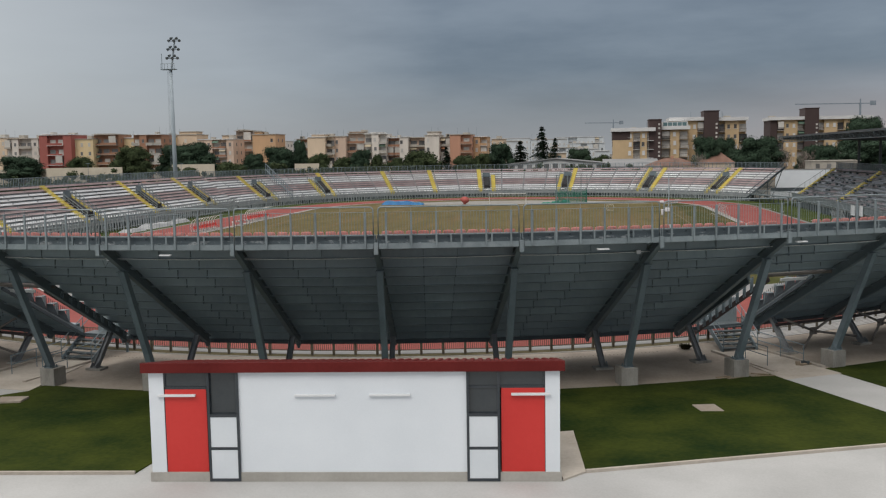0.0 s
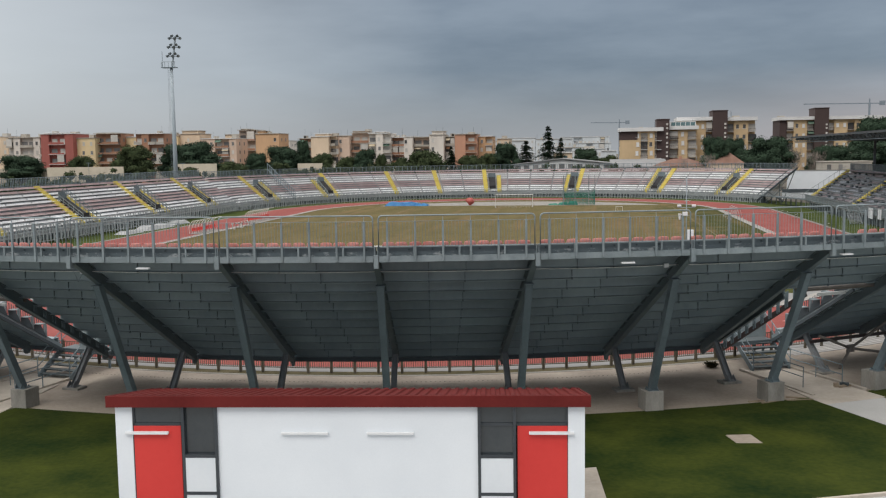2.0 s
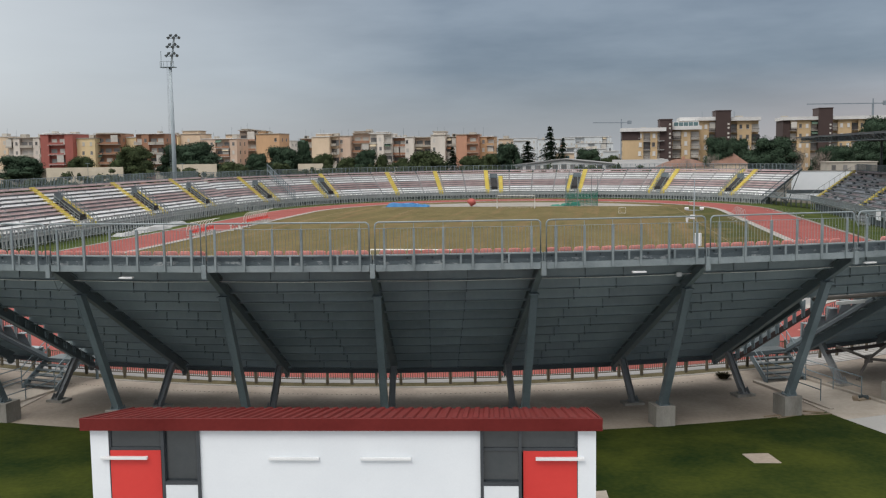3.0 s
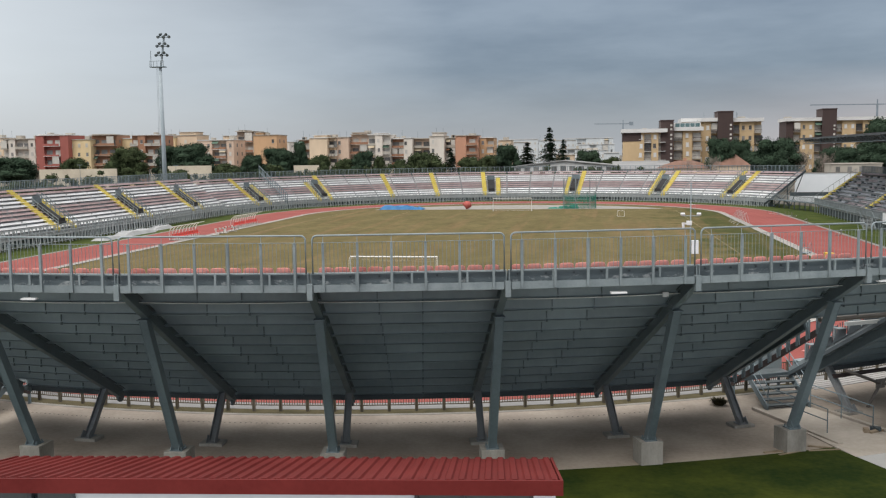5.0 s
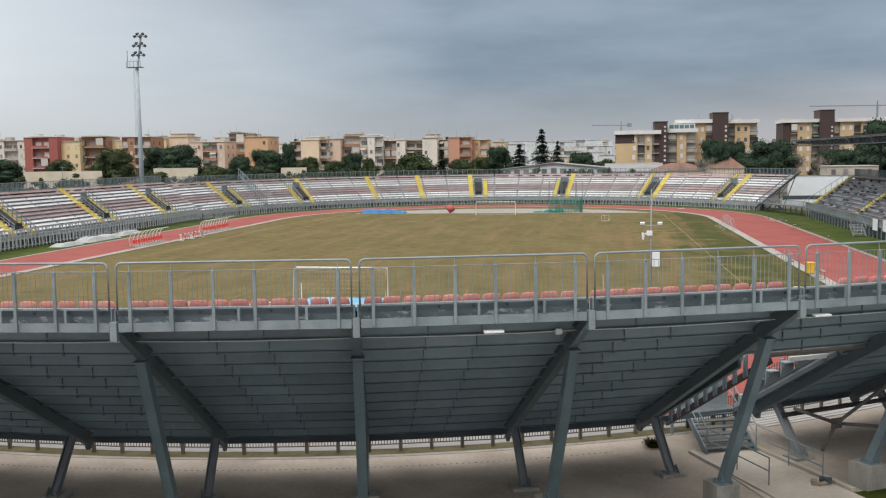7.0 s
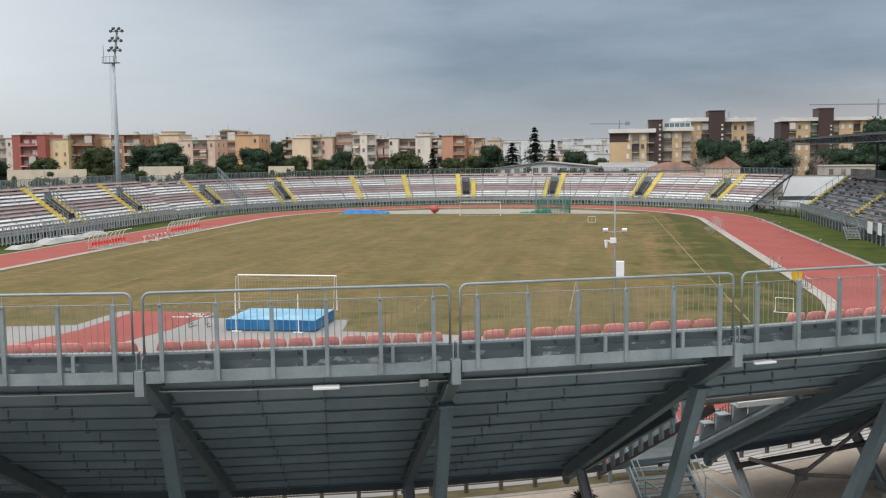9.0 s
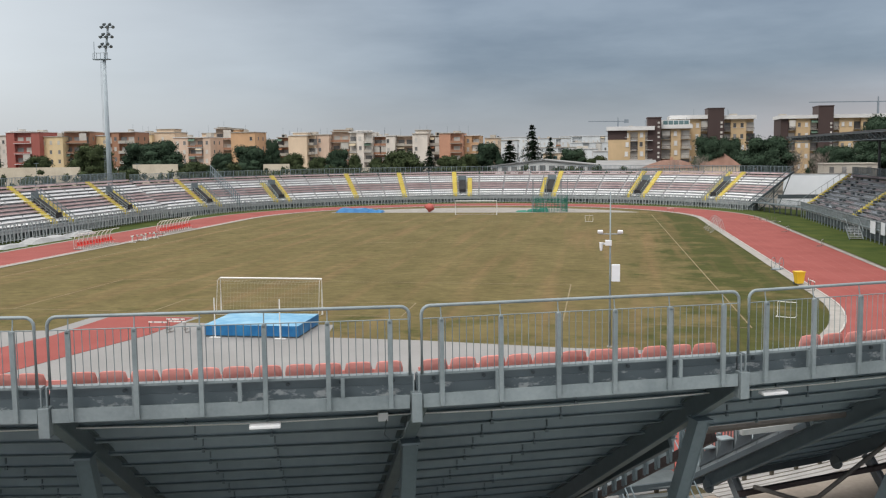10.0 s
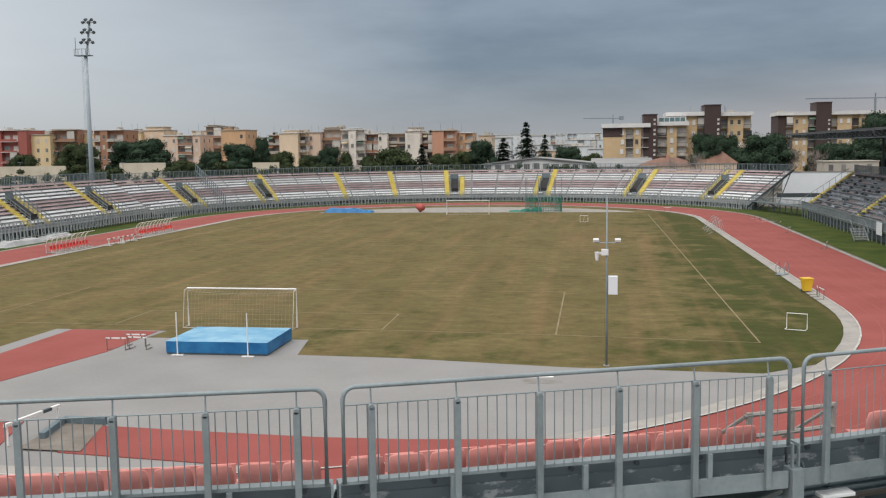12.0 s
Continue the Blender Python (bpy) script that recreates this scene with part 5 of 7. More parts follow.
RED_SEAT = mat("bright_red_plastic", (0.62, 0.03, 0.025), (0.70, 0.06, 0.045), 1.0, 0.45)
PLEXI = bpy.data.materials.new("clear_plastic")
PLEXI.use_nodes = True
nt = PLEXI.node_tree
mx, tr = nt.nodes.new("ShaderNodeMixShader"), nt.nodes.new("ShaderNodeBsdfTransparent")
pb = nt.nodes["Principled BSDF"]
pb.inputs["Base Color"].default_value, pb.inputs["Roughness"].default_value = (0.75, 0.75, 0.72, 1), 0.25
mx.inputs["Fac"].default_value = 0.18
nt.links.new(tr.outputs[0], mx.inputs[1])
nt.links.new(pb.outputs[0], mx.inputs[2])
nt.links.new(mx.outputs[0], nt.nodes["Material Output"].inputs["Surface"])
dugout(pose(-39.2, 41.5, 0.05), 8.4, 12)
dugout(pose(-39.2, 63.0, 0.05), 10.2, 14)
# stacked covered mats beside the west straight
TARP = mat("white_tarpaulin", (0.27, 0.28, 0.285), (0.44, 0.45, 0.455), 0.6, 0.7, bump=0.4, fine=3)
for x, y, l, w, h in ((-50.6, 52, 9.0, 2.6, 0.75), (-51.4, 61.5, 6.0, 2.2, 0.6), (-50.2, 43.5, 5.0, 2.2, 0.5)):
    n = 12
    vs, fs = [], []
    for j in range(n + 1):
        for i in range(7):
            u, v = -1 + i / 3, -1 + 2 * j / n
            e = (1 - u ** 6) * (1 - v ** 8)
            vs.append((u * w / 2, v * l / 2, h * e * (0.8 + 0.35 * noise.noise(Vector((u * 1.5 + x, v * 3, y))))))
    fs = [(j * 7 + i, j * 7 + i + 1, (j + 1) * 7 + i + 1, (j + 1) * 7 + i) for j in range(n) for i in range(6)]
    solo("tarpaulin", Geo().add(vs, fs), TARP, "pile of mats under a crumpled white tarpaulin by the track", "tarpaulin", "covered piles", m=pose(x, y, 0.0))
# far side: blue mats, red bag, throwing cage
t = thing("landing_mat", "blue vinyl landing mats piled behind the far goal line", "mat", pose(-23.2, 112.5, 0.02))
for name, x0, x1, y0, y1, h, ph in (("cushion", -4.6, 2.7, -1.5, 1.5, 0.95, 1.0), ("front_cushion", 1.9, 4.6, -1.7, 0.9, 0.55, 4.0)):
    vs, n = [], 14
    for j in range(6):
        for i in range(n + 1):
            u, v = -1 + 2 * i / n, -1 + 2 * j / 5
            e = (1 - abs(u) ** 7) * (1 - abs(v) ** 5)
            vs.append(((x0 + x1) / 2 + u * (x1 - x0) / 2, (y0 + y1) / 2 + v * (y1 - y0) / 2, h * e * (0.85 + 0.4 * noise.noise(Vector((u * 2.5 + ph, v * 1.5, ph))))))
    part(name, Geo().add(vs, [(j * (n + 1) + i, j * (n + 1) + i + 1, (j + 1) * (n + 1) + i + 1, (j + 1) * (n + 1) + i) for j in range(5) for i in range(n)]), BLUE_MAT, t)
COVER = mat("faded_red_cover", (0.36, 0.075, 0.065), (0.46, 0.12, 0.10), 1.2, 0.7, bump=0.3, fine=3)
t = Geo()
n = 9
vs, fs = [], []
for j in range(6):
    for i in range(n):
        a, q = 2 * math.pi * i / n, j / 5
        r = (0.15, 0.45, 0.8, 1.05, 0.95, 0.45)[j] * (1 + 0.25 * math.sin(2.3 * i + j))
        vs.append((r * math.cos(a), 0.7 * r * math.sin(a), 1.5 * q * (1 + 0.15 * math.sin(i * 1.7))))
fs = [(j * n + i, j * n + (i + 1) % n, (j + 1) * n + (i + 1) % n, (j + 1) * n + i) for j in range(5) for i in range(n)] + [tuple(range(n))[::-1], tuple(5 * n + i for i in range(n))]
solo("equipment_bag", t.add(vs, fs), COVER, "lumpy red equipment cover behind the far goal line", "cover", m=pose(-9.9, 112.3, 0.0, 0, 8, 0) @ Matrix.Diagonal((0.85, 0.85, 0.98, 1)), smooth=True)
NETG = mat("green_netting", (0.02, 0.14, 0.10), (0.05, 0.22, 0.17), 1.5, 0.9)
c = thing("throwing_cage", "green netting of a throwing cage on thin poles", "cage", pose(12.5, 113.2, 0.02))
for i in range(7):
    a = radians(-60 + 50 * i)
    part("pole", Geo().tube([(3.4 * math.sin(a), 2.6 * math.cos(a), 0), (3.4 * math.sin(a), 2.6 * math.cos(a), 6.0)], 0.05, 6), GALV, c)
g = Geo()
for i in range(60):
    a = radians(-50 + 5 * i)
    p0 = Vector((3.4 * math.sin(a), 2.6 * math.cos(a), 0))
    h = 2.6 + 0.5 * math.sin(i * 0.9)
    g.tube([p0, p0 + Vector((0, 0, h))], 0.035, 3)
for z in (0.3, 0.6, 0.9, 1.2, 1.5, 1.8, 2.1, 2.4):
    g.tube([(3.4 * math.sin(a), 2.6 * math.cos(a), z) for a in (radians(-50 + 15 * i) for i in range(20))], 0.035, 3)
part("netting", g, NETG, c)
g = Geo()
for k in range(3):
    x = -6.2 + 2.0 * k
    g.add([(x, -1.0, 0), (x + 2.2, -1.0, 0), (x + 2.2, 0.8, 0), (x, 0.8, 0), (x + 0.4, -0.5, 0.25 + 0.2 * k), (x + 1.8, -0.5, 0.35 + 0.3 * k), (x + 1.8, 0.5, 0.3 + 0.25 * k), (x + 0.4, 0.4, 0.2 + 0.2 * k)],
          [(3, 2, 1, 0), (4, 5, 6, 7), (0, 1, 5, 4), (1, 2, 6, 5), (2, 3, 7, 6), (3, 0, 4, 7)])
part("fallen_netting", g, NETG, c, bevel=0.15)
# steeplechase lane inside the near bend, with its water jump
solo("steeple_lane", Geo().extrude([(2.6, -25.9), (10.2, -26.5)] + [(x + XN, y) for x, y in arc(RK + 0.99, 18, 34.5, 6)] + [(18.5, -22.35), (15.5, -22.7), (12.0, -22.85), (7.7, -22.7), (2.3, -22.4)], -0.05, 0.06), TARTAN, "red rubber steeplechase lane across the apron", "runway", kind="structure")
solo("steeple_lane", Geo().extrude([(-14, -27.5), (0.0, -25.9), (-1.2, -22.2), (-14, -21.0)], -0.05, 0.05), TARTAN, "red rubber steeplechase lane before the water jump", "runway", kind="structure")
POOL = mat("grey_blue_pool_paint", (0.09, 0.135, 0.16), (0.15, 0.20, 0.225), 0.8, 0.6)
# flat pit floor, darkened in colour for the shade of a sunken pit
PIT_SHADE = mat("shaded_pit_concrete", (0.135, 0.118, 0.100), (0.215, 0.192, 0.168), 0.9, 0.9, fine=6, bump=0.2)
wp = thing("water_jump", "dry water jump pit with grey blue painted walls", "pit", pose(1.3, -23.9, 0.0))
part("floor", Geo().add([(-0.5, -1.9, 0.09), (2.2, -1.9, 0.09), (1.2, 1.6, 0.068), (-0.6, 1.6, 0.068)], [(0, 1, 2, 3)]), PIT_SHADE, wp, "brown-grey pit floor, coloured darker for the pit's shade")
for a, b in (((-0.645, 1.74), (1.25, 1.75)), ((-0.645, 1.6), (-0.2, -0.6))):
    part("wall", Geo().beam((*a, 0.08), (*b, 0.08), 0.5, 0.25, (0, 0, 1)), POOL, wp, bevel=0.02)
wj = thing("barrier", "black and white steeplechase barrier on steel legs", "barrier", pose(0.43, -24.0, 0.03, 0, 0, 81))
for i in range(6):
    part("beam_block", Geo().box(-1.53 + 0.51 * i, -1.02 + 0.51 * i, -0.065, 0.065, 0.78, 0.91), STEEL_DK if i == 4 else WHITE_TUBE, wj)
for x in (-1.4, 1.4):
    part("leg", Geo().tube([(x, 0, 0), (x, 0, 0.8)], 0.04, 6), WHITE_TUBE, wj)
bd = thing("board", "white painted board lying on the apron", "board", pose(20.05, -11.9, 0.02, 0, 0, 5))
part("plank", Geo().box(-0.66, 0.66, -0.09, 0.09, 0.0, 0.05), WHITE_TUBE, bd, bevel=0.008)
STAIN = mat("brown_rain_stain", (0.17, 0.155, 0.14), (0.235, 0.23, 0.225), 1.4, 0.9, fine=5)
solo("stain", Geo().extrude([(20.1 + 0.95 * math.cos(a) * (1 + 0.2 * math.sin(3 * a + 1)), -12.75 + 0.55 * math.sin(a) * (1 + 0.25 * math.cos(2 * a))) for a in (2 * math.pi * i / 18 for i in range(18))], 0.0, 0.0245), STAIN, "dull brown stain on the apron before the board", "stain", kind="structure")
PAVER = mat("pale_paver", (0.30, 0.292, 0.285), (0.40, 0.39, 0.38), 0.7, 0.9, bump=0.15, fine=8)
# wider pale paving with open joints towards the east
for j in range(5):
    solo("paving_strip", Geo().extrude(arc(49.25 + 0.285 * (j + 1) - 0.075, 32, 62, 12) + arc(49.25 + 0.285 * j, 62, 32, 12), -0.05, 0.05), PAVER, "pale paving strip with open joints behind the stand floor", "pavement", kind="structure")
GUARD = mat("pale_brown_grey_tube", (0.22, 0.205, 0.19), (0.33, 0.315, 0.295), 1.3, 0.6)
br = thing("opening_guard", "weathered brown-grey guard rail round the stair opening", "railing", near(28.9, 55.6, 3.2))
for z in (1.3, 2.3, 2.75):
    part("rail", Geo().tube([(-1.1, 0, z), (1.1, 0, z)], 0.05, 6), GUARD, br)
for x in (-1.05, 0.0, 1.05):
    part("rail_post", Geo().box(x - 0.04, x + 0.04, -0.04, 0.04, 1.5, 2.8), GUARD, br)
for x in (-1.1, 1.1):
    part("side_rail", Geo().tube([(x, 0, 2.75), (x, 1.6, 1.6)], 0.04, 6), GUARD, br)

# ---- east stand with roof ----
east_stand = thing("grandstand", "covered main grandstand with rows of grey seats", "grandstand", pose(57, 60, 0))


def east(y, z=0.0):
    return pose(0.4, y, z, 0, 0, 90)


deck_s = deck_front_mesh().mesh("front_frame", GALV)
for q in range(13):
    m = east(99.0 - WB * (q + 0.5), 0.3)
    far_bay(east_stand, m, True, pattern=("GGHGHHGHHGG", "GGGHHHHGHGG", "GHGHHGHHGHG")[q % 3])
    under(east_stand, "front_frame", deck_s, east(99.0 - WB * (q + 0.5)))
    under(east_stand, "back_panel", shade_s, east(99.0 - WB * (q + 0.5)))
    under(east_stand, "top_fence", fence_s, east(99.0 - WB * (q + 0.5), 0.2))
rs = random.Random(17)
g = Geo()
for q in range(150):
    m = east(rs.uniform(24, 97), 0.3)
    i = rs.randint(0, 9)
    r, z = R_FAR0 + G_FAR * i + 0.25, ZF + 0.475 * i
    g.box(-rs.uniform(0.2, 0.7), 0.25, -r - 0.25, -r + 0.05, z + 0.30, z + rs.uniform(0.48, 0.72), m)
tagged(part("damaged_seating", g, STEEL_DK, east_stand, "dark folded and broken seats", world=True), kind="stuff")
for y, me in ((97.8, aisle_full), (69.0, aisle_full), (41.0, aisle_full)):
    under(east_stand, "yellow_stair", me, east(y, 0.3))
part("back_wall", Geo().box(62.0, 62.3, 22, 99, 0, 6.7), CONC, east_stand, world=True)
g = Geo()
ROOF_Y0, ROOF_Y1, RX0, RX1 = 22.0, 118.0, 55.0, 76.0
g.box(RX0, RX1, ROOF_Y0, ROOF_Y1, 13.05, 13.25)
part("roof", g, DARK_FRAME, east_stand, "dark metal roof sheets", world=True)
chord = Geo()
n = 40
for yy in (RX0 + 0.1, RX0 + 1.5):
    chord.tube([(yy, ROOF_Y0, 13.0), (yy, ROOF_Y1, 13.0)], 0.07, 5)
chord.tube([(RX0 + 0.8, ROOF_Y0, 12.1), (RX0 + 0.8, ROOF_Y1, 12.1)], 0.07, 5)
for i in range(n):
    a, b = ROOF_Y0 + (ROOF_Y1 - ROOF_Y0) * i / n, ROOF_Y0 + (ROOF_Y1 - ROOF_Y0) * (i + 1) / n
    chord.tube([(RX0 + 0.1, a, 13.0), (RX0 + 0.8, (a + b) / 2, 12.1), (RX0 + 0.1, b, 13.0)], 0.04, 4)
    chord.tube([(RX0 + 1.5, a, 13.0), (RX0 + 0.8, (a + b) / 2, 12.1), (RX0 + 1.5, b, 13.0)], 0.04, 4)
part("edge_truss", chord, STEEL, east_stand, "grey steel lattice edge truss", world=True)
for i in range(8):
    yy = ROOF_Y0 + 3 + (ROOF_Y1 - ROOF_Y0 - 8) * i / 7
    part("roof_truss", Geo().beam((RX0, yy, 12.8), (RX1, yy, 12.2), 0.2, 0.5, (0, 1, 0)), STEEL_DK, east_stand, world=True)
    if yy < 100:
        part("roof_column", Geo().tube([(63.0, yy, 0), (63.0, yy, 12.6)], 0.22, 10), STEEL_DK, east_stand, world=True)
for yy in (99.3, 67.0):
    part("handrail", Geo().tube([(53.6, yy, 2.4), (61.2, yy, 7.6)], 0.04, 5), GALV, east_stand, world=True)
    for q in range(9):
        part("rail_post", Geo().tube([(53.8 + 0.9 * q, yy, 1.4 + 0.62 * q), (53.8 + 0.9 * q, yy, 2.5 + 0.62 * q)], 0.035, 5), GALV, east_stand, world=True)
t = thing("entrance_stair", "grey steel stair from the grass up to the covered stand", "stairs", pose(53.0, 62, 0, 0, 0, 0))
for i in range(8):
    part("tread", Geo().box(-0.8, 0.8, -3.2 + 0.28 * i, -2.9 + 0.28 * i, 0.17 * (i + 1) - 0.04, 0.17 * (i + 1)), STEP, t)
for s in (-0.8, 0.8):
    part("handrail", Geo().tube([(s, -3.3, 1.0), (s, -1.0, 2.3), (s, 0.5, 2.3)], 0.03, 5), GALV, t)
    part("stringer", Geo().beam((s, -3.3, 0.0), (s, -0.9, 1.4), 0.05, 0.25), GALV, t)
for y0, y1, z0, z1 in ((54.2, 56.4, 1.05, 2.5), (50.3, 51.9, 1.2, 2.65)):
    part("hanging_sheet", Geo().box(53.90, 53.93, y0, y1, z0, z1), PANE_W, east_stand, "white hanging sheet", world=True)
# white boundary structure between the stands
wb = thing("white_wall", "white rendered boundary building between the two stands", "building", pose(63.3, 132.8, 0))
part("wall", Geo().box(-6.0, 9.8, 0, 0.4, 2.1, 6.1), WALL_W, wb)
part("lower_wall", Geo().box(-7.0, 9.8, 0.05, 0.45, 0, 1.3), WALL_W, wb)
part("hedge_band", Geo().box(-7.0, 9.8, 0.03, 0.43, 1.3, 2.1), STEEL_DK, wb, "dark green grey strip")
part("coping", Geo().box(-6.1, 9.9, -0.1, 0.5, 6.1, 6.25), KERB, wb)
lw = thing("link_walkway", "grey steel walkway with railing between the two stands", "walkway", pose(51.6, 107.5, 0))
pa, pb = Vector((49.0, 116.2, 0)), Vector((54.1, 99.1, 0))
across = Vector((0.96, 0.286, 0))
up = Vector((0, 0, 1))
part("deck", Geo().beam(pa + up * 1.46 + across, pb + up * 1.46 + across, 2.0, 0.1, across), STEEL, lw, world=True)
for z, h in ((1.55, 0.12), (2.5, 0.1)):
    part("rail", Geo().beam(pa + up * z, pb + up * z, 0.06, h, across), GALV, lw, world=True)
for i in range(46):
    q = pa.lerp(pb, (i + 0.5) / 46)
    part("bar", Geo().beam(q + up * 1.55, q + up * 2.5, 0.06, 0.08), GALV, lw, world=True)
for i in range(9):
    for s in (0.0, 1.9):
        q = pa.lerp(pb, (i + 0.5) / 9) + across * s
        part("leg", Geo().beam(q, q + up * 1.42, 0.1, 0.1), STEEL_DK, lw, world=True)
# closing frame of the far curve
cf = thing("stand_end_frame", "dark raking steel end frame with handrail on the stand edge", "frame", far(66.8, 57))
ef = far(66.8)
for z in (0.0, 1.1):
    part("raking_beam", Geo().beam(ef @ Vector((0, -52.6, 0.6 + z)), ef @ Vector((0, -61.6, 6.9 + z)), 0.2, 0.34 if z == 0 else 0.08, ef.to_3x3() @ Vector((1, 0, 0))), STEEL_DK, cf, world=True)
for a, b in (((-58.3, 0.0), (-61.0, 6.4)), ((-55.0, 0.2), (-58.5, 3.0)), ((-58.5, 0.2), (-55.0, 2.2)), ((-57.6, 0.0), (-57.6, 3.9))):
    part("brace_tube", Geo().beam(ef @ Vector((0, *a)), ef @ Vector((0, *b)), 0.16, 0.24), STEEL_DK, cf, world=True)
for i in range(12):
    r = 53.0 + 0.75 * i
    part("rail_post", Geo().tube([ef @ Vector((0, -r, 0.9 + 0.7 * (r - 52.6))), ef @ Vector((0, -r, 2.0 + 0.7 * (r - 52.6)))], 0.03, 5), GALV, cf, world=True)
# tall divider between the west stand and the far curve
dv = thing("sector_divider", "grey steel divider fence running down the stand", "fence", far(-66.2, 57))
ef = far(-66.2)
for z in (1.0, 2.3):
    part("rail", Geo().beam(ef @ Vector((0, -53.5, 0.9 + z)), ef @ Vector((0, -61.6, 6.9 + z)), 0.12, 0.16), STEEL, dv, world=True)
for i in range(16):
    r = 53.6 + 0.53 * i
    part("rail_post", Geo().beam(ef @ Vector((0, -r, 0.9 + 0.74 * (r - 53.5))), ef @ Vector((0, -r, 3.2 + 0.74 * (r - 53.5))), 0.12, 0.12), STEEL, dv, world=True)
# vomitory openings in the far curve, their shade put in as dark slabs
# treads darkened in colour for the shade inside the openings
STAIR_SHADE = mat("shaded_grey_stair", (0.06, 0.06, 0.062), (0.10, 0.10, 0.10), 1.0, 0.9)
OPENING_SHADE = mat("opening_shade", (0.02, 0.02, 0.022), (0.035, 0.035, 0.036), 1.0, 0.9)
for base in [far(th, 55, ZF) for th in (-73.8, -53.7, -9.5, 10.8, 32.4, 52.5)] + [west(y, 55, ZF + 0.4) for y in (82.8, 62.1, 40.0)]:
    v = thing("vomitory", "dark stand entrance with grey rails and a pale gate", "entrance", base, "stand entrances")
    part("passage_shade", Geo().beam((0, 0.35, 0.72), (0, -3.2, 3.32), 1.5, 0.5), OPENING_SHADE, v, "solid dark slab standing in for the shaded stairway")
    for q in range(7):
        part("tread", Geo().box(-0.7, 0.7, -0.1 - 0.45 * q - 0.22, -0.1 - 0.45 * q, 1.15 + 0.33 * q, 1.19 + 0.33 * q), STAIR_SHADE, v)
    # dark panel in place of the shaded doorway
    part("door", Geo().box(-0.7, 0.7, 0.29, 0.34, 0.1, 1.5), OPENING_SHADE, v)
    part("gate", Geo().box(-0.78, 0.1, 0.36, 0.40, -0.1, 0.85), GALV, v, "pale steel gate leaf")
    part("head_panel", Geo().box(-0.9, 0.9, -3.35, -3.30, 3.3, 4.5), STEEL, v)
    for s in (-0.95, 0.95):
        for dz in (0.0, -0.45):
            part("handrail", Geo().beam((s, 0.4, 1.35 + dz), (s, -3.4, 4.15 + dz), 0.05, 0.07), GALV, v)
        for q in range(6):
            part("rail_post", Geo().box(s - 0.03, s + 0.03, 0.3 - 0.72 * q - 0.03, 0.3 - 0.72 * q + 0.03, 0.3 + 0.53 * q, 1.42 + 0.53 * q), GALV, v)

# ---- floodlight mast ----
MAST = mat("pale_blue_grey_paint", (0.30, 0.36, 0.40), (0.38, 0.44, 0.48), 0.6, 0.5)
fm = thing("floodlight_mast", "tall pale grey floodlight mast with three lamp rows and a platform", "floodlight", pose(-76.0, 115, 0))
part("mast", Geo().tube([(0, 0, 0), (0, 0, 15), (0, 0, 30.5)], 0.54, 14, 0.32), MAST, fm, smooth=True)
part("head_pole", Geo().tube([(0.2, 0, 30.5), (1.2, 0, 37.2)], 0.22, 8), MAST, fm)
part("platform", Geo().box(-2.1, 1.2, -0.7, 0.7, 30.4, 30.55), STEEL, fm)
for x in (-2.0, -1.2, -0.4, 0.4, 1.1):
    part("rail_post", Geo().tube([(x, -0.65, 30.5), (x, -0.65, 31.7)], 0.05, 5), GALV, fm)
part("platform_rail", Geo().tube([(-2.05, -0.65, 31.7), (1.15, -0.65, 31.7)], 0.05, 5), GALV, fm)
part("aerial", Geo().tube([(-2.05, 0, 30.5), (-2.05, 0, 34.0)], 0.06, 5), STEEL, fm)
for z, cx in ((33.2, 0.65), (35.1, 0.95), (37.0, 1.25)):
    part("lamp_arm", Geo().tube([(cx - 1.25, -0.3, z - 0.35), (cx + 1.25, -0.3, z - 0.35)], 0.07, 6), STEEL, fm)
    for i in range(5):
        x = cx - 1.2 + 0.6 * i
        lamp = Geo().tube([(0, 0.3, 0), (0, 0.0, 0), (0, -0.25, -0.06)], 0.18, 10, 0.34)
        ob = part("floodlight", lamp, STEEL_DK, fm, "round floodlight", m=pose(x, -0.45, z + (0.28 if i % 2 else -0.22), 25, 0, (i - 2) * 18))
        part("lens", Geo().tube([(0, -0.26, -0.06), (0, -0.28, -0.065)], 0.29, 10), GALV, ob)
g = Geo()
for x in (-0.62, -0.88):
    g.tube([(x - 0.15, -0.1, 0), (x + 0.1, -0.1, 30.4)], 0.02, 4)
for i in range(60):
    g.tube([(-0.98 + 0.0041 * i, -0.1, 0.5 * i + 0.4), (-0.72 + 0.0041 * i, -0.1, 0.5 * i + 0.4)], 0.018, 4)
part("ladder", g, GALV, fm)

# ---- town behind the stadium ----
GLASS_D = mat("dark_window", (0.10, 0.10, 0.10), (0.19, 0.185, 0.18), 0.4, 0.25, rand=0.5)
SHUTTER = mat("pale_shutter", (0.45, 0.43, 0.40), (0.56, 0.54, 0.50), 0.5, 0.7, rand=0.15)
CORNICE = mat("white_cornice", (0.55, 0.55, 0.55), (0.68, 0.68, 0.67), 0.2, 0.8)


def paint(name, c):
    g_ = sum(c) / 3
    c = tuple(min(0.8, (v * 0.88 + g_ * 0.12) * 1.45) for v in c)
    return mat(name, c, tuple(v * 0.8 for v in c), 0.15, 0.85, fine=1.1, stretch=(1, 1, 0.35))


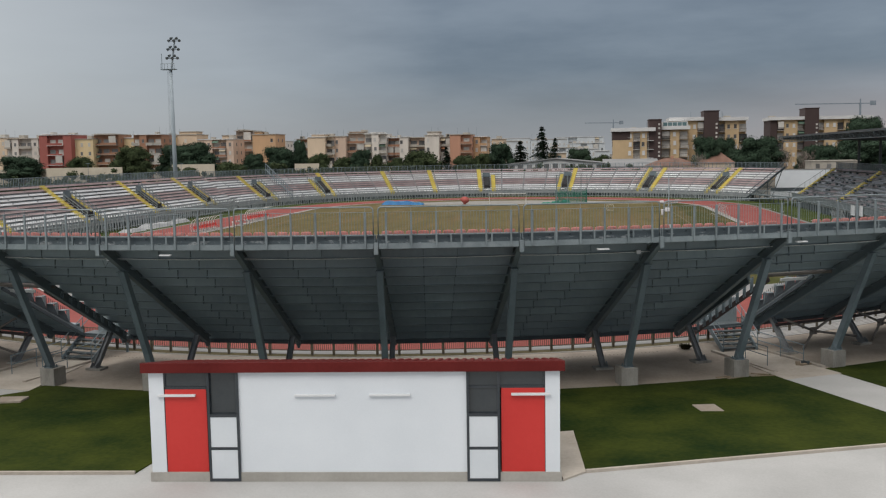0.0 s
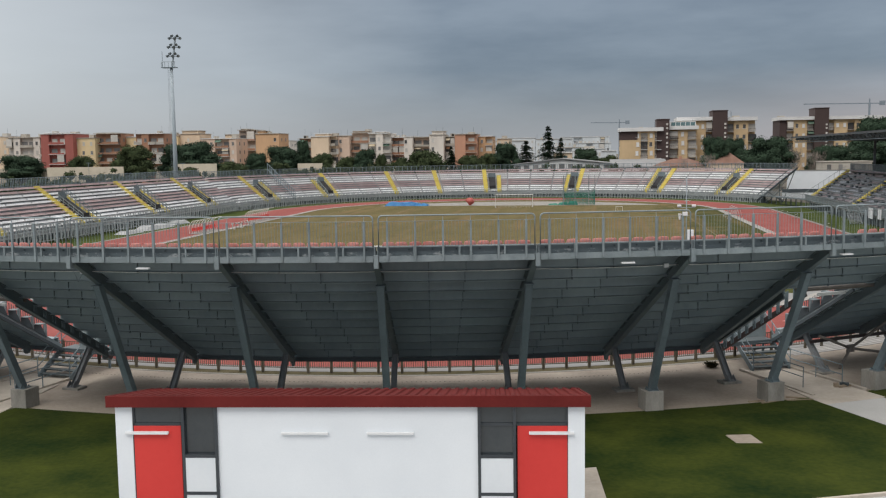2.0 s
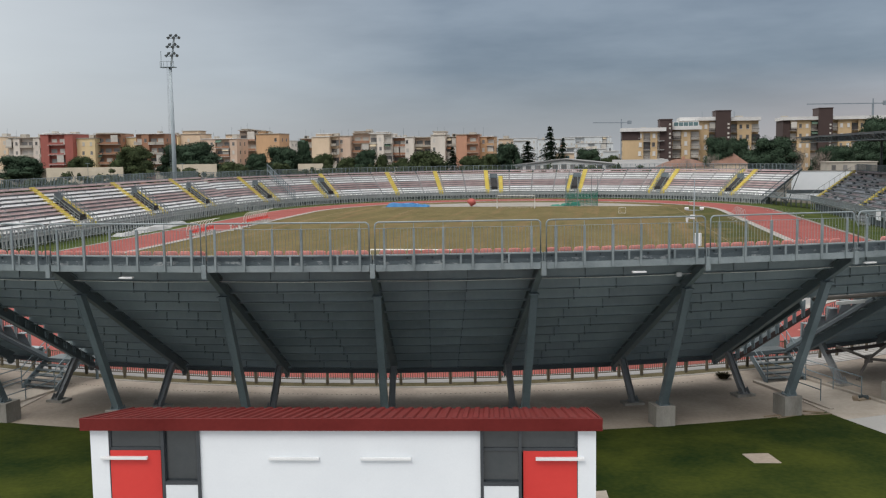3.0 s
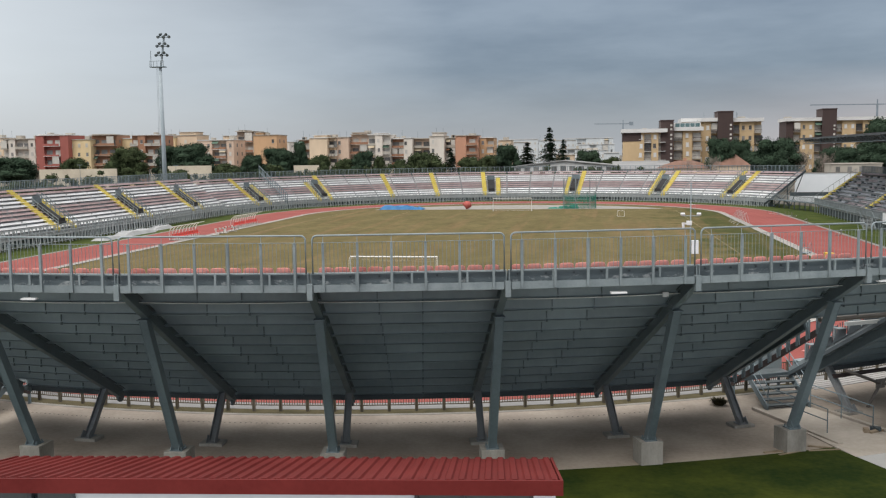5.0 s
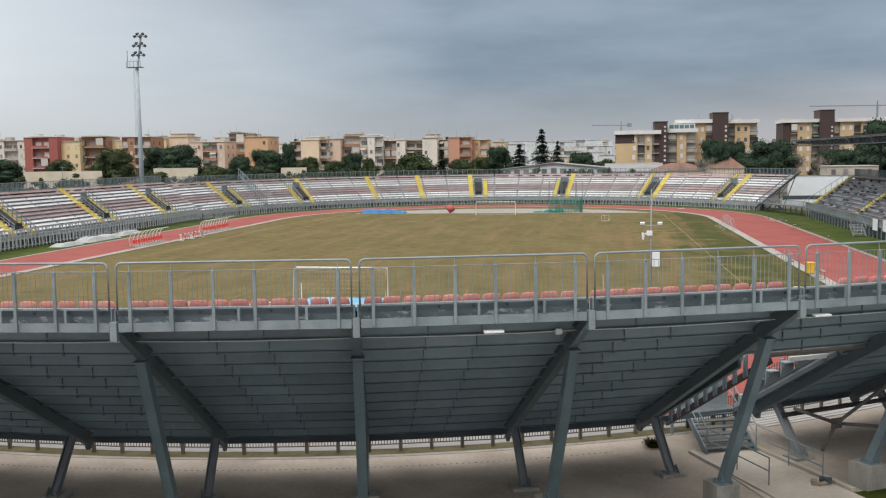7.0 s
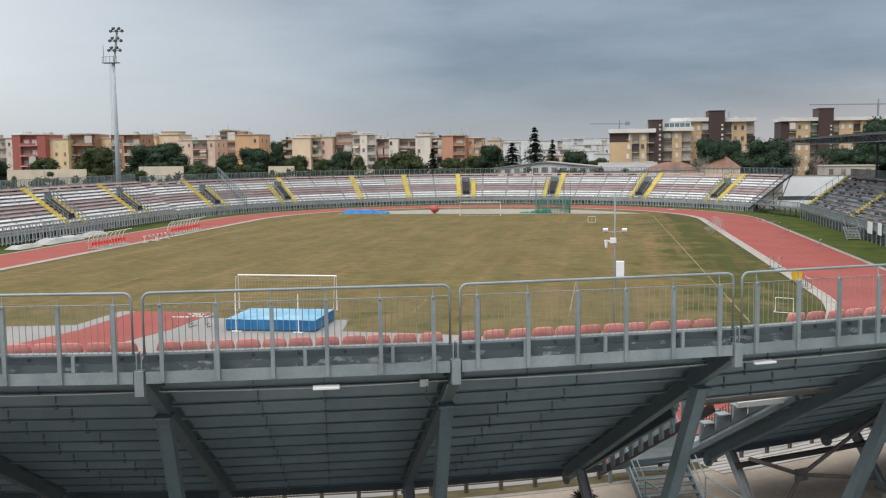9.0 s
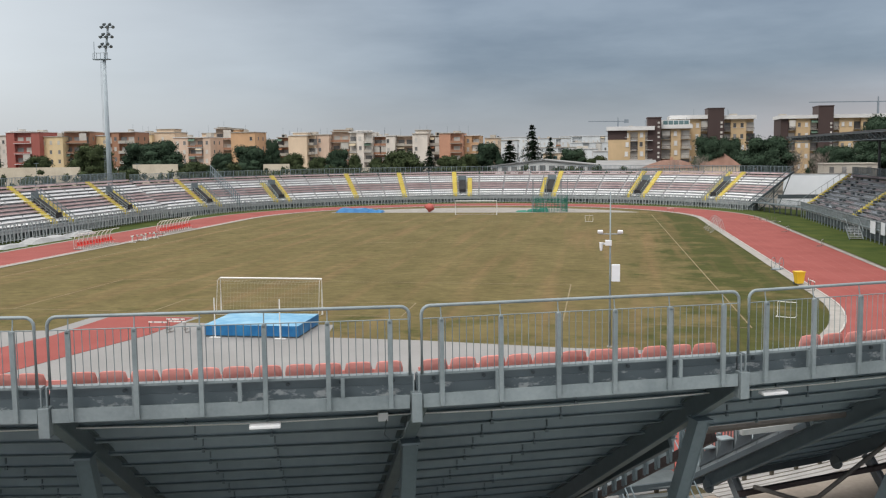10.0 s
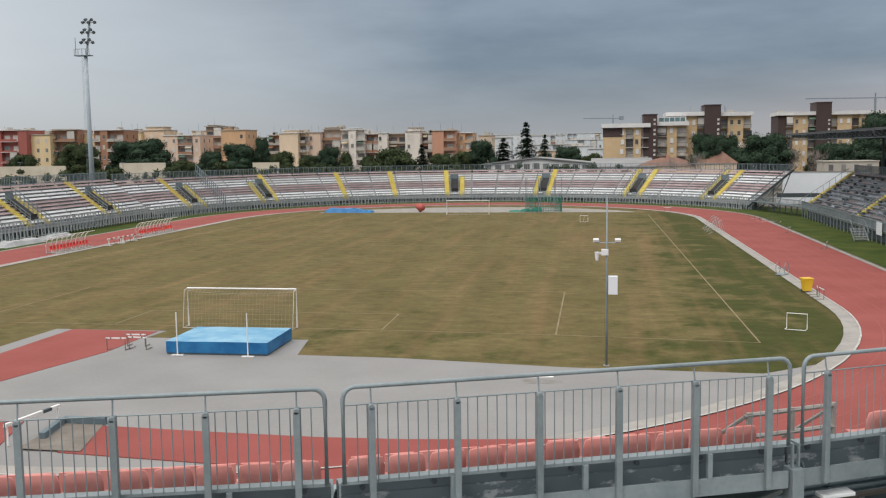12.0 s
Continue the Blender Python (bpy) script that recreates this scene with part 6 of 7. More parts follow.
# the haze entry carries distance haze in its bluish grey colour
PAINTS = {"red": paint("brick_red_render", (0.27, 0.075, 0.06)), "yellow": paint("yellow_render", (0.52, 0.40, 0.22)), "cream": paint("cream_render", (0.52, 0.40, 0.28)),
          "brown": paint("brown_render", (0.26, 0.13, 0.075)), "pink": paint("pinkish_render", (0.48, 0.35, 0.265)), "grey": paint("grey_brown_render", (0.31, 0.245, 0.195)),
          "orange": paint("orange_render", (0.44, 0.265, 0.14)), "white": paint("off_white_render", (0.50, 0.455, 0.405)), "terracotta": paint("terracotta_render", (0.40, 0.20, 0.125)),
          "ochre": paint("ochre_render", (0.43, 0.305, 0.165)), "dark": paint("dark_brown_cladding", (0.05, 0.032, 0.03)), "haze": paint("haze_tinted_grey_render", (0.43, 0.46, 0.48))}
WORDS = {"red": "brick-red", "yellow": "yellow", "cream": "cream", "brown": "brown", "pink": "pinkish", "grey": "grey-brown", "orange": "orange", "white": "off-white", "terracotta": "terracotta",
         "ochre": "ochre", "dark": "dark brown", "haze": "pale grey"}
win_me = Geo().box(-0.5, 0.5, -0.05, 0.05, 0.0, 1.45).mesh("pane", GLASS_D)
shut_me = Geo().box(-0.5, 0.5, -0.06, 0.05, 0, 1.5).mesh("shutter", SHUTTER)
sill_me = Geo().box(-0.6, 0.6, -0.14, 0.02, -0.1, 0).mesh("sill", CORNICE)
small_me = Geo().box(-0.42, 0.42, -0.06, 0.05, 0, 1.3).mesh("shutter", CORNICE)
dark_small_me = Geo().box(-0.42, 0.42, -0.06, 0.05, 0, 1.3).mesh("pane", GLASS_D)
door2_me = Geo().box(-1.2, 1.2, -0.05, 0.05, 0, 2.35).mesh("balcony_door", SHUTTER)
door_me = Geo().box(-1.3, 1.3, -0.05, 0.05, 0, 2.35).mesh("balcony_door", GLASS_D)


AWNING = [mat("green_awning", (0.10, 0.16, 0.12), None, 0.5, 0.8), mat("sand_awning", (0.50, 0.42, 0.30), None, 0.5, 0.8), mat("rust_awning", (0.36, 0.17, 0.09), None, 0.5, 0.8)]
PENT = mat("teal_grey_glass", (0.07, 0.13, 0.14), (0.13, 0.19, 0.20), 0.5, 0.2)
ROOFTOP = mat("weathered_roof_render", (0.34, 0.31, 0.27), (0.46, 0.43, 0.38), 0.2, 0.9, fine=1.5)


def apartment(x0, x1, y, top, colour, floors=5, depth=13, turn=0.0, balcony="", seed=0, cornice=True, base_floor=1, open_share=0.4, attic=True, huts=()):
    """A block with its front towards -y: storeys, windows, recessed balconies, attic and roof clutter."""
    rr = random.Random(seed * 77 + int(x0))
    w = x1 - x0
    t = thing("apartment_block", f"{WORDS[colour]} rendered apartment block with windows and balconies", "apartment block", pose((x0 + x1) / 2, y, 0, 0, 0, turn), "apartment blocks")
    attic = attic and w > 6 and rr.random() < 0.7
    if attic:
        top -= 1.5
    roofing = CORNICE if cornice and rr.random() < 0.5 else ROOFTOP
    cols = max(2, int(w / (2.1 if colour == "ochre" else 3.0)))
    cw = w / cols
    is_b = [(balcony[c % len(balcony)] == "b") if balcony else rr.random() < open_share for c in range(cols)]
    REC = 0.95 if colour == "ochre" else 1.4
    plan = [(w / 2, depth), (-w / 2, depth)]
    for c in range(cols):
        f_y = REC if is_b[c] else 0.0
        plan += [(-w / 2 + cw * c, f_y), (-w / 2 + cw * (c + 1), f_y)]
    walls = Geo().extrude(plan, -0.5, top)
    part("wall", walls, PAINTS[colour], t)
    part("roof", Geo().box(-w / 2 - 0.2, w / 2 + 0.2, -0.35, depth + 0.25, top, top + 0.3), roofing, t)
    if attic:
        aw = w * rr.uniform(0.35, 0.75)
        ax = rr.uniform(-1, 1) * (w - aw) * 0.45
        at = part("attic", Geo().box(ax - aw / 2, ax + aw / 2, 2.6, depth - 2, top + 0.3, top + 2.3), PAINTS[colour] if rr.random() < 0.85 else ROOFTOP, t)
        part("attic_roof", Geo().box(ax - aw / 2 - 0.4, ax + aw / 2 + 0.4, 1.9, depth - 1.6, top + 2.3, top + 2.5), roofing, at)
        for q in range(max(1, int(aw / 3))):
            part("pane", win_me, None, at, m=Matrix.Translation((ax - aw / 2 + aw * (q + 0.5) / max(1, int(aw / 3)), 2.58, top + 0.6)))
    for h0, h1, hz in huts:
        hc = (x0 + x1) / 2
        hut = part("attic", Geo().box(h0 - hc, h1 - hc, 2.2, depth - 3, top + 0.3, hz - 0.2), PAINTS[colour], t)
        part("attic_roof", Geo().box(h0 - hc - 0.4, h1 - hc + 0.4, 1.7, depth - 2.6, hz - 0.2, hz), roofing, hut)
    for q in range(rr.randint(0, 2)):
        hx = rr.uniform(-w / 2.4, w / 2.4)
        hw, hh = rr.uniform(0.5, 1.4), rr.uniform(0.7, 1.5) + (2.2 if attic else 0.3)
        part("roof_hut", Geo().box(hx - hw, hx + hw, 5, 8, top + 0.3, top + hh), ROOFTOP, t)
    for q in range(rr.randint(0, 2)):
        ax = rr.uniform(-w / 2.3, w / 2.3)
        part("aerial", Geo().tube([(ax, 4, top), (ax, 4, top + rr.uniform(2.6, 4.2))], 0.045, 4), STEEL, t)
    fh = (top - 0.6) / floors
    rail_mat = rr.choice((CORNICE, PAINTS[colour], PAINTS["brown"], ROOFTOP)) if colour not in ("ochre", "yellow", "red", "brown") else rr.choice((PAINTS["brown"], ROOFTOP, PAINTS[colour]))
    for c in range(cols):
        cx = -w / 2 + cw * (c + 0.5)
        for f_ in range(base_floor, floors):
            z = 0.4 + fh * f_
            if is_b[c]:
                part("balcony_door", door2_me if rr.random() < (0.75 if colour in ("ochre", "haze") else 0.4) else door_me, None, t, m=Matrix.Translation((cx + rr.uniform(-0.2, 0.2), REC - 0.03, z + 0.05)))
                out = 0.9 if rr.random() < 0.7 else 0.3
                b = part("balcony", Geo().box(cx - cw * 0.49, cx + cw * 0.49, -out, REC, z - 0.14, z), roofing, t)
                if colour == "ochre":
                    rl = Geo().box(cx - cw * 0.49, cx + cw * 0.49, -out, -out + 0.06, z + 0.88, z + 0.98)
                    for q in range(9):
                        rx = cx - cw * 0.48 + cw * 0.96 * q / 8
                        rl.box(rx - 0.03, rx + 0.03, -out + 0.01, -out + 0.05, z, z + 0.88)
                    tagged(part("parapet", rl, PAINTS["dark"], b, "dark bar railing"), kind="stuff")
                else:
                    part("parapet", Geo().box(cx - cw * 0.49, cx + cw * 0.49, -out, -out + 0.1, z, z + (0.95 if rr.random() < 0.75 else 0.6)), rail_mat, b)
                if rr.random() < 0.13:
                    hgt = z + fh - 0.2
                    part("awning", Geo().beam((cx, 0.2, hgt), (cx, -out - 0.5, hgt - 1.0), cw * 0.85, 0.06), rr.choice(AWNING), b)
                if rr.random() < 0.15:
                    part("screen", Geo().box(cx - cw * 0.42, cx + cw * 0.42, -out + 0.15, -out + 0.2, z + 0.5, z + fh - 0.3), SHUTTER, b)
            elif not balcony or balcony[c % len(balcony)] != "n":
                for dx in ((-0.0,) if cw < 4.2 else (-cw * 0.22, cw * 0.22)):
                    ob = part("window", (small_me if rr.random() < 0.6 else dark_small_me) if colour == "ochre" else shut_me if rr.random() < (0.9 if colour == "haze" else 0.5) else win_me, None, t, m=Matrix.Translation((cx + dx + rr.uniform(-0.15, 0.15), -0.02, z + 0.95)))
                    part("sill", sill_me, None, ob)
    for s in (-1, 1):
        for f_ in range(base_floor, floors):
            for d_ in (depth * 0.3, depth * 0.7):
                part("window", win_me, None, t, m=pose(s * (w / 2 + 0.0), d_, 0.4 + fh * f_ + 0.95, 0, 0, 90))
    return t


for i, (x0, x1, y, top, col, bal, hut) in enumerate((
        (-262, -240, 300, 21.0, "cream", "wbw", ()), (-238, -216, 296, 20.2, "white", "bwb", ()), (-214.3, -199.7, 284, 21.2, "red", "nbb", ((-214, -206, 21.9),)),
        (-201.8, -191.5, 287, 19.3, "yellow", "w", ()), (-193.3, -182.1, 290, 21.1, "brown", "b", ((-193, -186, 21.7),)), (-186.2, -176.4, 296, 19.6, "yellow", "wn", ()),
        (-176.3, -163.5, 292, 20.8, "brown", "bwb", ()), (-177.9, -168.9, 318, 20.3, "yellow", "wn", ()), (-170.2, -159.5, 320, 21.1, "cream", "nw", ((-168.6, -160.9, 22.8),)),
        (-148.5, -132.9, 296, 18.3, "pink", "wwbbw", ()), (-151.4, -144.7, 330, 20.7, "cream", "w", ()), (-142.1, -134.1, 322, 22.4, "grey", "b", ((-141.5, -138.9, 23.2),)),
        (-125.8, -115.7, 300, 20.1, "orange", "nnw", ((-125.6, -123.0, 21.6),)), (-162.9, -150.8, 420, 19.0, "white", "w", ()), (-108.3, -103.3, 305, 17.9, "brown", "b", ()),
        (-101.1, -93.6, 298, 18.5, "cream", "n", ((-99.9, -94.0, 19.9),)), (-93.5, -91.1, 300, 18.6, "cream", "b", ()), (-91.0, -86.0, 303, 18.7, "pink", "wn", ()),
        (-85.9, -78.3, 306, 19.9, "pink", "b", ((-85.6, -79.4, 20.9),)), (-78.0, -68.9, 304, 19.5, "white", "bwb", ((-75.7, -71.1, 20.4),)), (-68.8, -63.5, 308, 17.8, "brown", "b", ()),
        (-63.0, -59.4, 304, 18.0, "white", "wn", ()), (-59.3, -52.7, 307, 17.7, "pink", "b", ()), (-52.1, -46.2, 303, 18.5, "white", "wn", ((-51.3, -46.5, 20.2),)),
        (-46.1, -42.1, 308, 17.7, "grey", "b", ()), (-41.8, -32.9, 305, 18.6, "terracotta", "nb", ()), (-32.8, -27.1, 312, 17.7, "orange", "wb", ()), (-27.0, -21.7, 330, 16.8, "cream", "w", ()))):
    apartment(x0, x1, y, top, col, balcony=bal, seed=i, attic=False, huts=hut)
# the large stepped ochre blocks with their white eaves
for i, (x0, x1, y, top, bal) in enumerate(((23.3, 36.0, 220, 16.9, "nnwbwb"), (38.5, 46.9, 223, 17.3, "bwbb"), (42.0, 52.6, 231, 20.2, "wbwwb"), (57.0, 65.9, 232, 20.0, "bwwb"), (78.7, 90.0, 262, 20.7, "nbwwb"), (94.4, 112.0, 262, 20.7, "bwwbwwb"))):
    t = apartment(x0, x1, y, top, "ochre", floors=6, balcony=bal, seed=30 + i, attic=False)
    w = x1 - x0
    part("eave", Geo().box(-w / 2 - 0.5, w / 2 + 0.5, -1.0, 13.5 if i != 1 else 6.5, top + 0.02, top + 1.15), CORNICE, t, "white projecting eave")
    if i == 1:
        for q in range(5):
            part("pane", Geo().box(-3.4 + 1.5 * q, -2.1 + 1.5 * q, 3.0, 3.08, top + 1.2, top + 2.4), PENT, t)
        part("penthouse", Geo().box(-4.0, 4.2, 3.1, 9, top + 1.15, top + 2.6), CORNICE, t, "set-back white penthouse")
    if i in (0, 4):
        part("corner_cladding", Geo().box(-w / 2 - 0.12, -w / 2 + (5.4 if i == 0 else 2.3), -0.1, 13, top - 2.6 if i == 0 else 2, top), PAINTS["dark"], t, "dark brown cladding")
for x0, x1, y, top in ((34.6, 38.4, 221, 20.4), (52.4, 57.0, 230, 23.1), (89.9, 94.5, 261, 24.5)):
    t = thing("stair_tower", "dark brown clad stair tower rising above the apartment block", "tower", pose((x0 + x1) / 2, y, 0), "stair towers")
    w = x1 - x0
    part("wall", Geo().box(-w / 2, w / 2, -0.6, 9, -0.5, top), PAINTS["dark"], t)
    part("roof", Geo().box(-w / 2 - 0.15, w / 2 + 0.15, -0.75, 9.1, top, top + 0.25), PAINTS["dark"], t)
    for f_ in range(6):
        for q in (0, 1):
            part("window", Geo().box(-0.3, 0.3, -0.05, 0.05, 0, 0.6).mesh("pane", SHUTTER), None, t, m=Matrix.Translation((w / 2 - 0.7, -0.6, 3 + 2.9 * f_ + 1.2 * q)))
# low shed with a shallow gable and high windows
ROOFGREY = mat("grey_fibre_roof", (0.20, 0.205, 0.21), (0.29, 0.29, 0.29), 0.2, 0.85, fine=2)
sh = thing("long_shed", "long low white hall with a shallow roof and high windows", "hall", pose(6.5, 185, 0))
part("wall", Geo().add([(x, y, z) for y in (0, 18) for x, z in ((-13.5, -0.5), (13.5, -0.5), (13.5, 7.4), (0, 8.8), (-13.5, 7.3))], [(0, 1, 2, 3, 4), (9, 8, 7, 6, 5), (0, 5, 6, 1), (1, 6, 7, 2), (2, 7, 8, 3), (3, 8, 9, 4), (4, 9, 5, 0)]), CORNICE, sh)
part("roof", Geo().add([(x, y, z + d) for d in (0.03, 0.25) for y in (-0.6, 18.6) for x, z in ((-14.2, 7.28), (0, 8.85), (14.2, 7.38))], [(0, 1, 4, 3), (1, 2, 5, 4), (6, 9, 10, 7), (7, 10, 11, 8), (0, 6, 7, 1), (1, 7, 8, 2), (3, 4, 10, 9), (4, 5, 11, 10), (0, 3, 9, 6), (2, 8, 11, 5)]), ROOFGREY, sh)
for i in range(11):
    x = -12.3 + 2.46 * i
    part("window", Geo().box(x - 0.75, x + 0.75, -0.06, 0.02, 6.1, 7.0 + 0.10 * (6 - abs(i - 5))), GLASS_D, sh)
s2 = thing("long_shed", "grey roofed low hall behind the far stand", "hall", pose(28, 192, 0))
part("wall", Geo().box(-7.5, 8, 0, 20, -0.5, 6.2), CORNICE, s2)
part("roof", Geo().add([(-8, -0.5, 6.2), (8.5, -0.5, 6.2), (8.5, 20, 8.2), (-8, 20, 8.2), (-8, -0.5, 6.4), (8.5, -0.5, 6.4), (8.5, 20, 8.4), (-8, 20, 8.4)], [(3, 2, 1, 0), (4, 5, 6, 7), (0, 1, 5, 4), (1, 2, 6, 5), (2, 3, 7, 6), (3, 0, 4, 7)]), ROOFGREY, s2)
# tiled roof house
TILE = mat("orange_roof_tile", (0.145, 0.078, 0.057), (0.225, 0.128, 0.095), 0.35, 0.85, fine=3, bump=0.4, stretch=(2, 0.6, 1))
for x, y, w, d, e, r in ((40.0, 192, 17.0, 12, 6.4, 8.5), (51.5, 189, 10.5, 13, 7.0, 10.4)):
    t = thing("house", "house with a hipped orange tile roof", "house", pose(x, y, 0), "tiled houses")
    part("wall", Geo().box(-w / 2 + 0.4, w / 2 - 0.4, 0.4, d - 0.4, -0.5, e), PAINTS["cream"], t)
    part("roof", Geo().add([(-w / 2, 0, e), (w / 2, 0, e), (w / 2, d, e), (-w / 2, d, e), (-w / 8, d / 2, r), (w / 8, d / 2, r)], [(0, 1, 5, 4), (1, 2, 5), (2, 3, 4, 5), (3, 0, 4), (3, 2, 1, 0)]), TILE, t)
    part("chimney", Geo().box(-0.4, 0.4, d / 2 - 0.4, d / 2 + 0.4, r - 0.6, r + 0.7), PAINTS["terracotta"], t)
# pale distant blocks, aerial haze put into their bluish walls and pale windows
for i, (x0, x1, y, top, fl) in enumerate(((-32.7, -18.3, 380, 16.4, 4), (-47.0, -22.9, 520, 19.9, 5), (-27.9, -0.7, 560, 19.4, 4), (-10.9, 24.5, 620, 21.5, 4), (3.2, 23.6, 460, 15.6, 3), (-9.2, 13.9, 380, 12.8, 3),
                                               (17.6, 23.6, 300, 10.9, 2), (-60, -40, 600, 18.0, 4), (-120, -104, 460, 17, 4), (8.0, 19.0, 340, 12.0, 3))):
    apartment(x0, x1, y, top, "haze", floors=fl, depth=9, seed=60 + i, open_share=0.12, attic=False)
cv = thing("villa", "small cream villa with a flat pale roof", "house", pose(2.6, 300, 0))
part("wall", Geo().box(-3.6, 3.6, 0, 8, -0.5, 10.4), PAINTS["cream"], cv)
part("roof", Geo().box(-4.1, 4.1, -0.5, 8.4, 10.4, 10.9), CORNICE, cv)
for q in range(2):
    part("window", Geo().box(-1.9 + 2.2 * q, -0.4 + 2.2 * q, -0.05, 0.05, 8.2, 9.4), PENT, cv)
hb = thing("white_block", "small white flat-roofed building beside the covered stand", "building", pose(76, 175, 0))
part("wall", Geo().box(-2, 10, 0, 8, -0.5, 7.3), ROOFTOP, hb)
part("roof", Geo().box(-2.2, 10.2, -0.2, 8.2, 7.3, 7.5), ROOFTOP, hb)
for i in range(4):
    part("window", win_me, None, hb, m=Matrix.Translation((-0.5 + 2.8 * i, -0.02, 5.2)))
# boundary walls and hedges
WALLC = mat("weathered_boundary_wall", (0.46, 0.405, 0.32), (0.60, 0.54, 0.44), 0.25, 0.9, fine=2)
for x0, x1, y, h in ((-163, -136, 205, 8.1), (-118.5, -104, 205, 8.7), (-77, -69, 205, 8.4), (-215, -150, 232, 7.5), (-140, -95, 236, 7.3), (-95, -50, 234, 6.8), (-45, -12, 238, 6.0)):
    solo("boundary_wall", Geo().box(x0, x1, y, y + 0.4, -0.5, h), WALLC, "weathered pale boundary wall behind the hedges", "wall", "boundary walls")
# cranes
CR = mat("crane_paint", (0.17, 0.21, 0.25), (0.24, 0.28, 0.32), 0.5, 0.6)
for x, y, zt, zb, l0, l1 in ((29, 500, 28.2, 0, -17, 6), (144.3, 400, 32.2, 0, -30, 7)):
    t = thing("tower_crane", "distant pale tower crane above the roofs", "crane", pose(x, y, 0), "cranes")
    part("mast", Geo().box(-0.4, 0.4, -0.4, 0.4, zb, zt), CR, t)
    part("jib", Geo().beam((l0, 0, zt), (l1, 0, zt - 0.3), 0.35, 0.45, (0, 1, 0)), CR, t)
    part("apex", Geo().beam((0, 0, zt), (0, 0, zt + 2.0), 0.5, 0.5), CR, t)
    part("counterweight", Geo().box(l1 - 2.5, l1, -0.5, 0.5, zt - 1.2, zt + 0.9), CR, t)

# ---- trees ----
LEAF = mat("pine_foliage", (0.024, 0.043, 0.027), (0.042, 0.066, 0.042), 0.5, 0.9, fine=2.5, spec=0.1, island=0.2)
LEAF2 = mat("olive_foliage", (0.034, 0.050, 0.024), (0.060, 0.076, 0.036), 0.5, 0.9, fine=2.5, spec=0.1, island=0.2)
BARK = mat("bark", (0.07, 0.05, 0.035), (0.12, 0.09, 0.065), 1.5, 0.95)
TWIG = mat("bare_twig", (0.20, 0.16, 0.14), (0.28, 0.24, 0.21), 1.5, 0.95)


def crown_geo(rr, w, h, leaves, size, clumps=14, flat=1.0):
    """Leaves scattered over the skins of many overlapping clumps."""
    g = Geo()
    cs = []
    for i in range(clumps):
        a, q = rr.uniform(0, 6.283), math.sqrt(rr.random())
        zz = rr.random()
        rad = w * 0.5 * q * (0.55 + 0.45 * math.sin(math.pi * min(1, zz + 0.15)))
        cs.append((rad * math.cos(a), rad * math.sin(a), zz * h * 0.8, w * rr.uniform(0.09, 0.19), h * rr.uniform(0.08, 0.17) * flat))
    for cx, cy, cz, r, rz in cs:      # dense inner foliage, lumpy
        ph = rr.uniform(0, 9)
        vs, fs = [], []
        for j in range(7):
            for i in range(10):
                la, lo_ = math.pi * (j / 6 - 0.5), 6.283 * i / 10
                q = 0.8 + 0.3 * noise.noise(Vector((math.cos(lo_) * math.cos(la) * 2 + ph, math.sin(lo_) * math.cos(la) * 2, math.sin(la) * 2)))
                vs.append((cx + r * q * math.cos(la) * math.cos(lo_), cy + r * q * math.cos(la) * math.sin(lo_), cz + h * 0.12 + rz * q * math.sin(la)))
        for j in range(6):
            for i in range(10):
                fs.append((j * 10 + i, j * 10 + (i + 1) % 10, (j + 1) * 10 + (i + 1) % 10, (j + 1) * 10 + i))
        g.add(vs, fs)
    for i in range(leaves):
        cx, cy, cz, r, rz = cs[i % clumps]
        d = Vector((rr.gauss(0, 1), rr.gauss(0, 1), rr.gauss(0, 1) + 0.25)).normalized()
        q = rr.uniform(0.75, 1.35)
        p = Vector((cx + d.x * r * q, cy + d.y * r * q, cz + h * 0.12 + d.z * rz * q))
        s = size * rr.uniform(0.6, 1.4)
        u = Vector((rr.gauss(0, 1), rr.gauss(0, 1), rr.gauss(0, 1))).normalized()
        v = u.cross(d + Vector((0.01, 0.02, 0.3))).normalized()
        g.add([p - u * s, p + v * s * 0.6, p + u * s, p - v * s * 0.6], [(0, 1, 2, 3)])
    return g


def trunk_geo(rr, h, r, limbs, w):
    g = Geo().tube([(0, 0, -0.3), (rr.uniform(-0.2, 0.2), 0.1, h * 0.5), (rr.uniform(-0.4, 0.4), 0, h)], r, 8, r * 0.45)
    for i in range(limbs):
        a = 6.283 * i / limbs + rr.uniform(-0.3, 0.3)
        z0 = h * rr.uniform(0.55, 0.95)
        l = w * rr.uniform(0.22, 0.4)
        g.tube([(0, 0, z0), (l * 0.5 * math.cos(a), l * 0.5 * math.sin(a), z0 + l * 0.45), (l * math.cos(a), l * math.sin(a), z0 + l * 0.7)], r * 0.35, 5, r * 0.1)
    return g


def broad_tree(seed, w, h, label, leaf):
    rr = random.Random(seed)
    t = thing("tree", label, "tree", None, "trees behind the stadium")
    part("trunk", trunk_geo(rr, h * 0.5, 0.035 * h, 6, w), BARK, t)
    g = crown_geo(rr, w, h * 0.72, 15000, 0.25, 62)
    g.v = [(x, y, z + h * 0.22) for x, y, z in g.v]
    tagged(part("crown", g, leaf, t), kind="stuff")
    return t


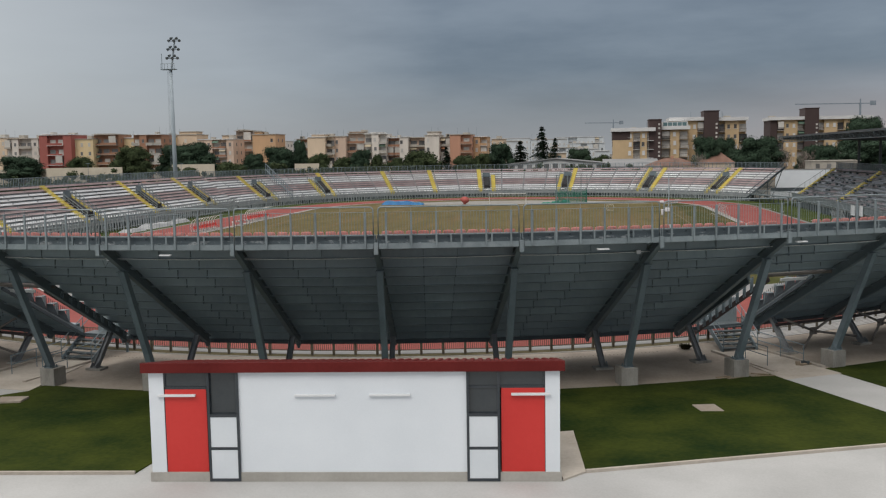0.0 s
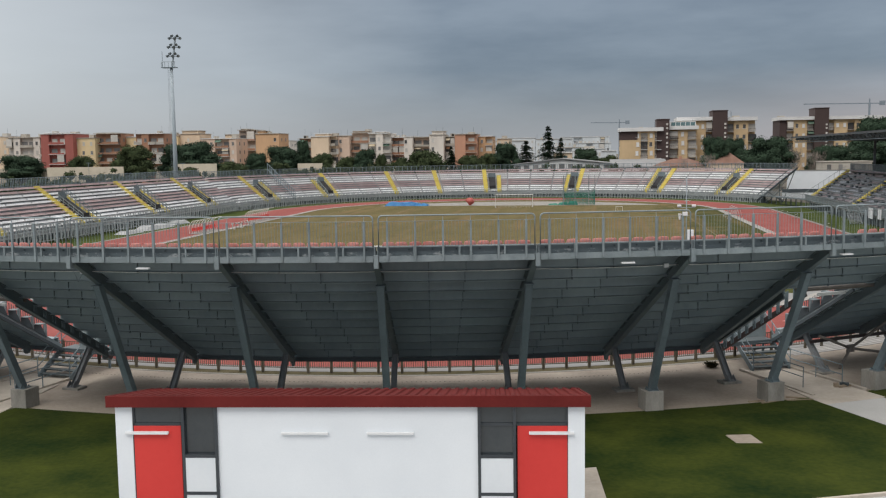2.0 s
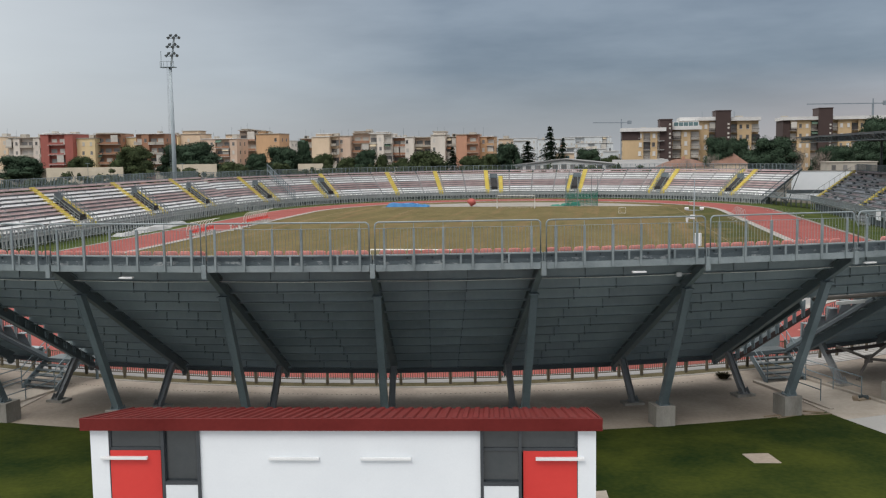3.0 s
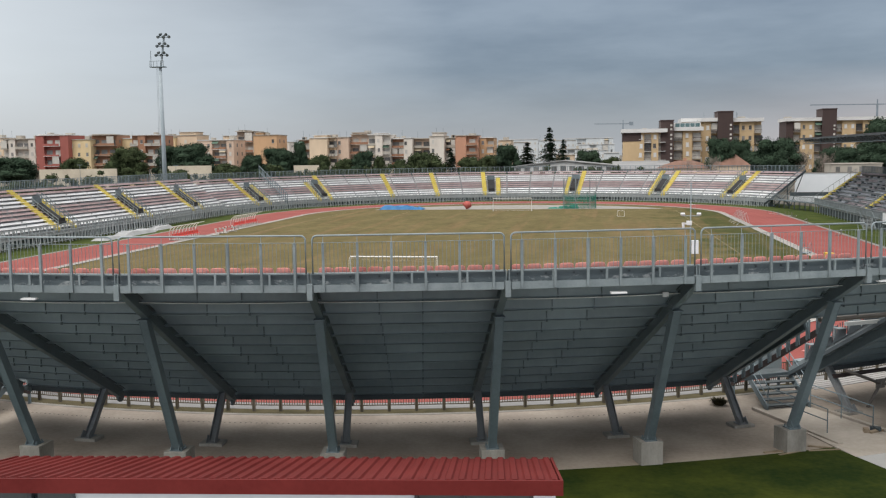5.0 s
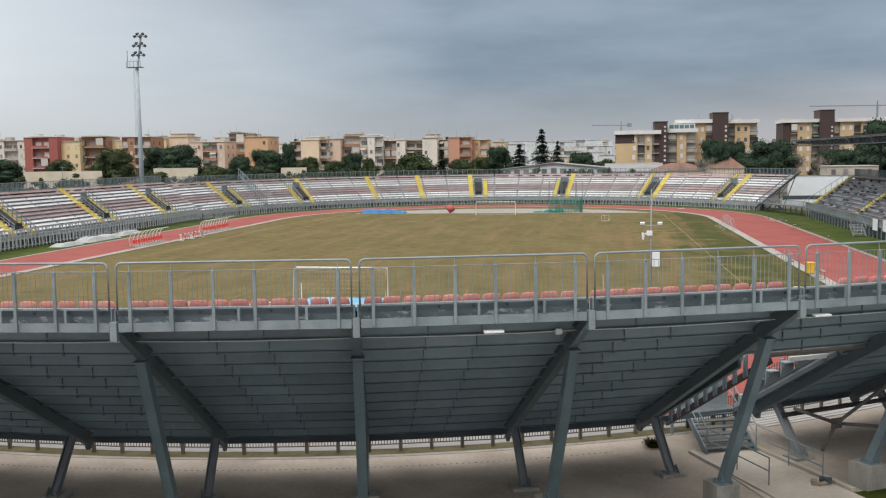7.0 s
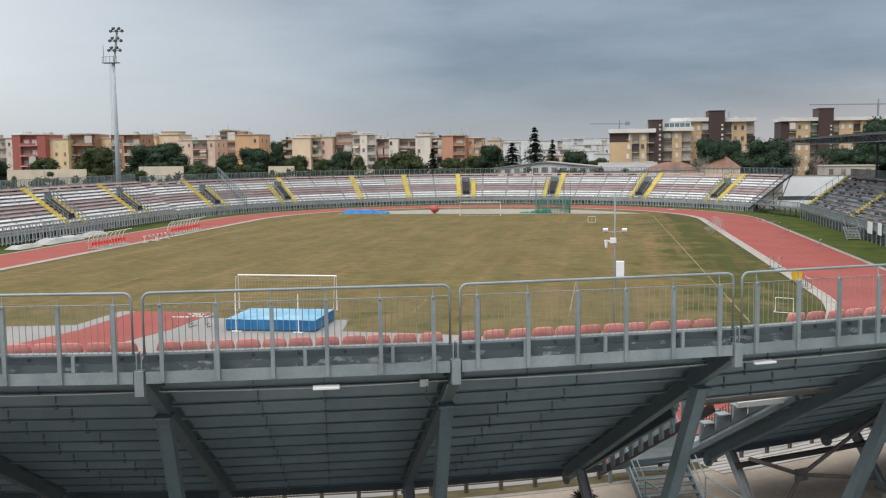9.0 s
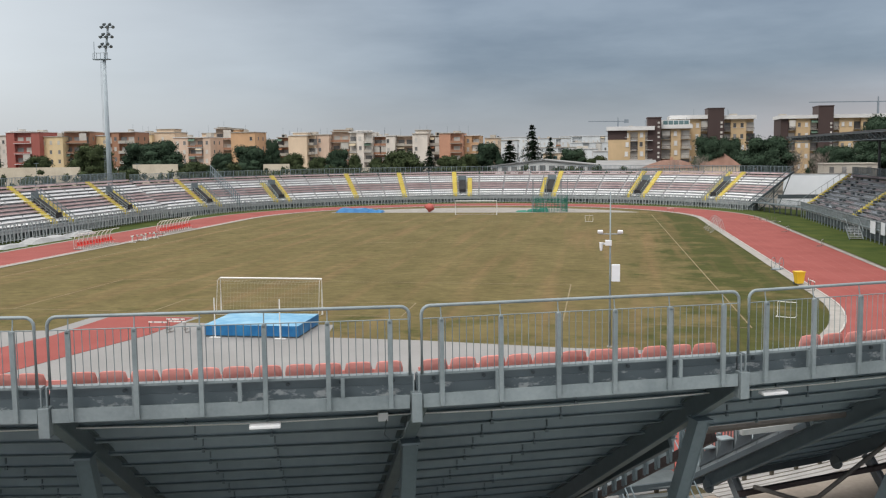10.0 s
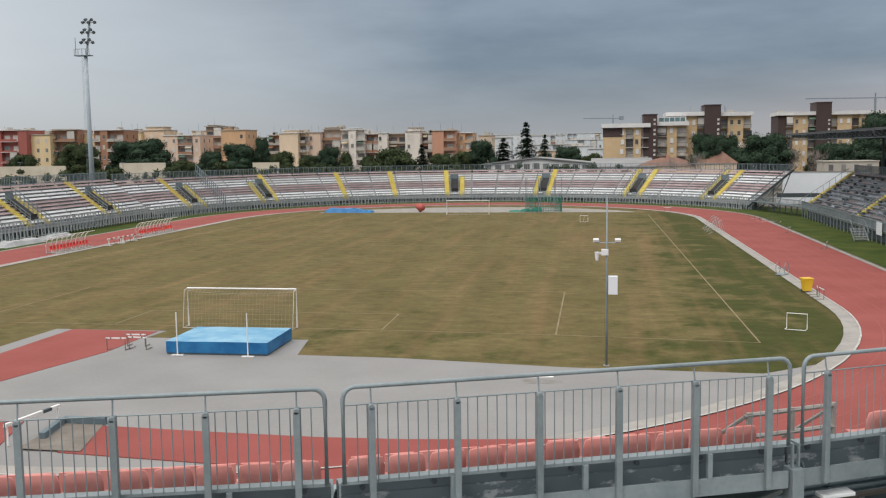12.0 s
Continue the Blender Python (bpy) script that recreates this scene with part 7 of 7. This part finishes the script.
def spire_tree(seed, w, h, label):
    rr = random.Random(seed)
    t = thing("tree", label, "tree", None, "trees behind the stadium")
    part("trunk", Geo().tube([(0, 0, -0.3), (0, 0, h * 0.97)], 0.3, 7, 0.05), BARK, t)
    g = Geo()
    tiers = 19
    for k in range(tiers):
        q0 = (k + rr.uniform(-0.2, 0.2)) / tiers
        reach = w * 0.72 * (1 - q0) + 0.2
        for b in range(rr.randint(9, 12)):
            z = h * (0.14 + 0.85 * q0) + rr.uniform(-0.5, 0.5) * (1 - q0)
            a = rr.uniform(0, 6.283)
            rl = reach * rr.uniform(0.45, 1.2)
            lift = rr.uniform(0.0, 0.28)
            n = 5 + int(rl * 3)
            for j in range(n):
                q = (j + 1) / n
                p = Vector((rl * q * math.cos(a), rl * q * math.sin(a), z + rl * lift * q - rl * 0.48 * q * q))
                for e in range(4):
                    s = (0.36 - 0.14 * q) * rr.uniform(0.6, 1.4)
                    d = Vector((rr.gauss(0, 1), rr.gauss(0, 1), rr.gauss(0, 0.5))).normalized()
                    o = Vector((rr.gauss(0, 0.2), rr.gauss(0, 0.2), rr.gauss(0, 0.13) - 0.12))
                    v = d.cross(Vector((0.1, 0.2, 1))).normalized()
                    g.add([p + o - d * s, p + o + v * s * 0.6, p + o + d * s, p + o - v * s * 0.6], [(0, 1, 2, 3)])
    tagged(part("crown", g, LEAF, t), kind="stuff")
    return t


def bare_tree(seed, w, h):
    rr = random.Random(seed)
    t = thing("tree", "leafless winter tree with pale grey twigs", "tree", None, "trees behind the stadium")
    part("trunk", trunk_geo(rr, h * 0.45, 0.16, 5, w), BARK, t)
    g = Geo()
    for i in range(260):
        a, q = rr.uniform(0, 6.283), rr.random()
        p = Vector((w * 0.35 * q * math.cos(a), w * 0.35 * q * math.sin(a), h * rr.uniform(0.4, 0.85)))
        g.tube([p, p + Vector((rr.gauss(0, 0.5), rr.gauss(0, 0.5), rr.uniform(0.6, 1.6)))], 0.03, 3, 0.01)
    tagged(part("crown", g, TWIG, t), kind="stuff")
    return t


pines = [broad_tree(11, 14, 15, "dark green stone pine with a dense clumped crown", LEAF), broad_tree(12, 15, 12, "broad dark green pine behind the stand", LEAF)]
olives = [broad_tree(13, 15, 12, "olive green evergreen tree with an uneven crown", LEAF2), broad_tree(14, 10, 8, "low olive green tree behind the stand", LEAF2)]


def plant(src, x, y, w0, h0, w, h, turn):
    ob = copy_thing(src, pose(x, y, 0, 0, 0, turn))
    ob.scale = (w / w0, w / w0, h / h0)
    return ob


pines[0].matrix_basis = pose(-119.0, 225, 0)
pines[0].scale = (1.05, 1.05, 1.10)
pines[1].matrix_basis = pose(63.6, 195, 0)
pines[1].scale = (0.95, 0.95, 1.22)
olives[0].matrix_basis = pose(-137.0, 215, 0)
olives[0].scale = (0.9, 0.9, 1.28)
olives[1].matrix_basis = pose(-40.3, 226, 0)
olives[1].scale = (1.36, 1.36, 1.55)
for x, y, w, h, turn in ((-127.0, 226, 12, 15.8, 170), (-96.2, 221, 8.6, 12.2, 40), (-88.3, 224, 11.8, 14.4, 120), (-82.3, 228, 5.2, 16.4, 75), (-60.3, 226, 7.8, 13.0, 300), (-14.5, 238, 9.6, 14.4, 200), (12.6, 240, 9.5, 12.2, 60),
                         (49.2, 195, 8.2, 14.9, 77), (55.2, 200, 7.6, 14.5, 33), (103, 235, 14, 21.0, 10), (-186, 226, 15, 12.6, 140), (78, 196, 7, 11.5, 150), (84, 205, 10, 12, 70), (94, 200, 15, 13, 210), (108, 205, 16, 14, 320)):
    plant(pines[0], x, y, 14, 15, w, h, turn)
for x, y, w, h, turn in ((-156.2, 215, 10.5, 12.0, 30), (-74.7, 224, 8.8, 11.8, 90), (-54.8, 226, 4.6, 11.3, 10), (-66.5, 224, 7, 10.5, 100), (-48, 226, 5, 10, 130), (-106, 222, 10, 9.5, 220), (-26, 232, 9, 10.5, 160), (-20.0, 236, 8, 11, 15),
                         (-200, 222, 12, 9, 60), (-146, 224, 10, 11, 15), (20, 238, 8, 9.8, 45)):
    plant(olives[0], x, y, 15, 12, w, h, turn)
s = spire_tree(21, 9.0, 20.2, "tall dark conifer with drooping tiers")
s.matrix_basis = pose(0.3, 230, 0)
plant(s, -7.6, 240, 9.0, 20.2, 11.0, 15.4, 50)
plant(s, 1.8, 300, 9.0, 20.2, 7.0, 17.2, 90)
plant(s, -31.8, 230, 9.0, 20.2, 6.5, 13.8, 20)
bt = bare_tree(31, 6, 11.8)
bt.matrix_basis = pose(70.3, 190, 0)
for x, y, w, h in ((40, 184, 5, 9.5), (46, 183, 6, 10.5), (75, 188, 7, 11)):
    plant(bt, x, y, 6, 11.8, w, h, x)
# hedge belt along the far stand
rr = random.Random(8)
g = Geo()
for i in range(110):
    th = -82 + 100 * i / 110 + rr.uniform(-0.5, 0.5)
    r = rr.uniform(74, 96)
    base = far(th, r)
    c = crown_geo(rr, rr.uniform(4, 7), rr.uniform(3.5, 5.5), 260, 0.26, 5)
    dz = rr.uniform(2.1, 3.7) + (1.2 if th < -25 else 0.0)
    g.add([base @ Vector((x, y, z + dz - 0.8)) for x, y, z in c.v], c.f)
for i in range(60):
    base = pose(-rr.uniform(76, 92), 15 + 80 * i / 60, 0)
    c = crown_geo(rr, rr.uniform(4, 7), rr.uniform(3.5, 5.5), 220, 0.26, 5)
    dz = rr.uniform(2.6, 4.0)
    g.add([base @ Vector((x, y, z + dz - 0.8)) for x, y, z in c.v], c.f)
solo("hedge", g, LEAF2, "belt of dense dark green shrubs behind the stands", "shrubs", kind="stuff")
# street lamps behind the west stand
for x, y, h in ((-131, 175, 9.5), (-104, 180, 9), (-160, 160, 10)):
    t = thing("street_lamp", "thin grey street lamp behind the stand", "street lamp", pose(x, y, 0), "street lamps")
    part("pole", Geo().tube([(0, 0, 0), (0, 0, h)], 0.09, 6, 0.06), GALV, t)
    part("head", Geo().box(-0.7, 0.7, -0.15, 0.15, h, h + 0.12), STEEL, t)
